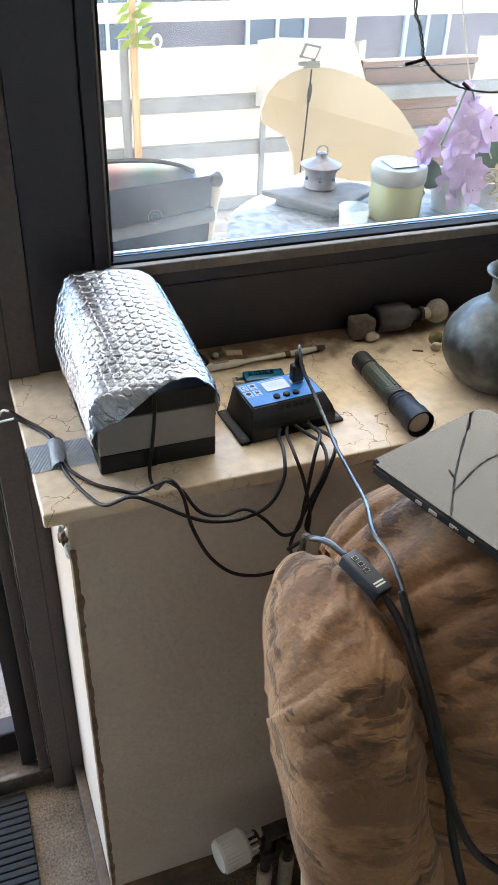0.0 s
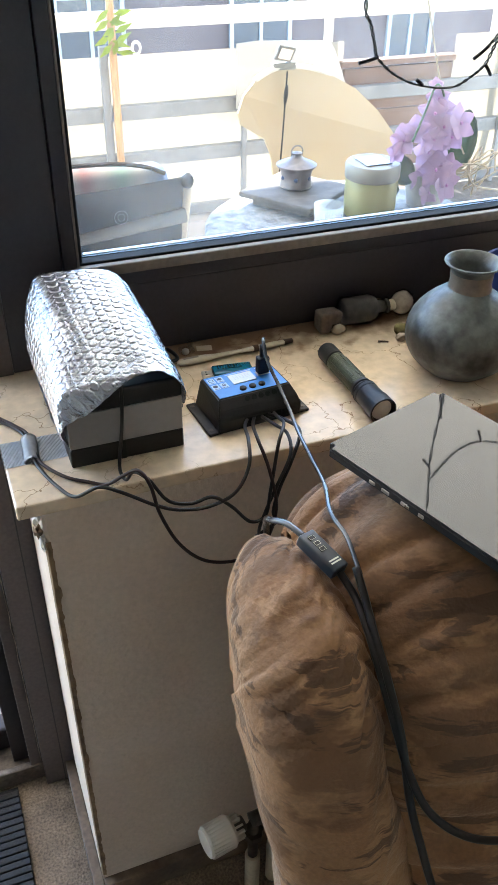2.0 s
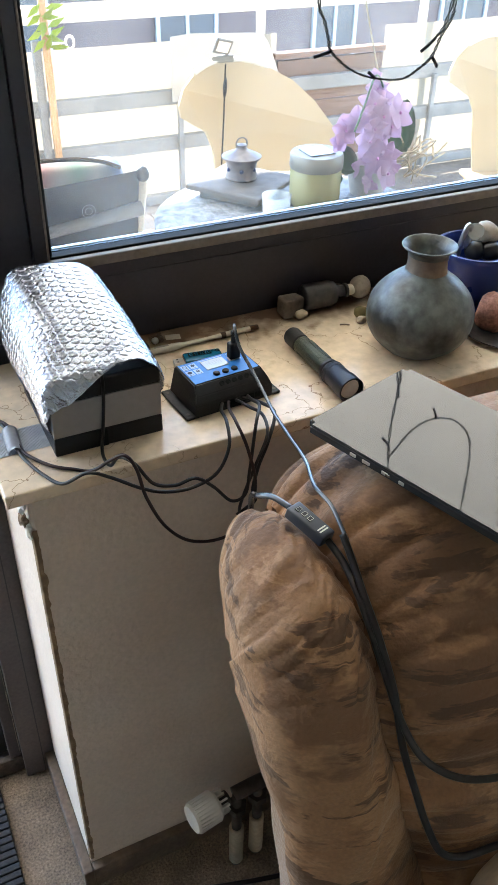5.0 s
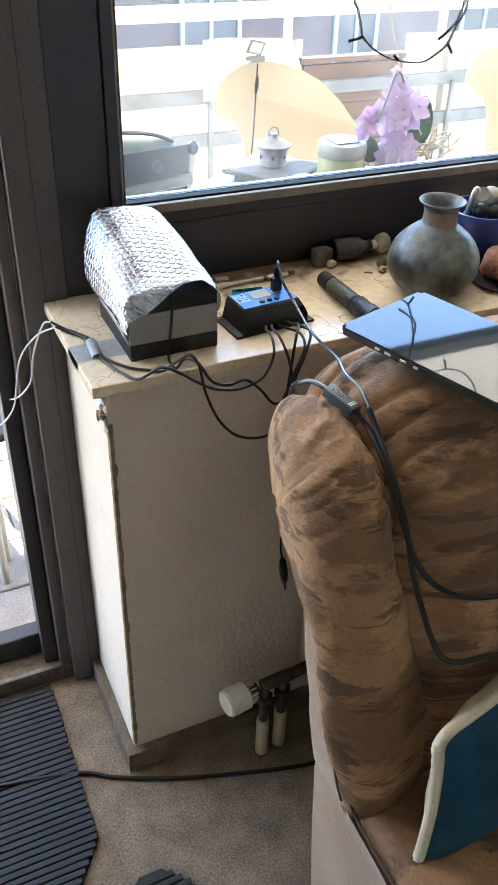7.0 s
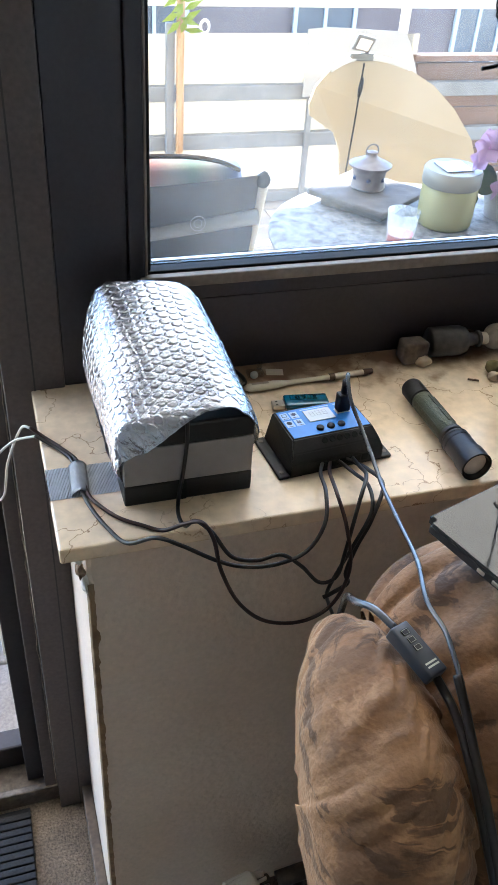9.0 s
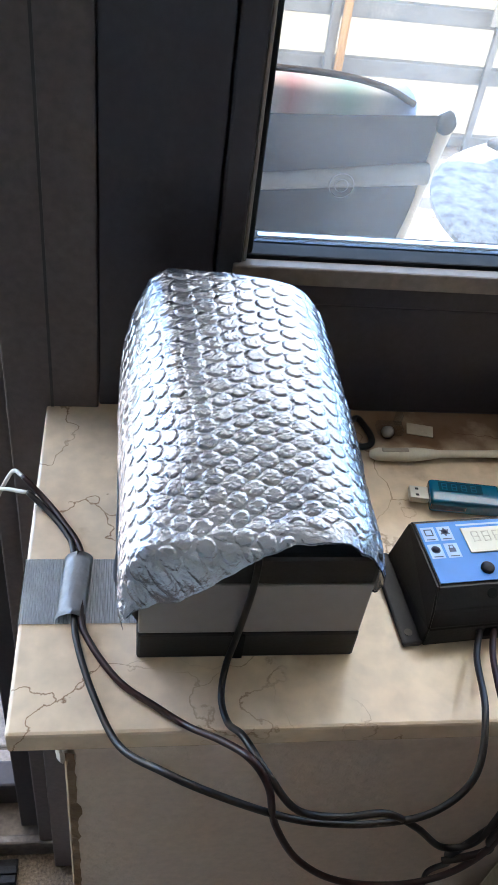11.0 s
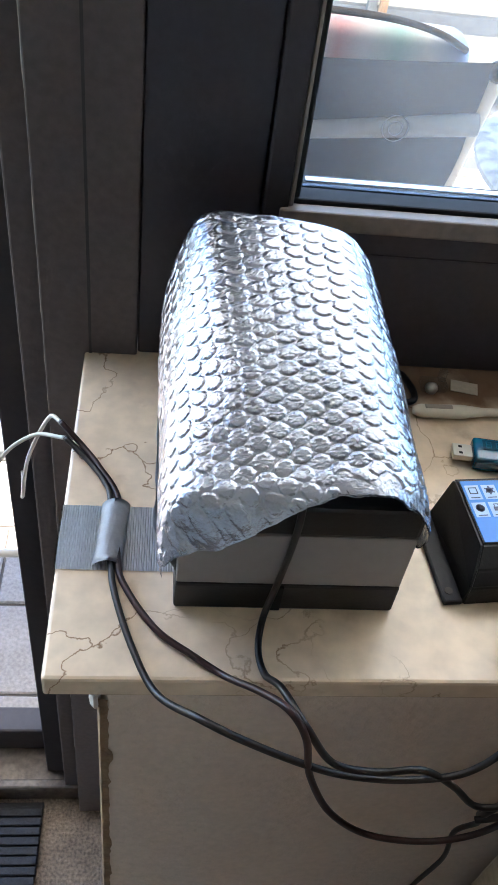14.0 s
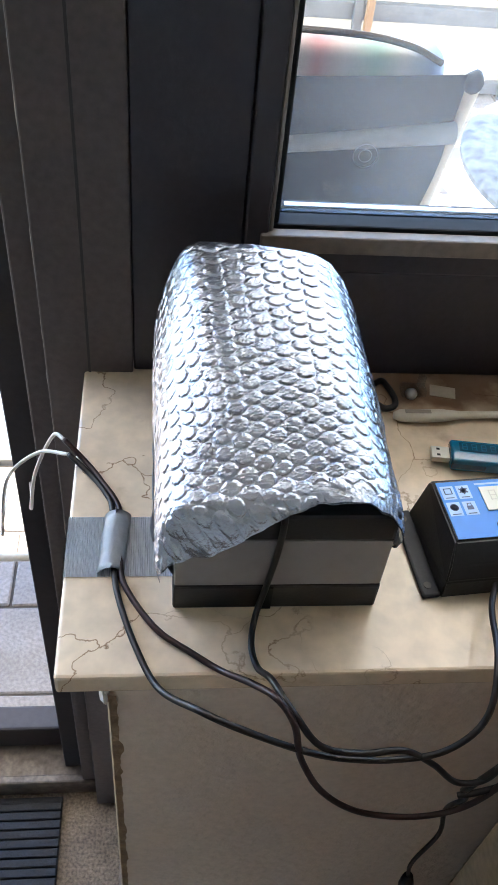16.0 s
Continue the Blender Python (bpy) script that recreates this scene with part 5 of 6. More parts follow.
for k in range(6):
    a = k * math.pi / 3
    box(bm, -0.0005, 0.0005, 0.0024, 0.0034, 0.03672, 0.0368, turn=Matrix.Translation((cx, cy, 0)) @ Matrix.Rotation(a, 4, "Z"))
cx, cy = -0.0385, 0.0088
lathe(bm, [(0.0023, 0.03672), (0.003, 0.03672), (0.003, 0.0368), (0.0023, 0.0368), (0.0023, 0.03672)], (cx, cy, 0), 20)
box(bm, cx - 0.0003, cx + 0.0003, cy, cy + 0.002, 0.03672, 0.0368)
box(bm, cx, cx + 0.0016, cy - 0.0003, cy + 0.0003, 0.03672, 0.0368)
cx, cy = -0.0275, 0.0085
box(bm, cx - 0.0022, cx + 0.0022, cy - 0.0022, cy + 0.0010, 0.03672, 0.0368)
for a, b, c, d in ((-0.0016, -0.001, 0.001, 0.0028), (0.001, 0.0016, 0.001, 0.0028), (-0.0016, 0.0016, 0.0028, 0.0034)):
    box(bm, cx + a, cx + b, cy + c, cy + d, 0.03672, 0.0368)
for cx, cy in ((-0.0385, 0.0215), (-0.0275, 0.0215), (-0.0385, 0.0075), (-0.0275, 0.0075)):
    box(bm, cx - 0.003, cx + 0.003, cy - 0.0047, cy - 0.0040, 0.03672, 0.0368)
part("icon_print", C(bm), M_PRINT, panel)
bm = B()
box(bm, -0.018, 0.016, 0.0268, 0.0284, 0.03662, 0.0367)
box(bm, 0.022, 0.040, 0.0268, 0.0284, 0.03662, 0.0367)
part("title_bars", C(bm), M_PALEPRINT, panel)
for k in range(3):
    part("button", C(lathe(B(), [(0.0042, 0.0366), (0.0042, 0.0385), (0.0034, 0.0392), (0, 0.0394)], (-0.0105 + k * 0.0125, -0.0085, 0), 20)), M_BLACK, ctl, smooth=True, angle=50)
slope = Matrix.Rotation(math.atan2(0.010, 0.0115), 4, "X")
for k in range(6):
    m = Matrix.Translation((-0.012 + k * 0.0088, -0.0235, 0.0317)) @ slope
    part("screw_well", C(lathe(B(), [(0.0033, 0.0002), (0.0033, 0.0009), (0.0024, 0.0009), (0.0024, 0.0001), (0, 0.0001)], (0, 0, 0), 18, turn=m)), M_RUBBER, ctl)
for k in range(6):
    part("terminal", C(box(B(), -0.0155 + k * 0.0088, -0.0085 + k * 0.0088, -0.0368, -0.0355, 0.006, 0.0135)), M_RUBBER, ctl)
usbp = part("usb_socket", C(box(B(), 0.0185, 0.0345, 0.0095, 0.0185, 0.0366, 0.0378, 0.0004)), M_STEEL, ctl)

plug = thing("usb_plug_cable", "black usb plug with grey cable running to the sofa", "cable", (0.325, 0.11, H + 0.038))
part("plug", C(box(B(), 0.019, 0.034, 0.0085, 0.0195, 0.038, 0.060, 0.002)), M_BLACK, plug)
part("boot", C(tube(B(), [(0.0265, 0.014, 0.059), (0.0265, 0.014, 0.075)], 0.004, 10, 3)), M_BLACK, plug, smooth=True)
USBW = [(0.3235, 0.1105, 0.958), (0.3220, 0.108, 0.970), (0.3180, 0.0985, 0.9705), (0.3185, 0.085, 0.952), (0.3225, 0.060, 0.934), (0.321, 0.022, 0.922), (0.314, -0.018, 0.920), (0.302, -0.075, 0.930), (0.286, -0.140, 0.946), (0.268, -0.190, 0.9555), (0.2665, -0.225, 0.957), (0.262, -0.262, 0.947)]
part("cable", tube(B(), USBW, 0.0021, 10, 10), M_CABLE_G, plug, "grey shiny usb cable", smooth=True)

# ---------- cables ----------
def cable(label, pts, r=0.0020, material=None, bare=0):
    """A sheathed cable; its first points (bare of them) can be thinner and pale grey."""
    c = thing("cable", label, "cable", pts[0], group="battery cables")
    part("sheath", tube(B(), pts[bare:], r, 10, 10), material or M_CABLE, c, smooth=True)
    if bare:
        part("pale_start", tube(B(), pts[:bare + 1], r * 0.72, 10, 10), M_PALECABLE, c, "thinner pale grey start of the cable", smooth=True)


Z = H + 0.0035
HY = -0.047
cable("black cable from the doorway along the tape to the controller", [(-0.11, 0.40, 0.60), (-0.095, 0.30, 0.66), (-0.075, 0.22, 0.74), (-0.058, 0.20, 0.832), (-0.030, 0.192, 0.872), (-0.004, 0.172, H + 0.007), (0.012, 0.156, Z), (0.024, 0.138, Z), (0.029, 0.122, Z), (0.032, 0.075, Z), (0.036, 0.051, Z), (0.047, 0.018, Z), (0.061, -0.012, 0.893), (0.082, -0.040, 0.921), (0.104, HY, 0.913), (0.137, HY, 0.887), (0.163, HY, 0.873), (0.196, HY, 0.868), (0.226, HY, 0.879), (0.244, -0.040, 0.905), (0.254, -0.012, 0.918), (0.266, 0.030, 0.905), (0.2795, 0.0575, 0.8955)], bare=5)
cable("dark red cable from the doorway along the tape", [(-0.09, 0.42, 0.66), (-0.065, 0.31, 0.70), (-0.046, 0.215, 0.78), (-0.036, 0.202, 0.838), (-0.018, 0.196, 0.886), (-0.008, 0.184, H + 0.010), (0.008, 0.168, Z), (0.020, 0.150, Z), (0.034, 0.122, Z), (0.036, 0.075, Z), (0.043, 0.054, Z), (0.060, 0.029, Z), (0.079, 0.014, Z), (0.097, 0.000, Z + 0.002), (0.112, -0.022, 0.915), (0.123, -0.040, 0.931), (0.133, HY, 0.915), (0.142, HY, 0.872), (0.162, HY, 0.823), (0.192, HY, 0.789), (0.232, HY, 0.778), (0.262, HY, 0.795), (0.275, HY, 0.842), (0.268, -0.040, 0.893), (0.264, -0.015, 0.918), (0.276, 0.030, 0.905), (0.2885, 0.058, 0.8955)], material=M_CABLE_R, bare=5)
cable("black twin cable from the battery to the controller", [(0.131, 0.055, 0.985), (0.130, 0.044, 0.975), (0.129, 0.043, 0.950), (0.1255, 0.042, 0.918), (0.120, 0.036, 0.892), (0.1165, 0.018, Z), (0.119, 0.002, Z + 0.001), (0.123, -0.020, 0.915), (0.133, -0.042, 0.918), (0.151, HY, 0.889), (0.176, HY, 0.878), (0.200, HY, 0.880), (0.222, HY, 0.860), (0.244, HY, 0.832), (0.262, HY, 0.836), (0.268, -0.045, 0.868), (0.282, -0.030, 0.918), (0.300, -0.002, 0.922), (0.308, 0.030, 0.908), (0.3145, 0.0605, 0.8955)])
cable("black cable from the controller down behind the sofa", [(0.297, 0.0590, 0.8955), (0.303, 0.030, 0.900), (0.306, 0.000, 0.906), (0.297, -0.030, 0.900), (0.276, -0.044, 0.872), (0.264, -0.046, 0.845), (0.256, -0.044, 0.812), (0.268, -0.030, 0.775), (0.288, -0.015, 0.72), (0.292, 0.000, 0.66), (0.308, 0.008, 0.58), (0.302, 0.010, 0.50), (0.312, 0.012, 0.44), (0.320, 0.014, 0.38)])
cable("black cable looping from the controller to the twin lead", [(0.3060, 0.0598, 0.8955), (0.318, 0.028, 0.903), (0.319, -0.005, 0.908), (0.296, -0.034, 0.892), (0.280, -0.043, 0.868), (0.272, -0.046, 0.838), (0.276, -0.046, 0.822), (0.262, -0.046, 0.812), (0.252, -0.045, 0.806)], 0.0022)
part_l = thing("inline_plug", "small black inline plug hanging behind the sofa", "plug", (0.27, 0.015, 0.45))
part("body", tube(B(), [(0.308, 0.0105, 0.46), (0.316, 0.012, 0.40)], 0.007, 10, 4, taper=lambda s: 0.7 + 0.4 * math.sin(math.pi * s)), M_BLACK, part_l, smooth=True)
cable("black cable lying on the carpet along the wall", [(-0.30, 0.09, 0.012), (-0.20, 0.075, 0.012), (-0.079, 0.050, 0.006), (-0.021, 0.016, 0.005), (0.078, -0.029, 0.005), (0.182, -0.065, 0.005), (0.333, -0.106, 0.005), (0.5, -0.13, 0.005)], 0.0042)

# ---------- things on the window board ----------
tester = thing("usb_tester", "teal transparent usb tester stick with steel plug", "usb tester", (0.31, 0.18, H))
TM = Matrix.Translation((0.304, 0.1845, H)) @ Matrix.Rotation(radians(-7), 4, "Z")


def TT(bm):
    bmesh.ops.transform(bm, matrix=TM, verts=bm.verts)
    return bm


part("shell", TT(box(B(), -0.026, 0.026, -0.0115, 0.0115, 0.0005, 0.0125, 0.0025, 3)), M_TEAL, tester, smooth=True, angle=50)
dsp = part("display", TT(box(B(), -0.0195, 0.0125, -0.001, 0.008, 0.01255, 0.0129)), M_TEALD, tester)
bm = B()
for k in range(4):
    for dx in (0, 0.0034):
        box(bm, -0.0175 + k * 0.0072 + dx, -0.0168 + k * 0.0072 + dx, 0.0004, 0.0066, 0.01292, 0.01300)
    for y in (0.0004, 0.0032, 0.006):
        box(bm, -0.0175 + k * 0.0072, -0.0134 + k * 0.0072, y, y + 0.0006, 0.01302, 0.0131)
part("digits", TT(bm), M_TEAL, dsp)
bm = B()
box(bm, -0.0255, 0.0, -0.0118, -0.0095, 0.004, 0.009, 0.0006)
part("groove", TT(bm), M_TEALD, tester)
up = part("usb_plug", TT(box(B(), -0.040, -0.0262, -0.006, 0.006, 0.0035, 0.0085, 0.0005)), M_STEEL, tester)
for y in (-0.003, 0.003):
    part("slot", TT(box(B(), -0.036, -0.0335, y - 0.001, y + 0.001, 0.00852, 0.0087)), M_RUBBER, up)

brush = thing("thermometer_stick", "cream plastic stick thermometer lying on the marble", "thermometer", (0.3, 0.232, H))
bl = [(0.243, 0.2310), (0.260, 0.2305), (0.285, 0.2315), (0.310, 0.2325), (0.345, 0.2335), (0.375, 0.2345), (0.397, 0.2360)]
bm = B()
tube(bm, [(x, y, H + 0.0055) for x, y in bl], 0.0055, 12, 8, taper=lambda s: pl([(0, 0.55), (0.05, 1.0), (0.3, 1.05), (0.42, 0.62), (0.62, 0.55), (0.8, 0.85), (1.0, 0.7)], s))
for v in bm.verts:
    v.co.z = H + 0.0005 + (v.co.z - H) * 0.85
part("handle", bm, M_CREAMPL, brush, smooth=True)
part("window", box(B(), 0.251, 0.272, 0.2285, 0.2325, H + 0.0098, H + 0.0106, 0.0004), M_BULB, brush)
part("band", tube(B(), [(0.351, 0.2337, H + 0.005), (0.358, 0.2339, H + 0.005)], 0.0046, 12, 2), M_SMOKE, brush, smooth=True, angle=40)
part("tip", tube(B(), [(0.397, 0.2360, H + 0.005), (0.410, 0.2370, H + 0.005)], 0.0045, 10, 3, taper=lambda s: 1 - 0.3 * s), M_SMOKE, brush, smooth=True, angle=40)

carab = thing("carabiner", "small dark metal carabiner beside the foil", "carabiner", (0.235, 0.25, H))
part("loop", tube(B(), [(0.229, 0.262, H + 0.004), (0.236, 0.266, H + 0.004), (0.240, 0.258, H + 0.004), (0.243, 0.245, H + 0.004), (0.241, 0.236, H + 0.004), (0.233, 0.233, H + 0.004), (0.227, 0.238, H + 0.004)], 0.0026, 8, 8), M_BLACK, carab, smooth=True)
clipt = thing("clear_plastic_clip", "dusty clear plastic clip on the stained marble", "clip", (0.268, 0.25, H))
part("base", box(B(), 0.255, 0.276, 0.243, 0.256, H + 0.0005, H + 0.007, 0.002), M_TUMBLER, clipt)
part("peg", box(B(), 0.268, 0.274, 0.248, 0.254, H + 0.0072, H + 0.018, 0.0015), M_TUMBLER, clipt)
part("bead", lump(B(), (0.262, 0.2425, H + 0.006), (0.005, 0.005, 0.005), 2, 0.1, 2), M_STEEL, clipt, smooth=True)
scrap = thing("paper_scrap", "small beige paper scrap on the stained marble", "paper", (0.292, 0.249, H))
part("sheet", box(B(), -0.0105, 0.0105, -0.006, 0.006, 0.0012, 0.0018, turn=Matrix.Translation((0.291, 0.2505, H)) @ Matrix.Rotation(radians(-12), 4, "Z") @ Matrix.Rotation(radians(4), 4, "X")), M_CREAM, scrap)

torch = thing("torch", "olive green metal torch with black head and tail", "torch", (0.432, 0.09, H))
T0, T1 = Vector((0.4300, 0.166, H + 0.0145)), Vector((0.4290, 0.006, H + 0.0175))
ax = (T1 - T0).normalized()
TQ = Matrix.Translation(T0) @ ax.to_track_quat("Z", "Y").to_matrix().to_4x4()
LT = (T1 - T0).length


def torch_part(name, prof, material, parent, label="", segs=32):
    return part(name, lathe(B(), [(r, z * LT) for r, z in prof], (0, 0, 0), segs, turn=TQ), material, parent, label, smooth=True, angle=35)


torch_part("tail", [(0.0, 0.0), (0.0118, 0.0), (0.013, 0.02), (0.013, 0.17), (0.0115, 0.18), (0, 0.18)], M_BLACK, torch)
grip = torch_part("tube", [(0.0115, 0.18), (0.0128, 0.19), (0.0128, 0.60), (0.0115, 0.62), (0, 0.62)], M_GREEN, torch, "olive green tube")
torch_part("ring", [(0.0125, 0.62), (0.0142, 0.63), (0.0142, 0.655), (0.0125, 0.665), (0, 0.665)], M_BLACK, torch)
head = torch_part("head", [(0.0128, 0.665), (0.0158, 0.70), (0.0158, 0.86), (0.0172, 0.89), (0.0172, 1.0), (0.0152, 1.0), (0.0132, 0.965), (0, 0.965)], M_BLACK, torch)
torch_part("lens", [(0.0131, 0.968), (0.008, 0.985), (0.0, 0.992)], M_LENS, head, "pale domed lens")
for k in range(9):
    a = k * 2 * math.pi / 9
    m = TQ @ Matrix.Rotation(a, 4, "Z")
    part("grip_rib", box(B(), 0.0124, 0.0136, -0.0015, 0.0015, 0.24 * LT, 0.56 * LT, 0.0005, turn=m), M_GREEN, grip)
for z in (0.69, 0.73):
    torch_part("head_ring", [(0.0150, z), (0.0162, z + 0.005), (0.0162, z + 0.015), (0.0150, z + 0.02)], M_BLACK, head)

vase = thing("stoneware_vase", "round-bellied grey weathered stoneware vase with flared lip", "vase", (0.585, 0.095, H))
VX, VY = 0.585, 0.092
VP = [(0.0, 0.0005), (0.036, 0.0005), (0.044, 0.004), (0.060, 0.018), (0.0695, 0.034), (0.0725, 0.050), (0.0705, 0.066), (0.063, 0.082), (0.050, 0.097), (0.036, 0.108), (0.0275, 0.115), (0.0255, 0.124), (0.0262, 0.136), (0.0300, 0.1440), (0.0355, 0.1475), (0.0362, 0.1495), (0.0340, 0.1500), (0.0275, 0.1440), (0.0225, 0.134), (0.022, 0.118), (0.04, 0.08), (0.0, 0.02)]
part("body", lathe(B(), [(r, H + z) for r, z in [(p.x, p.z) for p in spline([(r, 0, z) for r, z in VP], 4)]], (VX, VY, 0), 72, wobble=0.0012), M_VASE, vase, smooth=True)
bm = B()
lathe(bm, [(0.0277, H + 0.1148), (0.0264, H + 0.121), (0.0259, H + 0.127), (0.0268, H + 0.1365)], (VX, VY, 0), 56)
bmesh.ops.delete(bm, geom=[f for f in bm.faces if len(f.verts) > 4], context="FACES_ONLY")
part("neck", bm, M_VASEIN, vase, "brownish bare neck", smooth=True)

# stones, bottle and bits along the pane
def stone(name, label, at, size, seed, material, rough=0.3, cat="stone"):
    ob = part(name, lump(B(), at, size, seed, rough, 3), material, smooth=True)
    return tagged(ob, label, cat)


bl_ = thing("stone_block", "dusty grey-brown stone block by the window frame", "stone", (0.474, 0.246, H))
bm = B()
box(bm, 0.457, 0.490, 0.232, 0.258, H + 0.0005, H + 0.030, 0.005, 3)
for v in bm.verts:
    v.co += Vector((noise.noise(v.co * 60), noise.noise(v.co * 60 + Vector((3, 0, 0))), 0.4 * noise.noise(v.co * 70))) * 0.003
part("stone", bm, M_STONE, bl_, smooth=True, angle=60)
pebble = stone("pebble", "small cream pebble on the marble", (0.476, 0.2195, H + 0.0075), (0.010, 0.007, 0.0072), 4, M_PEBBLE)
bott = thing("dark_bottle", "dusty dark glass bottle lying with a pale round stopper", "bottle", (0.53, 0.235, H))
BQ = Matrix.Translation((0.492, 0.2445, H + 0.0205)) @ Vector((1, -0.10, 0.03)).to_track_quat("Z", "Y").to_matrix().to_4x4()
part("glass", lathe(B(), [(0.0, 0), (0.0165, 0.0), (0.0195, 0.003), (0.0195, 0.042), (0.0165, 0.050), (0.009, 0.056), (0.008, 0.066), (0.0105, 0.067), (0.0105, 0.071), (0, 0.071)], (0, 0, 0), 40, turn=BQ), M_DKGLASS, bott, smooth=True, angle=50)
part("neck_ring", tube(B(), [BQ @ Vector((0.0105 + 0.009 * math.cos(a), 0.009 * math.sin(a) * 0.3, 0.058 + 0.008 * math.sin(a))) for a in [2 * math.pi * k / 14 for k in range(15)]], 0.0026, 8, 3), M_STONE, bott, smooth=True)
part("collar", lathe(B(), [(0.0075, 0.0712), (0.0085, 0.073), (0.008, 0.081), (0, 0.081)], (0, 0, 0), 24, turn=BQ), M_CREAMPL, bott, smooth=True, angle=50)
part("stopper", lump(B(), BQ @ Vector((0.002, 0, 0.094)), (0.0165, 0.016, 0.0175), 6, 0.08, 3), M_BULB, bott, "pale dusty round stopper", smooth=True)
olive = stone("olive_stone", "olive-yellow small stone beside the vase", (0.548, 0.196, H + 0.009), (0.010, 0.009, 0.0092), 7, mat("olive_stone_skin", (0.26, 0.22, 0.09), (0.17, 0.14, 0.06), scale=50, rough=0.7, grain=0.2), 0.2)
shell = stone("shell", "small cream snail shell beside the vase", (0.541, 0.181, H + 0.0055), (0.009, 0.0065, 0.0055), 9, M_PEBBLE, 0.35, "shell")
tagged(part("twig", tube(B(), [(0.524, 0.186, H + 0.002), (0.531, 0.181, H + 0.003), (0.536, 0.180, H + 0.002)], 0.0013, 6, 4), M_SMOKE), "tiny brown dry twig on the marble", "twig")
stone("round_stone", "dusty round stone behind the vase", (0.650, 0.212, H + 0.026), (0.030, 0.026, 0.027), 12, M_STONE, 0.25)
bp = thing("blue_pot", "dark blue pot holding small tools and odds and ends", "pot", (0.735, 0.165, H))
part("pot", lathe(B(), [(0.0, 0.0005), (0.042, 0.0005), (0.046, 0.006), (0.056, 0.085), (0.0595, 0.089), (0.0595, 0.096), (0.055, 0.096), (0.0525, 0.088), (0.044, 0.012), (0, 0.012)], (0.735, 0.165, H), 56), M_BLUEPOT, bp, smooth=True, angle=45)
odd = thing("odds_in_pot", "metal clips, dark knobs and pale ball in the pot", "tools", (0.735, 0.165, H + 0.05))
part("clip", tube(B(), [(0.700, 0.165, H + 0.05), (0.697, 0.160, H + 0.10), (0.702, 0.156, H + 0.132), (0.708, 0.155, H + 0.128), (0.706, 0.158, H + 0.10)], 0.004, 8, 6), M_STEEL, odd, smooth=True)
part("mirror_disc", lathe(B(), [(0.0, -0.0015), (0.0115, -0.0015), (0.0115, 0.0015), (0.0, 0.0015)], (0, 0, 0), 28, turn=Matrix.Translation((0.713, 0.150, H + 0.126)) @ Matrix.Rotation(radians(70), 4, "X") @ Matrix.Rotation(radians(-30), 4, "Y")), M_STEEL, odd)
part("knob", lump(B(), (0.718, 0.150, H + 0.096), (0.016, 0.015, 0.014), 3, 0.15, 2), M_BLACK, odd, smooth=True)
part("knob", lump(B(), (0.738, 0.142, H + 0.095), (0.018, 0.016, 0.013), 5, 0.3, 2), M_BLACK, odd, smooth=True)
part("rod", tube(B(), [(0.695, 0.17, H + 0.085), (0.722, 0.165, H + 0.108)], 0.003, 6, 3), M_STEEL, odd, smooth=True)
part("ball", lump(B(), (0.745, 0.165, H + 0.112), (0.021, 0.020, 0.017), 8, 0.15, 3), M_BULB, odd, smooth=True)
dish = thing("metal_saucer", "flat grey metal saucer with a pink granite stone", "saucer", (0.735, 0.085, H))
part("plate", lathe(B(), [(0.0, 0.0008), (0.045, 0.0008), (0.066, 0.006), (0.067, 0.008), (0.045, 0.003), (0, 0.003)], (0.735, 0.075, H), 48), M_BRASS, dish, smooth=True, angle=60)
stone("granite_stone", "rough pink granite stone on the saucer", (0.713, 0.083, H + 0.031), (0.025, 0.023, 0.030), 21, M_PINK, 0.35)

# ---------- tablet on the sofa back ----------
tablet = thing("tablet", "glossy black tablet lying on the sofa back", "tablet", (0.38, -0.22, 0.985))
TBL = Matrix.Translation((0.2845, -0.1445, 0.9845)) @ Matrix.Rotation(math.atan2(0.047, 0.148), 4, "Z")
bm = B()
box(bm, 0.0, 0.160, -0.262, 0.0, -0.0045, 0.0045)
bmesh.ops.bevel(bm, geom=[e for e in bm.edges if abs(e.verts[0].co.z - e.verts[1].co.z) > 0.005], offset=0.008, segments=5, affect="EDGES")
bmesh.ops.bevel(bm, geom=[e for e in bm.edges if abs(e.verts[0].co.z - e.verts[1].co.z) < 0.0005 and len(e.link_faces) == 2 and e.calc_face_angle(0) > 0.8], offset=0.0012, segments=2, affect="EDGES")
bmesh.ops.transform(bm, matrix=TBL, verts=bm.verts)
part("case", bm, M_BLACK, tablet, smooth=True, angle=40)
bm = B()
box(bm, 0.0022, 0.1578, -0.2598, -0.0022, 0.0047, 0.0054)
bmesh.ops.bevel(bm, geom=[e for e in bm.edges if abs(e.verts[0].co.z - e.verts[1].co.z) > 0.0003], offset=0.006, segments=5, affect="EDGES")
bmesh.ops.transform(bm, matrix=TBL, verts=bm.verts)
part("screen", bm, M_TABGL, tablet, "mirror-like dark screen glass")
for a, b in ((-0.060, -0.067), (-0.075, -0.084), (-0.098, -0.108), (-0.118, -0.124)):
    bm = B()
    box(bm, -0.0012, 0.0005, b, a, -0.0015, 0.0018, 0.0005)
    bmesh.ops.transform(bm, matrix=TBL, verts=bm.verts)
    part("port", bm, M_STEEL, tablet, "bright metal port")

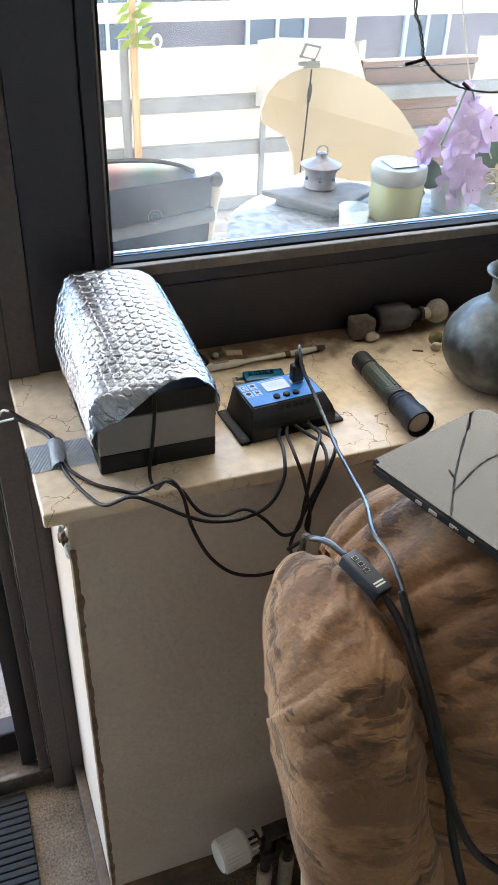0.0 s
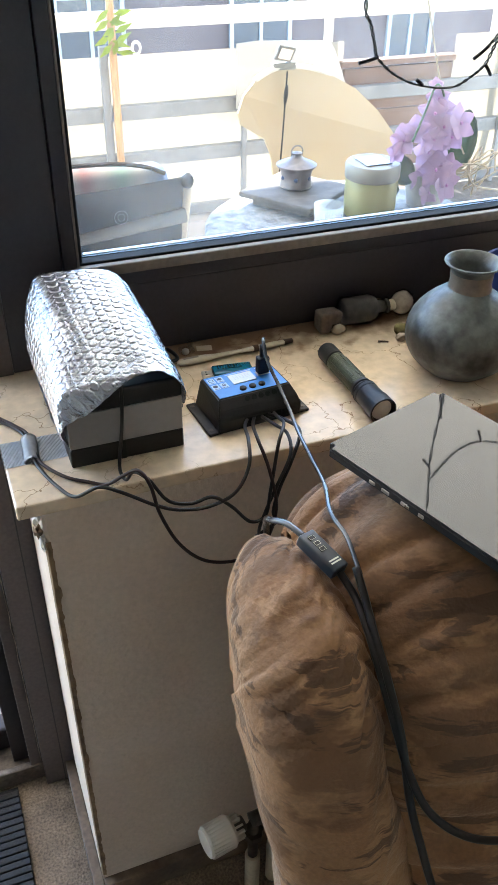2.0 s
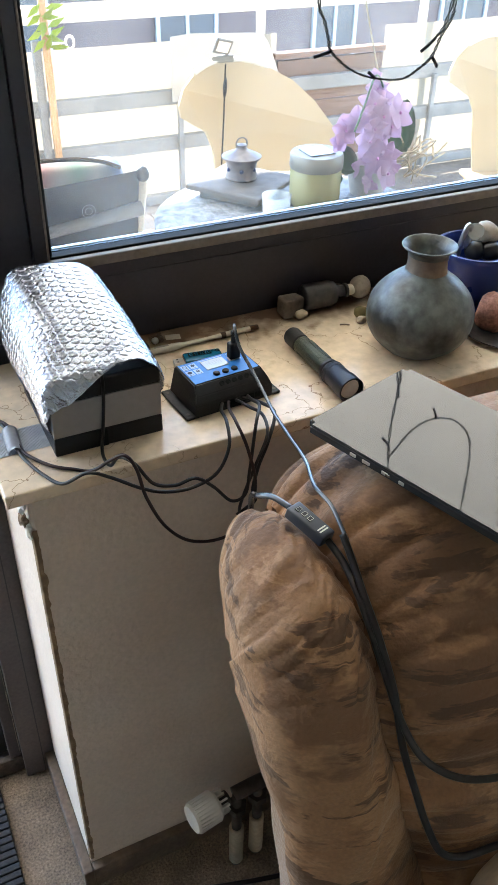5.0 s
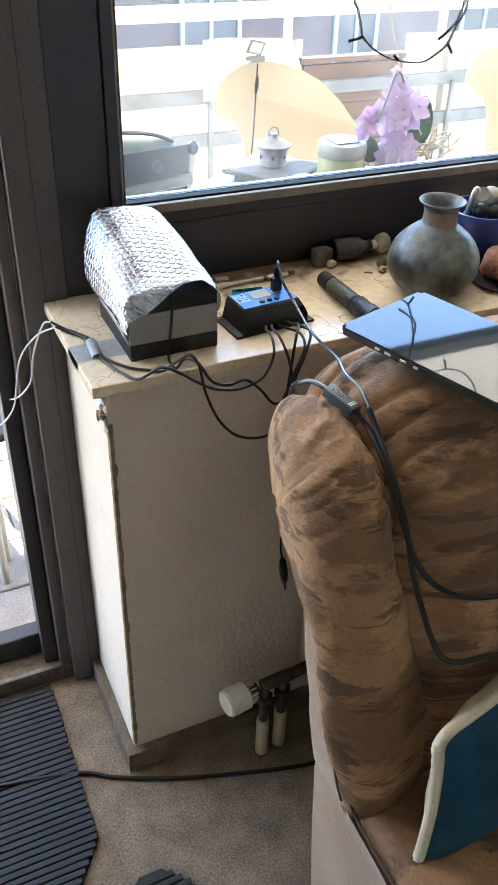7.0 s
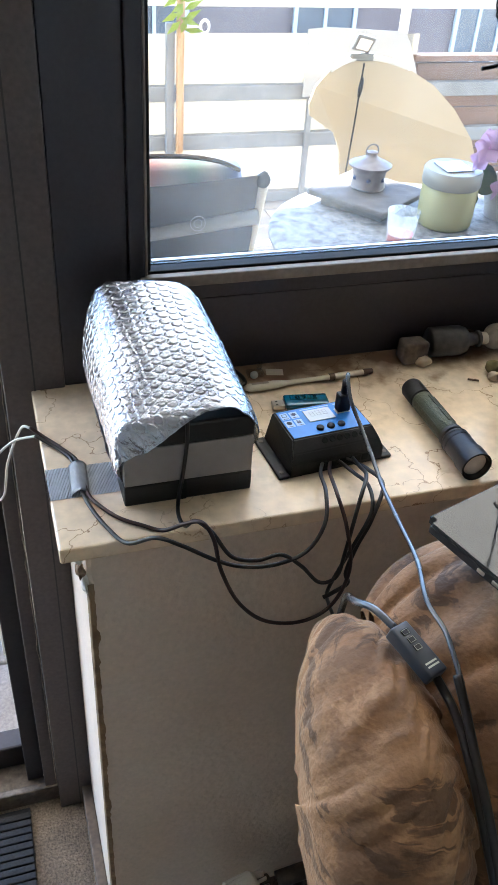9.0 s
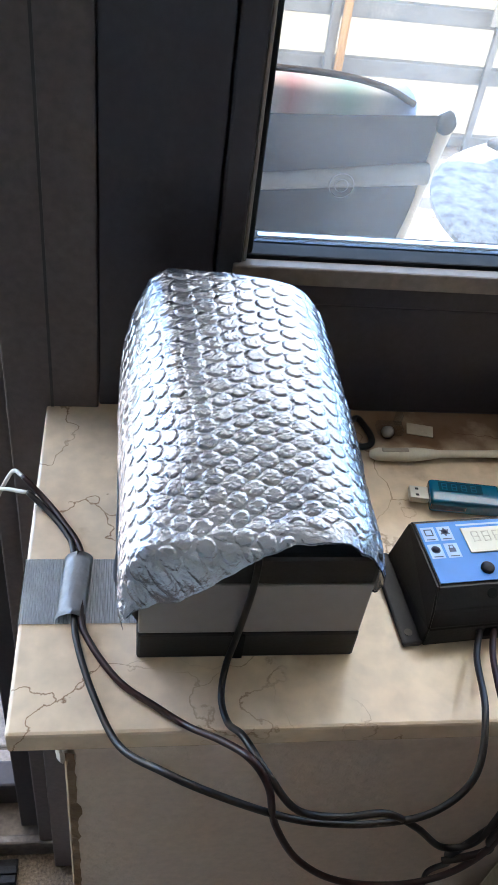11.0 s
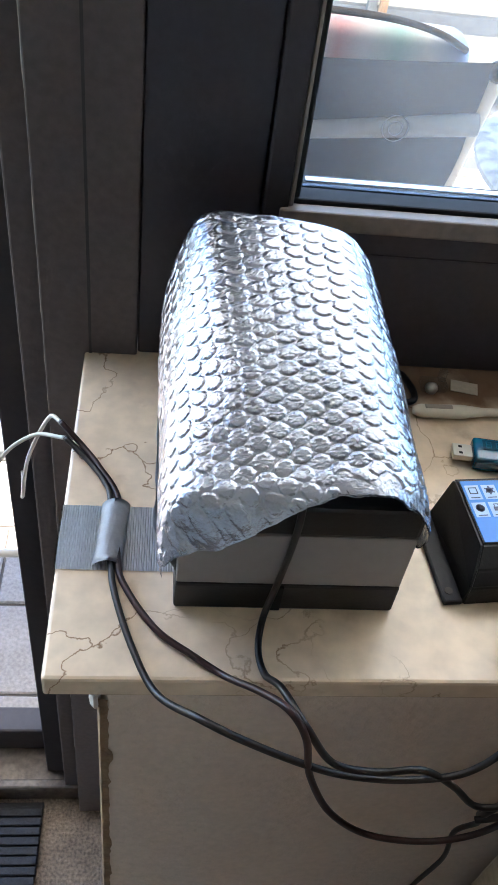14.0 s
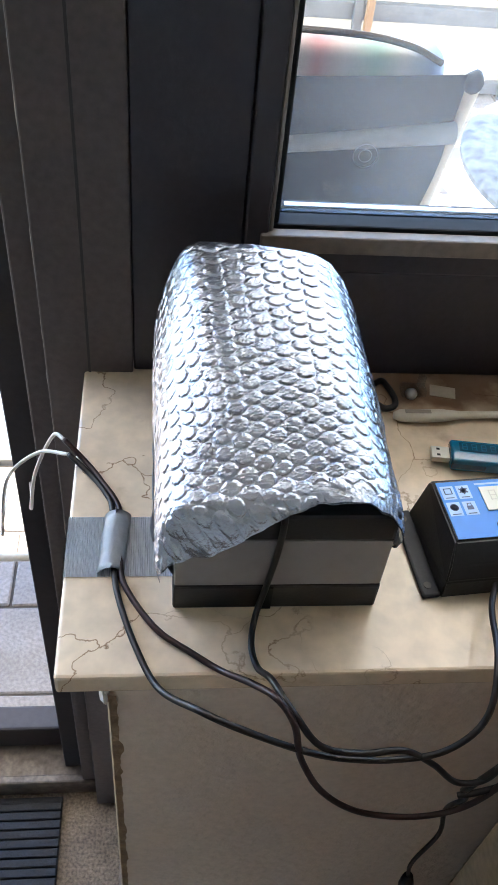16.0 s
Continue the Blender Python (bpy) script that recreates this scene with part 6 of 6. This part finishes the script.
# ---------- sofa ----------
sofa = thing("sofa", "tan and brown patterned velour sofa with high padded back", "sofa", (0.6, -0.6, 0))
BOL = [(-0.478, 0.44), (-0.468, 0.50), (-0.452, 0.58), (-0.430, 0.68), (-0.406, 0.775), (-0.374, 0.862), (-0.328, 0.916), (-0.278, 0.936), (-0.222, 0.939), (-0.172, 0.922), (-0.142, 0.886), (-0.132, 0.855)]
CUS = [(-0.455, 0.44), (-0.452, 0.52), (-0.450, 0.62), (-0.446, 0.70), (-0.424, 0.755), (-0.420, 0.79), (-0.404, 0.845), (-0.362, 0.905), (-0.300, 0.944), (-0.225, 0.962), (-0.150, 0.958), (-0.105, 0.925), (-0.088, 0.87), (-0.090, 0.81)]


def padded(prof, x0, x1, bulge, wr, seed, nu=48, nv=150, power=2.6, side=0.0):
    """A padded roll: a profile in y and z, swept over a width with full, rounded, creased sides."""
    line = spline([(0, y, z) for y, z in prof], 16)
    d = [0]
    for a, b in zip(line, line[1:]):
        d.append(d[-1] + (b - a).length)

    def at(v):
        want = v * d[-1]
        for i in range(len(d) - 1):
            if d[i + 1] >= want:
                k = (want - d[i]) / max(1e-9, d[i + 1] - d[i])
                p = line[i].lerp(line[i + 1], k)
                t = (line[min(i + 2, len(line) - 1)] - line[max(i - 1, 0)]).normalized()
                return p, Vector((0, -t.z, t.y)), want
        return line[-1], Vector((0, 0, -1)), d[-1]

    bm = B()
    cache = [at(j / nv) for j in range(nv + 1)]

    def f(u, v):
        p, n, s = cache[round(v * nv)]
        e = abs(2 * u - 1)
        h = bulge * (1 - e ** power) - bulge
        edge = max(0.0, e - 0.55) / 0.45
        crease = noise.noise(Vector((u * 2.2 + seed, s * 26 + 1.2 * math.sin(u * 4), seed * 2))) + 0.6 * noise.noise(Vector((u * 3 + seed, s * 62, 4)))
        fold = abs(noise.noise(Vector((u * 1.6 + seed, s * 21 + 0.9 * math.sin(u * 5 + seed), seed * 3))))
        h += wr * 0.7 * crease * (0.35 + 0.9 * edge) - wr * 1.5 * max(0.0, 0.22 - fold) / 0.22 * (0.15 + edge)
        h += wr * 1.4 * noise.noise(Vector((u * 3.5, s * 7, seed + 5)))
        x = x0 + (x1 - x0) * u + 0.004 * noise.noise(Vector((s * 9, u, seed))) + side * (1 - u) * max(0.0, min(1.0, (0.80 - p.z) / 0.22))
        q = p + n * h
        return (x, q.y, q.z)

    grid_mesh(bm, nu, nv, f)
    bmesh.ops.recalc_face_normals(bm, faces=bm.faces)
    return bm


def bolster():
    """The end roll of the back: full and rounded, curling over its outer side."""
    line = spline([(0, y, z) for y, z in BOL], 16)
    n, m = 56, len(line) - 1
    left = [(-0.60, 0.19), (-0.478, 0.186), (-0.468, 0.174), (-0.452, 0.160), (-0.43, 0.153), (-0.406, 0.149), (-0.37, 0.145), (-0.34, 0.147), (-0.30, 0.150), (-0.24, 0.156), (-0.18, 0.165), (-0.13, 0.190), (0.0, 0.205)]
    bm = B()

    def f(u, v):
        i = round(v * m)
        p = line[i]
        t = (line[min(i + 1, m)] - line[max(i - 1, 0)]).normalized()
        nor = Vector((0, -t.z, t.y))
        s = i * 0.0062
        xc = 0.216
        x1 = 0.258 + 0.042 * max(0.0, min(1.0, (0.80 - p.z) / 0.22))
        e = 1 - 2 * u
        if e > 0:
            k = max(0.0, min(1.0, (p.z - 0.72) / 0.12))
            th = radians(90 + 38 * k) * e
            x = xc - (xc - pl(left, p.y)) * math.sin(min(th, radians(95)))
            h = -(0.044 + 0.018 * k) * (1 - math.cos(th))
        else:
            x = xc + (x1 - xc) * -e
            h = -0.030 * (-e) ** 2.2
        crease = noise.noise(Vector((u * 2.4 + 1, s * 24 + 1.5 * math.sin(u * 5), 2))) + 0.6 * noise.noise(Vector((u * 3, s * 60, 4)))
        fold = abs(noise.noise(Vector((u * 1.5 + 3, s * 20 + 0.9 * math.sin(u * 6), 5))))
        h += -0.007 * max(0.0, 0.2 - fold) / 0.2 * (0.25 + 0.75 * abs(e)) * (0.4 + 0.6 * max(0.0, min(1.0, (p.z - 0.62) / 0.14))) * (1 - 0.8 * max(0.0, e - 0.5) / 0.5)
        h += 0.0030 * crease * (0.5 + 0.7 * abs(e)) * (1 - 0.7 * max(0.0, e - 0.5) / 0.5) + 0.004 * noise.noise(Vector((u * 3, s * 6, 7)))
        x += 0.003 * noise.noise(Vector((s * 16, u * 3, 1)))
        q = p + nor * h
        return (x, q.y, q.z)

    grid_mesh(bm, n, m, f)
    bmesh.ops.recalc_face_normals(bm, faces=bm.faces)
    return bm


part("back_bolster", bolster(), M_SOFA, sofa, smooth=True)
part("back_cushion", padded(CUS, 0.243, 0.86, 0.052, 0.0062, 4.0, nu=130, power=7.0, side=0.042), M_SOFA, sofa, smooth=True)
part("back_cushion", padded(CUS, 0.86, 1.48, 0.052, 0.0062, 9.0, nu=60, nv=90, power=7.0), M_SOFA, sofa, smooth=True)
# side: a plain skin from the seam of the roll back to the rear and down to the floor
SIDE_X = [(0.0, 0.184), (0.30, 0.184), (0.44, 0.184), (0.50, 0.173), (0.56, 0.166), (0.66, 0.164), (0.75, 0.168), (0.80, 0.180), (0.84, 0.194), (0.90, 0.232)]
SIDE_FRONT = [(0.44, -0.440), (0.50, -0.428), (0.58, -0.412), (0.68, -0.388), (0.775, -0.350), (0.86, -0.30)]
SIDE_REAR = [(0.0, -0.385), (0.19, -0.362), (0.40, -0.340), (0.50, -0.345), (0.60, -0.345), (0.69, -0.315), (0.76, -0.300), (0.86, -0.245)]


def side_skin(u, z, y0):
    y = y0 + (pl(SIDE_REAR, z) - y0) * u
    return (pl(SIDE_X, z) + 0.0025 * noise.noise(Vector((y * 9, z * 7, 3))) + 0.012 * max(0.0, u - 0.8) ** 2 / 0.04, y, z)


bm = B()
grid_mesh(bm, 12, 40, lambda u, v: side_skin(u, 0.455 + 0.43 * v, pl(SIDE_FRONT, 0.455 + 0.43 * v)))
grid_mesh(bm, 40, 24, lambda u, v: side_skin(u, 0.03 + 0.425 * v, -1.06))
grid_mesh(bm, 12, 40, lambda u, v: Vector(side_skin(u, 0.455 + 0.43 * v, pl(SIDE_FRONT, 0.455 + 0.43 * v))) + Vector((0.018, 0, 0)))
bmesh.ops.remove_doubles(bm, verts=bm.verts, dist=0.0005)
bmesh.ops.recalc_face_normals(bm, faces=bm.faces)
part("side_panel", bm, M_SOFAS, sofa, "plain grey-brown velour side", smooth=True, angle=60)
part("side_frame", box(B(), 0.206, 0.262, -1.05, -0.43, 0.03, 0.42, 0.01), M_SOFAS, sofa)
# Piping along the side seam; its dark tone also paints the seam's shade line.
part("side_piping_shade_line", tube(B(), [(pl(SIDE_X, z) + 0.0005, pl(SIDE_FRONT, z) - 0.001, z) for z in (0.47, 0.50, 0.54, 0.58, 0.63, 0.68, 0.73, 0.775, 0.81)], 0.0022, 8, 5), M_SEAM, sofa, smooth=True)
bm = B()
box(bm, 0.186, 1.48, -1.07, -0.435, 0.30, 0.478, 0.035, 5)
bmesh.ops.subdivide_edges(bm, edges=[e for e in bm.edges if e.calc_length() > 0.2], cuts=30, use_grid_fill=True)
for v in bm.verts:
    if v.co.z > 0.40:
        v.co.z += 0.006 * noise.noise(v.co * 7) + 0.003 * noise.noise(v.co * 22)
part("seat_cushion", bm, M_SOFA, sofa, smooth=True)
part("base", box(B(), 0.263, 1.48, -1.05, -0.33, 0.02, 0.299, 0.01), M_SOFAS, sofa)
part("back_frame", box(B(), 0.345, 1.48, -0.33, -0.16, 0.02, 0.82, 0.03), M_SOFAS, sofa)
part("seat_piping", tube(B(), [(0.184, -0.447, 0.478), (0.186, -0.50, 0.462), (0.186, -0.85, 0.455), (0.188, -1.05, 0.450)], 0.0022, 8, 6), M_SEAM, sofa, smooth=True)
for x, y in ((0.22, -1.02), (0.22, -0.36), (1.44, -1.02), (1.44, -0.36)):
    part("foot", lathe(B(), [(0.02, 0.0), (0.022, 0.02)], (x, y, 0), 16), M_BLACK, sofa)

# pillow
pillow = thing("teal_pillow", "teal satin pillow with a cream back leaning on the sofa seat", "pillow", (0.42, -0.56, 0.47))
pa = Vector((0.95, 0.26, -0.06)).normalized()
pn = pa.cross(Vector((0.03, 0.10, 1.0))).normalized()
pb = pn.cross(pa)
PM = Matrix.Translation(Vector((0.228, -0.535, 0.585)) + pa * 0.165) @ Matrix((pa, pb, pn)).transposed().to_4x4()


def pillow_half(sign, n=30, lift=0.0):
    bm = B()

    def f(u, v):
        x, y = 2 * u - 1, 2 * v - 1
        t = max(0, (1 - abs(x) ** 2.2)) ** 0.5 * max(0, (1 - abs(y) ** 2.2)) ** 0.5
        pin = 1 - 0.07 * (1 - x * x) * abs(y) - 0.07 * (1 - y * y) * abs(x)
        z = sign * (0.055 * t + lift) + 0.004 * noise.noise(Vector((x * 3, y * 3, sign))) * t
        return PM @ Vector((x * 0.17 * pin, y * 0.115 * pin, z))
    grid_mesh(bm, n, n, f)
    bmesh.ops.recalc_face_normals(bm, faces=bm.faces)
    return bm


part("front_cover", pillow_half(1), M_PILLOW, pillow, smooth=True)
part("back_cover", pillow_half(-1, lift=0.0), M_CREAM, pillow, "cream back of the pillow", smooth=True)
edge = []
for k in range(61):
    a = 2 * math.pi * k / 60
    c, s = math.cos(a), math.sin(a)
    m = max(abs(c), abs(s))
    x, y = c / m, s / m
    pin = 1 - 0.07 * (1 - x * x) * abs(y) - 0.07 * (1 - y * y) * abs(x)
    edge.append(PM @ Vector((x * 0.171 * pin, y * 0.116 * pin, -0.004)))
part("piping", tube(B(), edge, 0.0075, 8, 3), M_CREAM, pillow, "cream piping", smooth=True)

# dimmer and its leads
dim = thing("inline_switch", "small black inline dimmer with three keys on the sofa", "switch", (0.243, -0.232, 0.94))
DM = Matrix.Translation((0.2435, -0.2335, 0.9435)) @ Matrix.Rotation(radians(20), 4, "Z") @ Matrix.Rotation(radians(12), 4, "X") @ Matrix.Rotation(radians(6), 4, "Y") @ Matrix.Scale(0.74, 4)


def D(bm):
    bmesh.ops.transform(bm, matrix=DM, verts=bm.verts)
    return bm


part("case", D(box(B(), -0.0125, 0.0125, -0.031, 0.031, -0.008, 0.008, 0.0025, 3)), mat("dark_grey_switch_case", (0.03, 0.036, 0.045), (0.024, 0.03, 0.038), rough=0.4), dim, smooth=True, angle=50)
for k in range(3):
    part("key", D(box(B(), -0.005, 0.004, -0.002 + k * 0.0095, 0.0045 + k * 0.0095, 0.0081, 0.0088, 0.0008)), M_BLACK, dim)
bm = B()
for k in range(3):
    y = 0.0012 + k * 0.0095
    for a, b, c, d in ((-0.0045, 0.0035, y - 0.0028, y - 0.0024), (-0.0045, 0.0035, y + 0.0024, y + 0.0028), (-0.0045, -0.0041, y - 0.0024, y + 0.0024), (0.0031, 0.0035, y - 0.0024, y + 0.0024)):
        box(bm, a, b, c, d, 0.0089, 0.00905)
for k in range(2):
    box(bm, -0.008, 0.008, -0.0185 - k * 0.004, -0.0165 - k * 0.004, 0.0081, 0.0083)
part("print", D(bm), M_LCD, dim, "pale printed marks")
part("lead", tube(B(), [DM @ Vector((0, 0.031, 0)), (0.228, -0.190, 0.9475), (0.222, -0.172, 0.938), (0.226, -0.150, 0.920), (0.236, -0.128, 0.88), (0.245, -0.105, 0.80)], 0.0032, 8, 8), M_CABLE_G, dim, smooth=True)
part("lead", tube(B(), [DM @ Vector((0, -0.031, -0.001)), (0.2555, -0.277, 0.928), (0.2535, -0.305, 0.918), (0.2515, -0.332, 0.902), (0.2525, -0.362, 0.870), (0.2565, -0.392, 0.832), (0.265, -0.418, 0.812), (0.290, -0.440, 0.800), (0.330, -0.452, 0.795), (0.38, -0.456, 0.795), (0.46, -0.458, 0.800), (0.56, -0.458, 0.803)], 0.0035, 8, 10), M_CABLE, dim, smooth=True)
lead2 = thing("cable", "black cable in the fold between the sofa cushions", "cable", (0.26, -0.3, 0.92), group="battery cables")
part("sheath", tube(B(), [(0.262, -0.262, 0.947), (0.2605, -0.285, 0.932), (0.2565, -0.312, 0.918), (0.2545, -0.342, 0.898), (0.2555, -0.372, 0.860), (0.2540, -0.400, 0.812), (0.2560, -0.424, 0.778), (0.2580, -0.446, 0.752), (0.264, -0.462, 0.735), (0.285, -0.470, 0.726), (0.320, -0.474, 0.724), (0.350, -0.477, 0.714), (0.366, -0.481, 0.684), (0.376, -0.485, 0.64)], 0.0035, 8, 10), M_CABLE, lead2, smooth=True)

# ---------- radiator ----------
rad = thing("radiator", "old cream panel radiator with top grille below the window", "radiator", (0.75, -0.03, 0.15))
part("front_panel", box(B(), 0.372, 1.25, -0.078, -0.068, 0.17, 0.735, 0.004), M_RAD, rad)
part("back_panel", box(B(), 0.372, 1.25, 0.004, 0.014, 0.17, 0.735, 0.004), M_RAD, rad)
part("side_cap", box(B(), 0.362, 0.3715, -0.080, 0.016, 0.17, 0.738, 0.003), M_RAD, rad)
part("grille_edge", box(B(), 0.372, 1.25, -0.0675, -0.055, 0.733, 0.742, 0.002), M_RAD, rad)
part("grille_edge", box(B(), 0.372, 1.25, -0.008, 0.0035, 0.733, 0.742, 0.002), M_RAD, rad)
for k in range(36):
    x = 0.40 + k * 0.0235
    part("grille_bar", box(B(), x, x + 0.011, -0.0548, -0.0082, 0.733, 0.741), M_RAD, rad)
for x in (0.5, 1.1):
    part("bracket", box(B(), x, x + 0.03, 0.0145, FACE, 0.30, 0.34), M_RAD, rad)
part("inlet", tube(B(), [(0.372, -0.03, 0.205), (0.318, -0.036, 0.203)], 0.011, 12, 3), M_BRASS, rad, smooth=True)

valve = thing("radiator_valve", "white thermostatic valve on tarnished pipe fittings", "valve", (0.24, -0.04, 0.0))
VM = Matrix.Translation((0.241, -0.038, 0.199)) @ Vector((-1, -0.18, 0.02)).to_track_quat("Z", "Y").to_matrix().to_4x4()
head_ = part("head", lathe(B(), [(0.0, 0.064), (0.0225, 0.064), (0.0245, 0.060), (0.0265, 0.022), (0.0225, 0.017), (0, 0.017)], (0, 0, 0), 44, turn=VM), M_VALVE, valve, smooth=True, angle=40)
for k in range(26):
    a = 2 * math.pi * k / 26
    part("rib", box(B(), 0.0235, 0.0262, -0.0010, 0.0010, 0.024, 0.060, turn=VM @ Matrix.Rotation(a, 4, "Z")), M_VALVE, head_)
for k in range(12):
    a = 2 * math.pi * k / 12
    part("vent_rib", box(B(), 0.014, 0.021, -0.0016, 0.0016, 0.003, 0.0168, turn=VM @ Matrix.Rotation(a, 4, "Z")), M_VALVE, head_)
part("collar", lathe(B(), [(0.0125, -0.004), (0.0125, 0.016)], (0, 0, 0), 24, turn=VM), M_BRASS, valve)
part("body", tube(B(), [(0.256, -0.038, 0.200), (0.290, -0.037, 0.203), (0.317, -0.036, 0.203)], 0.0125, 14, 4), M_BRASS, valve, smooth=True)
part("nut", lathe(B(), [(0.017, 0.0), (0.017, 0.014)], (0.2595, -0.044, 0.165), 6), M_BRASS, valve)
part("nut", lathe(B(), [(0.017, 0.0), (0.017, 0.014)], (0.299, -0.040, 0.165), 6), M_BRASS, valve)
for x, y in ((0.2595, -0.044), (0.299, -0.040)):
    part("pipe", tube(B(), [(x, y, 0.0), (x, y, 0.20)], 0.0085, 14, 3), M_BRASS, valve, smooth=True)
    part("sleeve", lathe(B(), [(0.0125, 0.0), (0.0125, 0.098), (0.0105, 0.10), (0.0, 0.10)], (x, y, 0.012), 20), M_RAD, valve, "chipped cream pipe sleeve", smooth=True, angle=40)

# ---------- mats ----------
def ribbed_mat(label, outline_fn, y0, y1, pitch, z, name="doormat"):
    mt = thing(name, label, "doormat", (outline_fn(y1)[1] - 0.2, (y0 + y1) / 2, 0))
    bm = B()
    n = int((y1 - y0) / pitch)
    for k in range(n):
        y = y0 + k * pitch
        a, b = outline_fn(y + pitch / 2)
        box(bm, a, b, y + 0.0012, y + pitch - 0.0012, 0.0042, z, 0.0012, 1)
    ribs = part("ribs", bm, M_MAT, mt)
    bm = B()
    pts = []
    for k in range(25):
        y = y0 + (y1 - y0) * k / 24
        pts.append((outline_fn(y)[1], y))
    for k in range(24, -1, -1):
        y = y0 + (y1 - y0) * k / 24
        pts.append((outline_fn(y)[0], y))
    slab(bm, pts, 0.0, 0.004)
    part("backing", bm, M_MAT, mt)


def out_a(y):
    cut = max(0.0, (-0.085 - y))
    return -0.80, -0.083 - 0.0035 * (0.29 - y) - 0.9 * max(0, cut) ** 1.1


def out_b(y):
    d = max(0.0, y + 0.235)
    return -0.085 + 2.2 * d ** 1.3, 0.045 - 1.2 * d ** 1.1


ribbed_mat("black ribbed rubber doormat at the balcony door", out_a, -0.20, 0.282, 0.0135, 0.011)
ribbed_mat("black ribbed rubber mat on the carpet", out_b, -0.60, -0.185, 0.0135, 0.011)

# ---------- pavers, last ----------
PW, PD = 0.372, 0.186
bm = B()
box(bm, -PW / 2 + 0.003, PW / 2 - 0.003, -PD / 2 + 0.003, PD / 2 - 0.003, -0.03, 0.0, 0.003, 1)
pm = bpy.data.meshes.new("paver")
bm.to_mesh(pm)
bm.free()
pm.materials.append(M_PAVE)
prnd = random.Random(5)
for j in range(16):
    y = 0.505 - PD / 2 + j * PD
    for i in range(12):
        x = -1.9 + i * PW + (PW / 2 if j % 2 else 0)
        ob = new("paver", pm)
        ob.parent = terrace
        ob.matrix_parent_inverse = terrace.matrix_world.inverted()
        ob.matrix_basis = pose(x, y, TZ + prnd.uniform(-0.0015, 0.0012), prnd.uniform(-0.2, 0.2), prnd.uniform(-0.2, 0.2), prnd.uniform(-0.3, 0.3))

# ---------- where the groups of things stand ----------
for group, way in (
        ((sofa, tablet, dim, lead2), (-0.006, 0.003, 0.004)),
        ((pillow,), (-0.002, 0.003, -0.012)),
        ((table, tray, pot, jar, glass, orchid, twine, chair_a, lamp, near, cushion, fence, stake, hook, sprig, board), (0.018, 0.0, -0.004)),
        ((battery,), (-0.002, -0.004, 0.0)),
        ((ctl, plug), (-0.004, -0.002, 0.0)),
        ((tape,), (0.0, -0.0065, 0.0)),
        ((tester,), (-0.001, -0.013, 0.0)),
        ((brush,), (0.0, -0.0130, 0.0)),
        ((carab,), (0.005, -0.006, 0.0)),
        ((torch,), (0.004, 0.001, 0.0)),
        ((vase,), (0.004, 0.0, 0.0)),
        ((pebble,), (0.006, 0.008, 0.0)),
        ((bott,), (0.005, 0.006, 0.0)),
        ((olive, shell), (0.016, 0.0, 0.0))):
    for ob in group:
        ob.location += Vector(way)
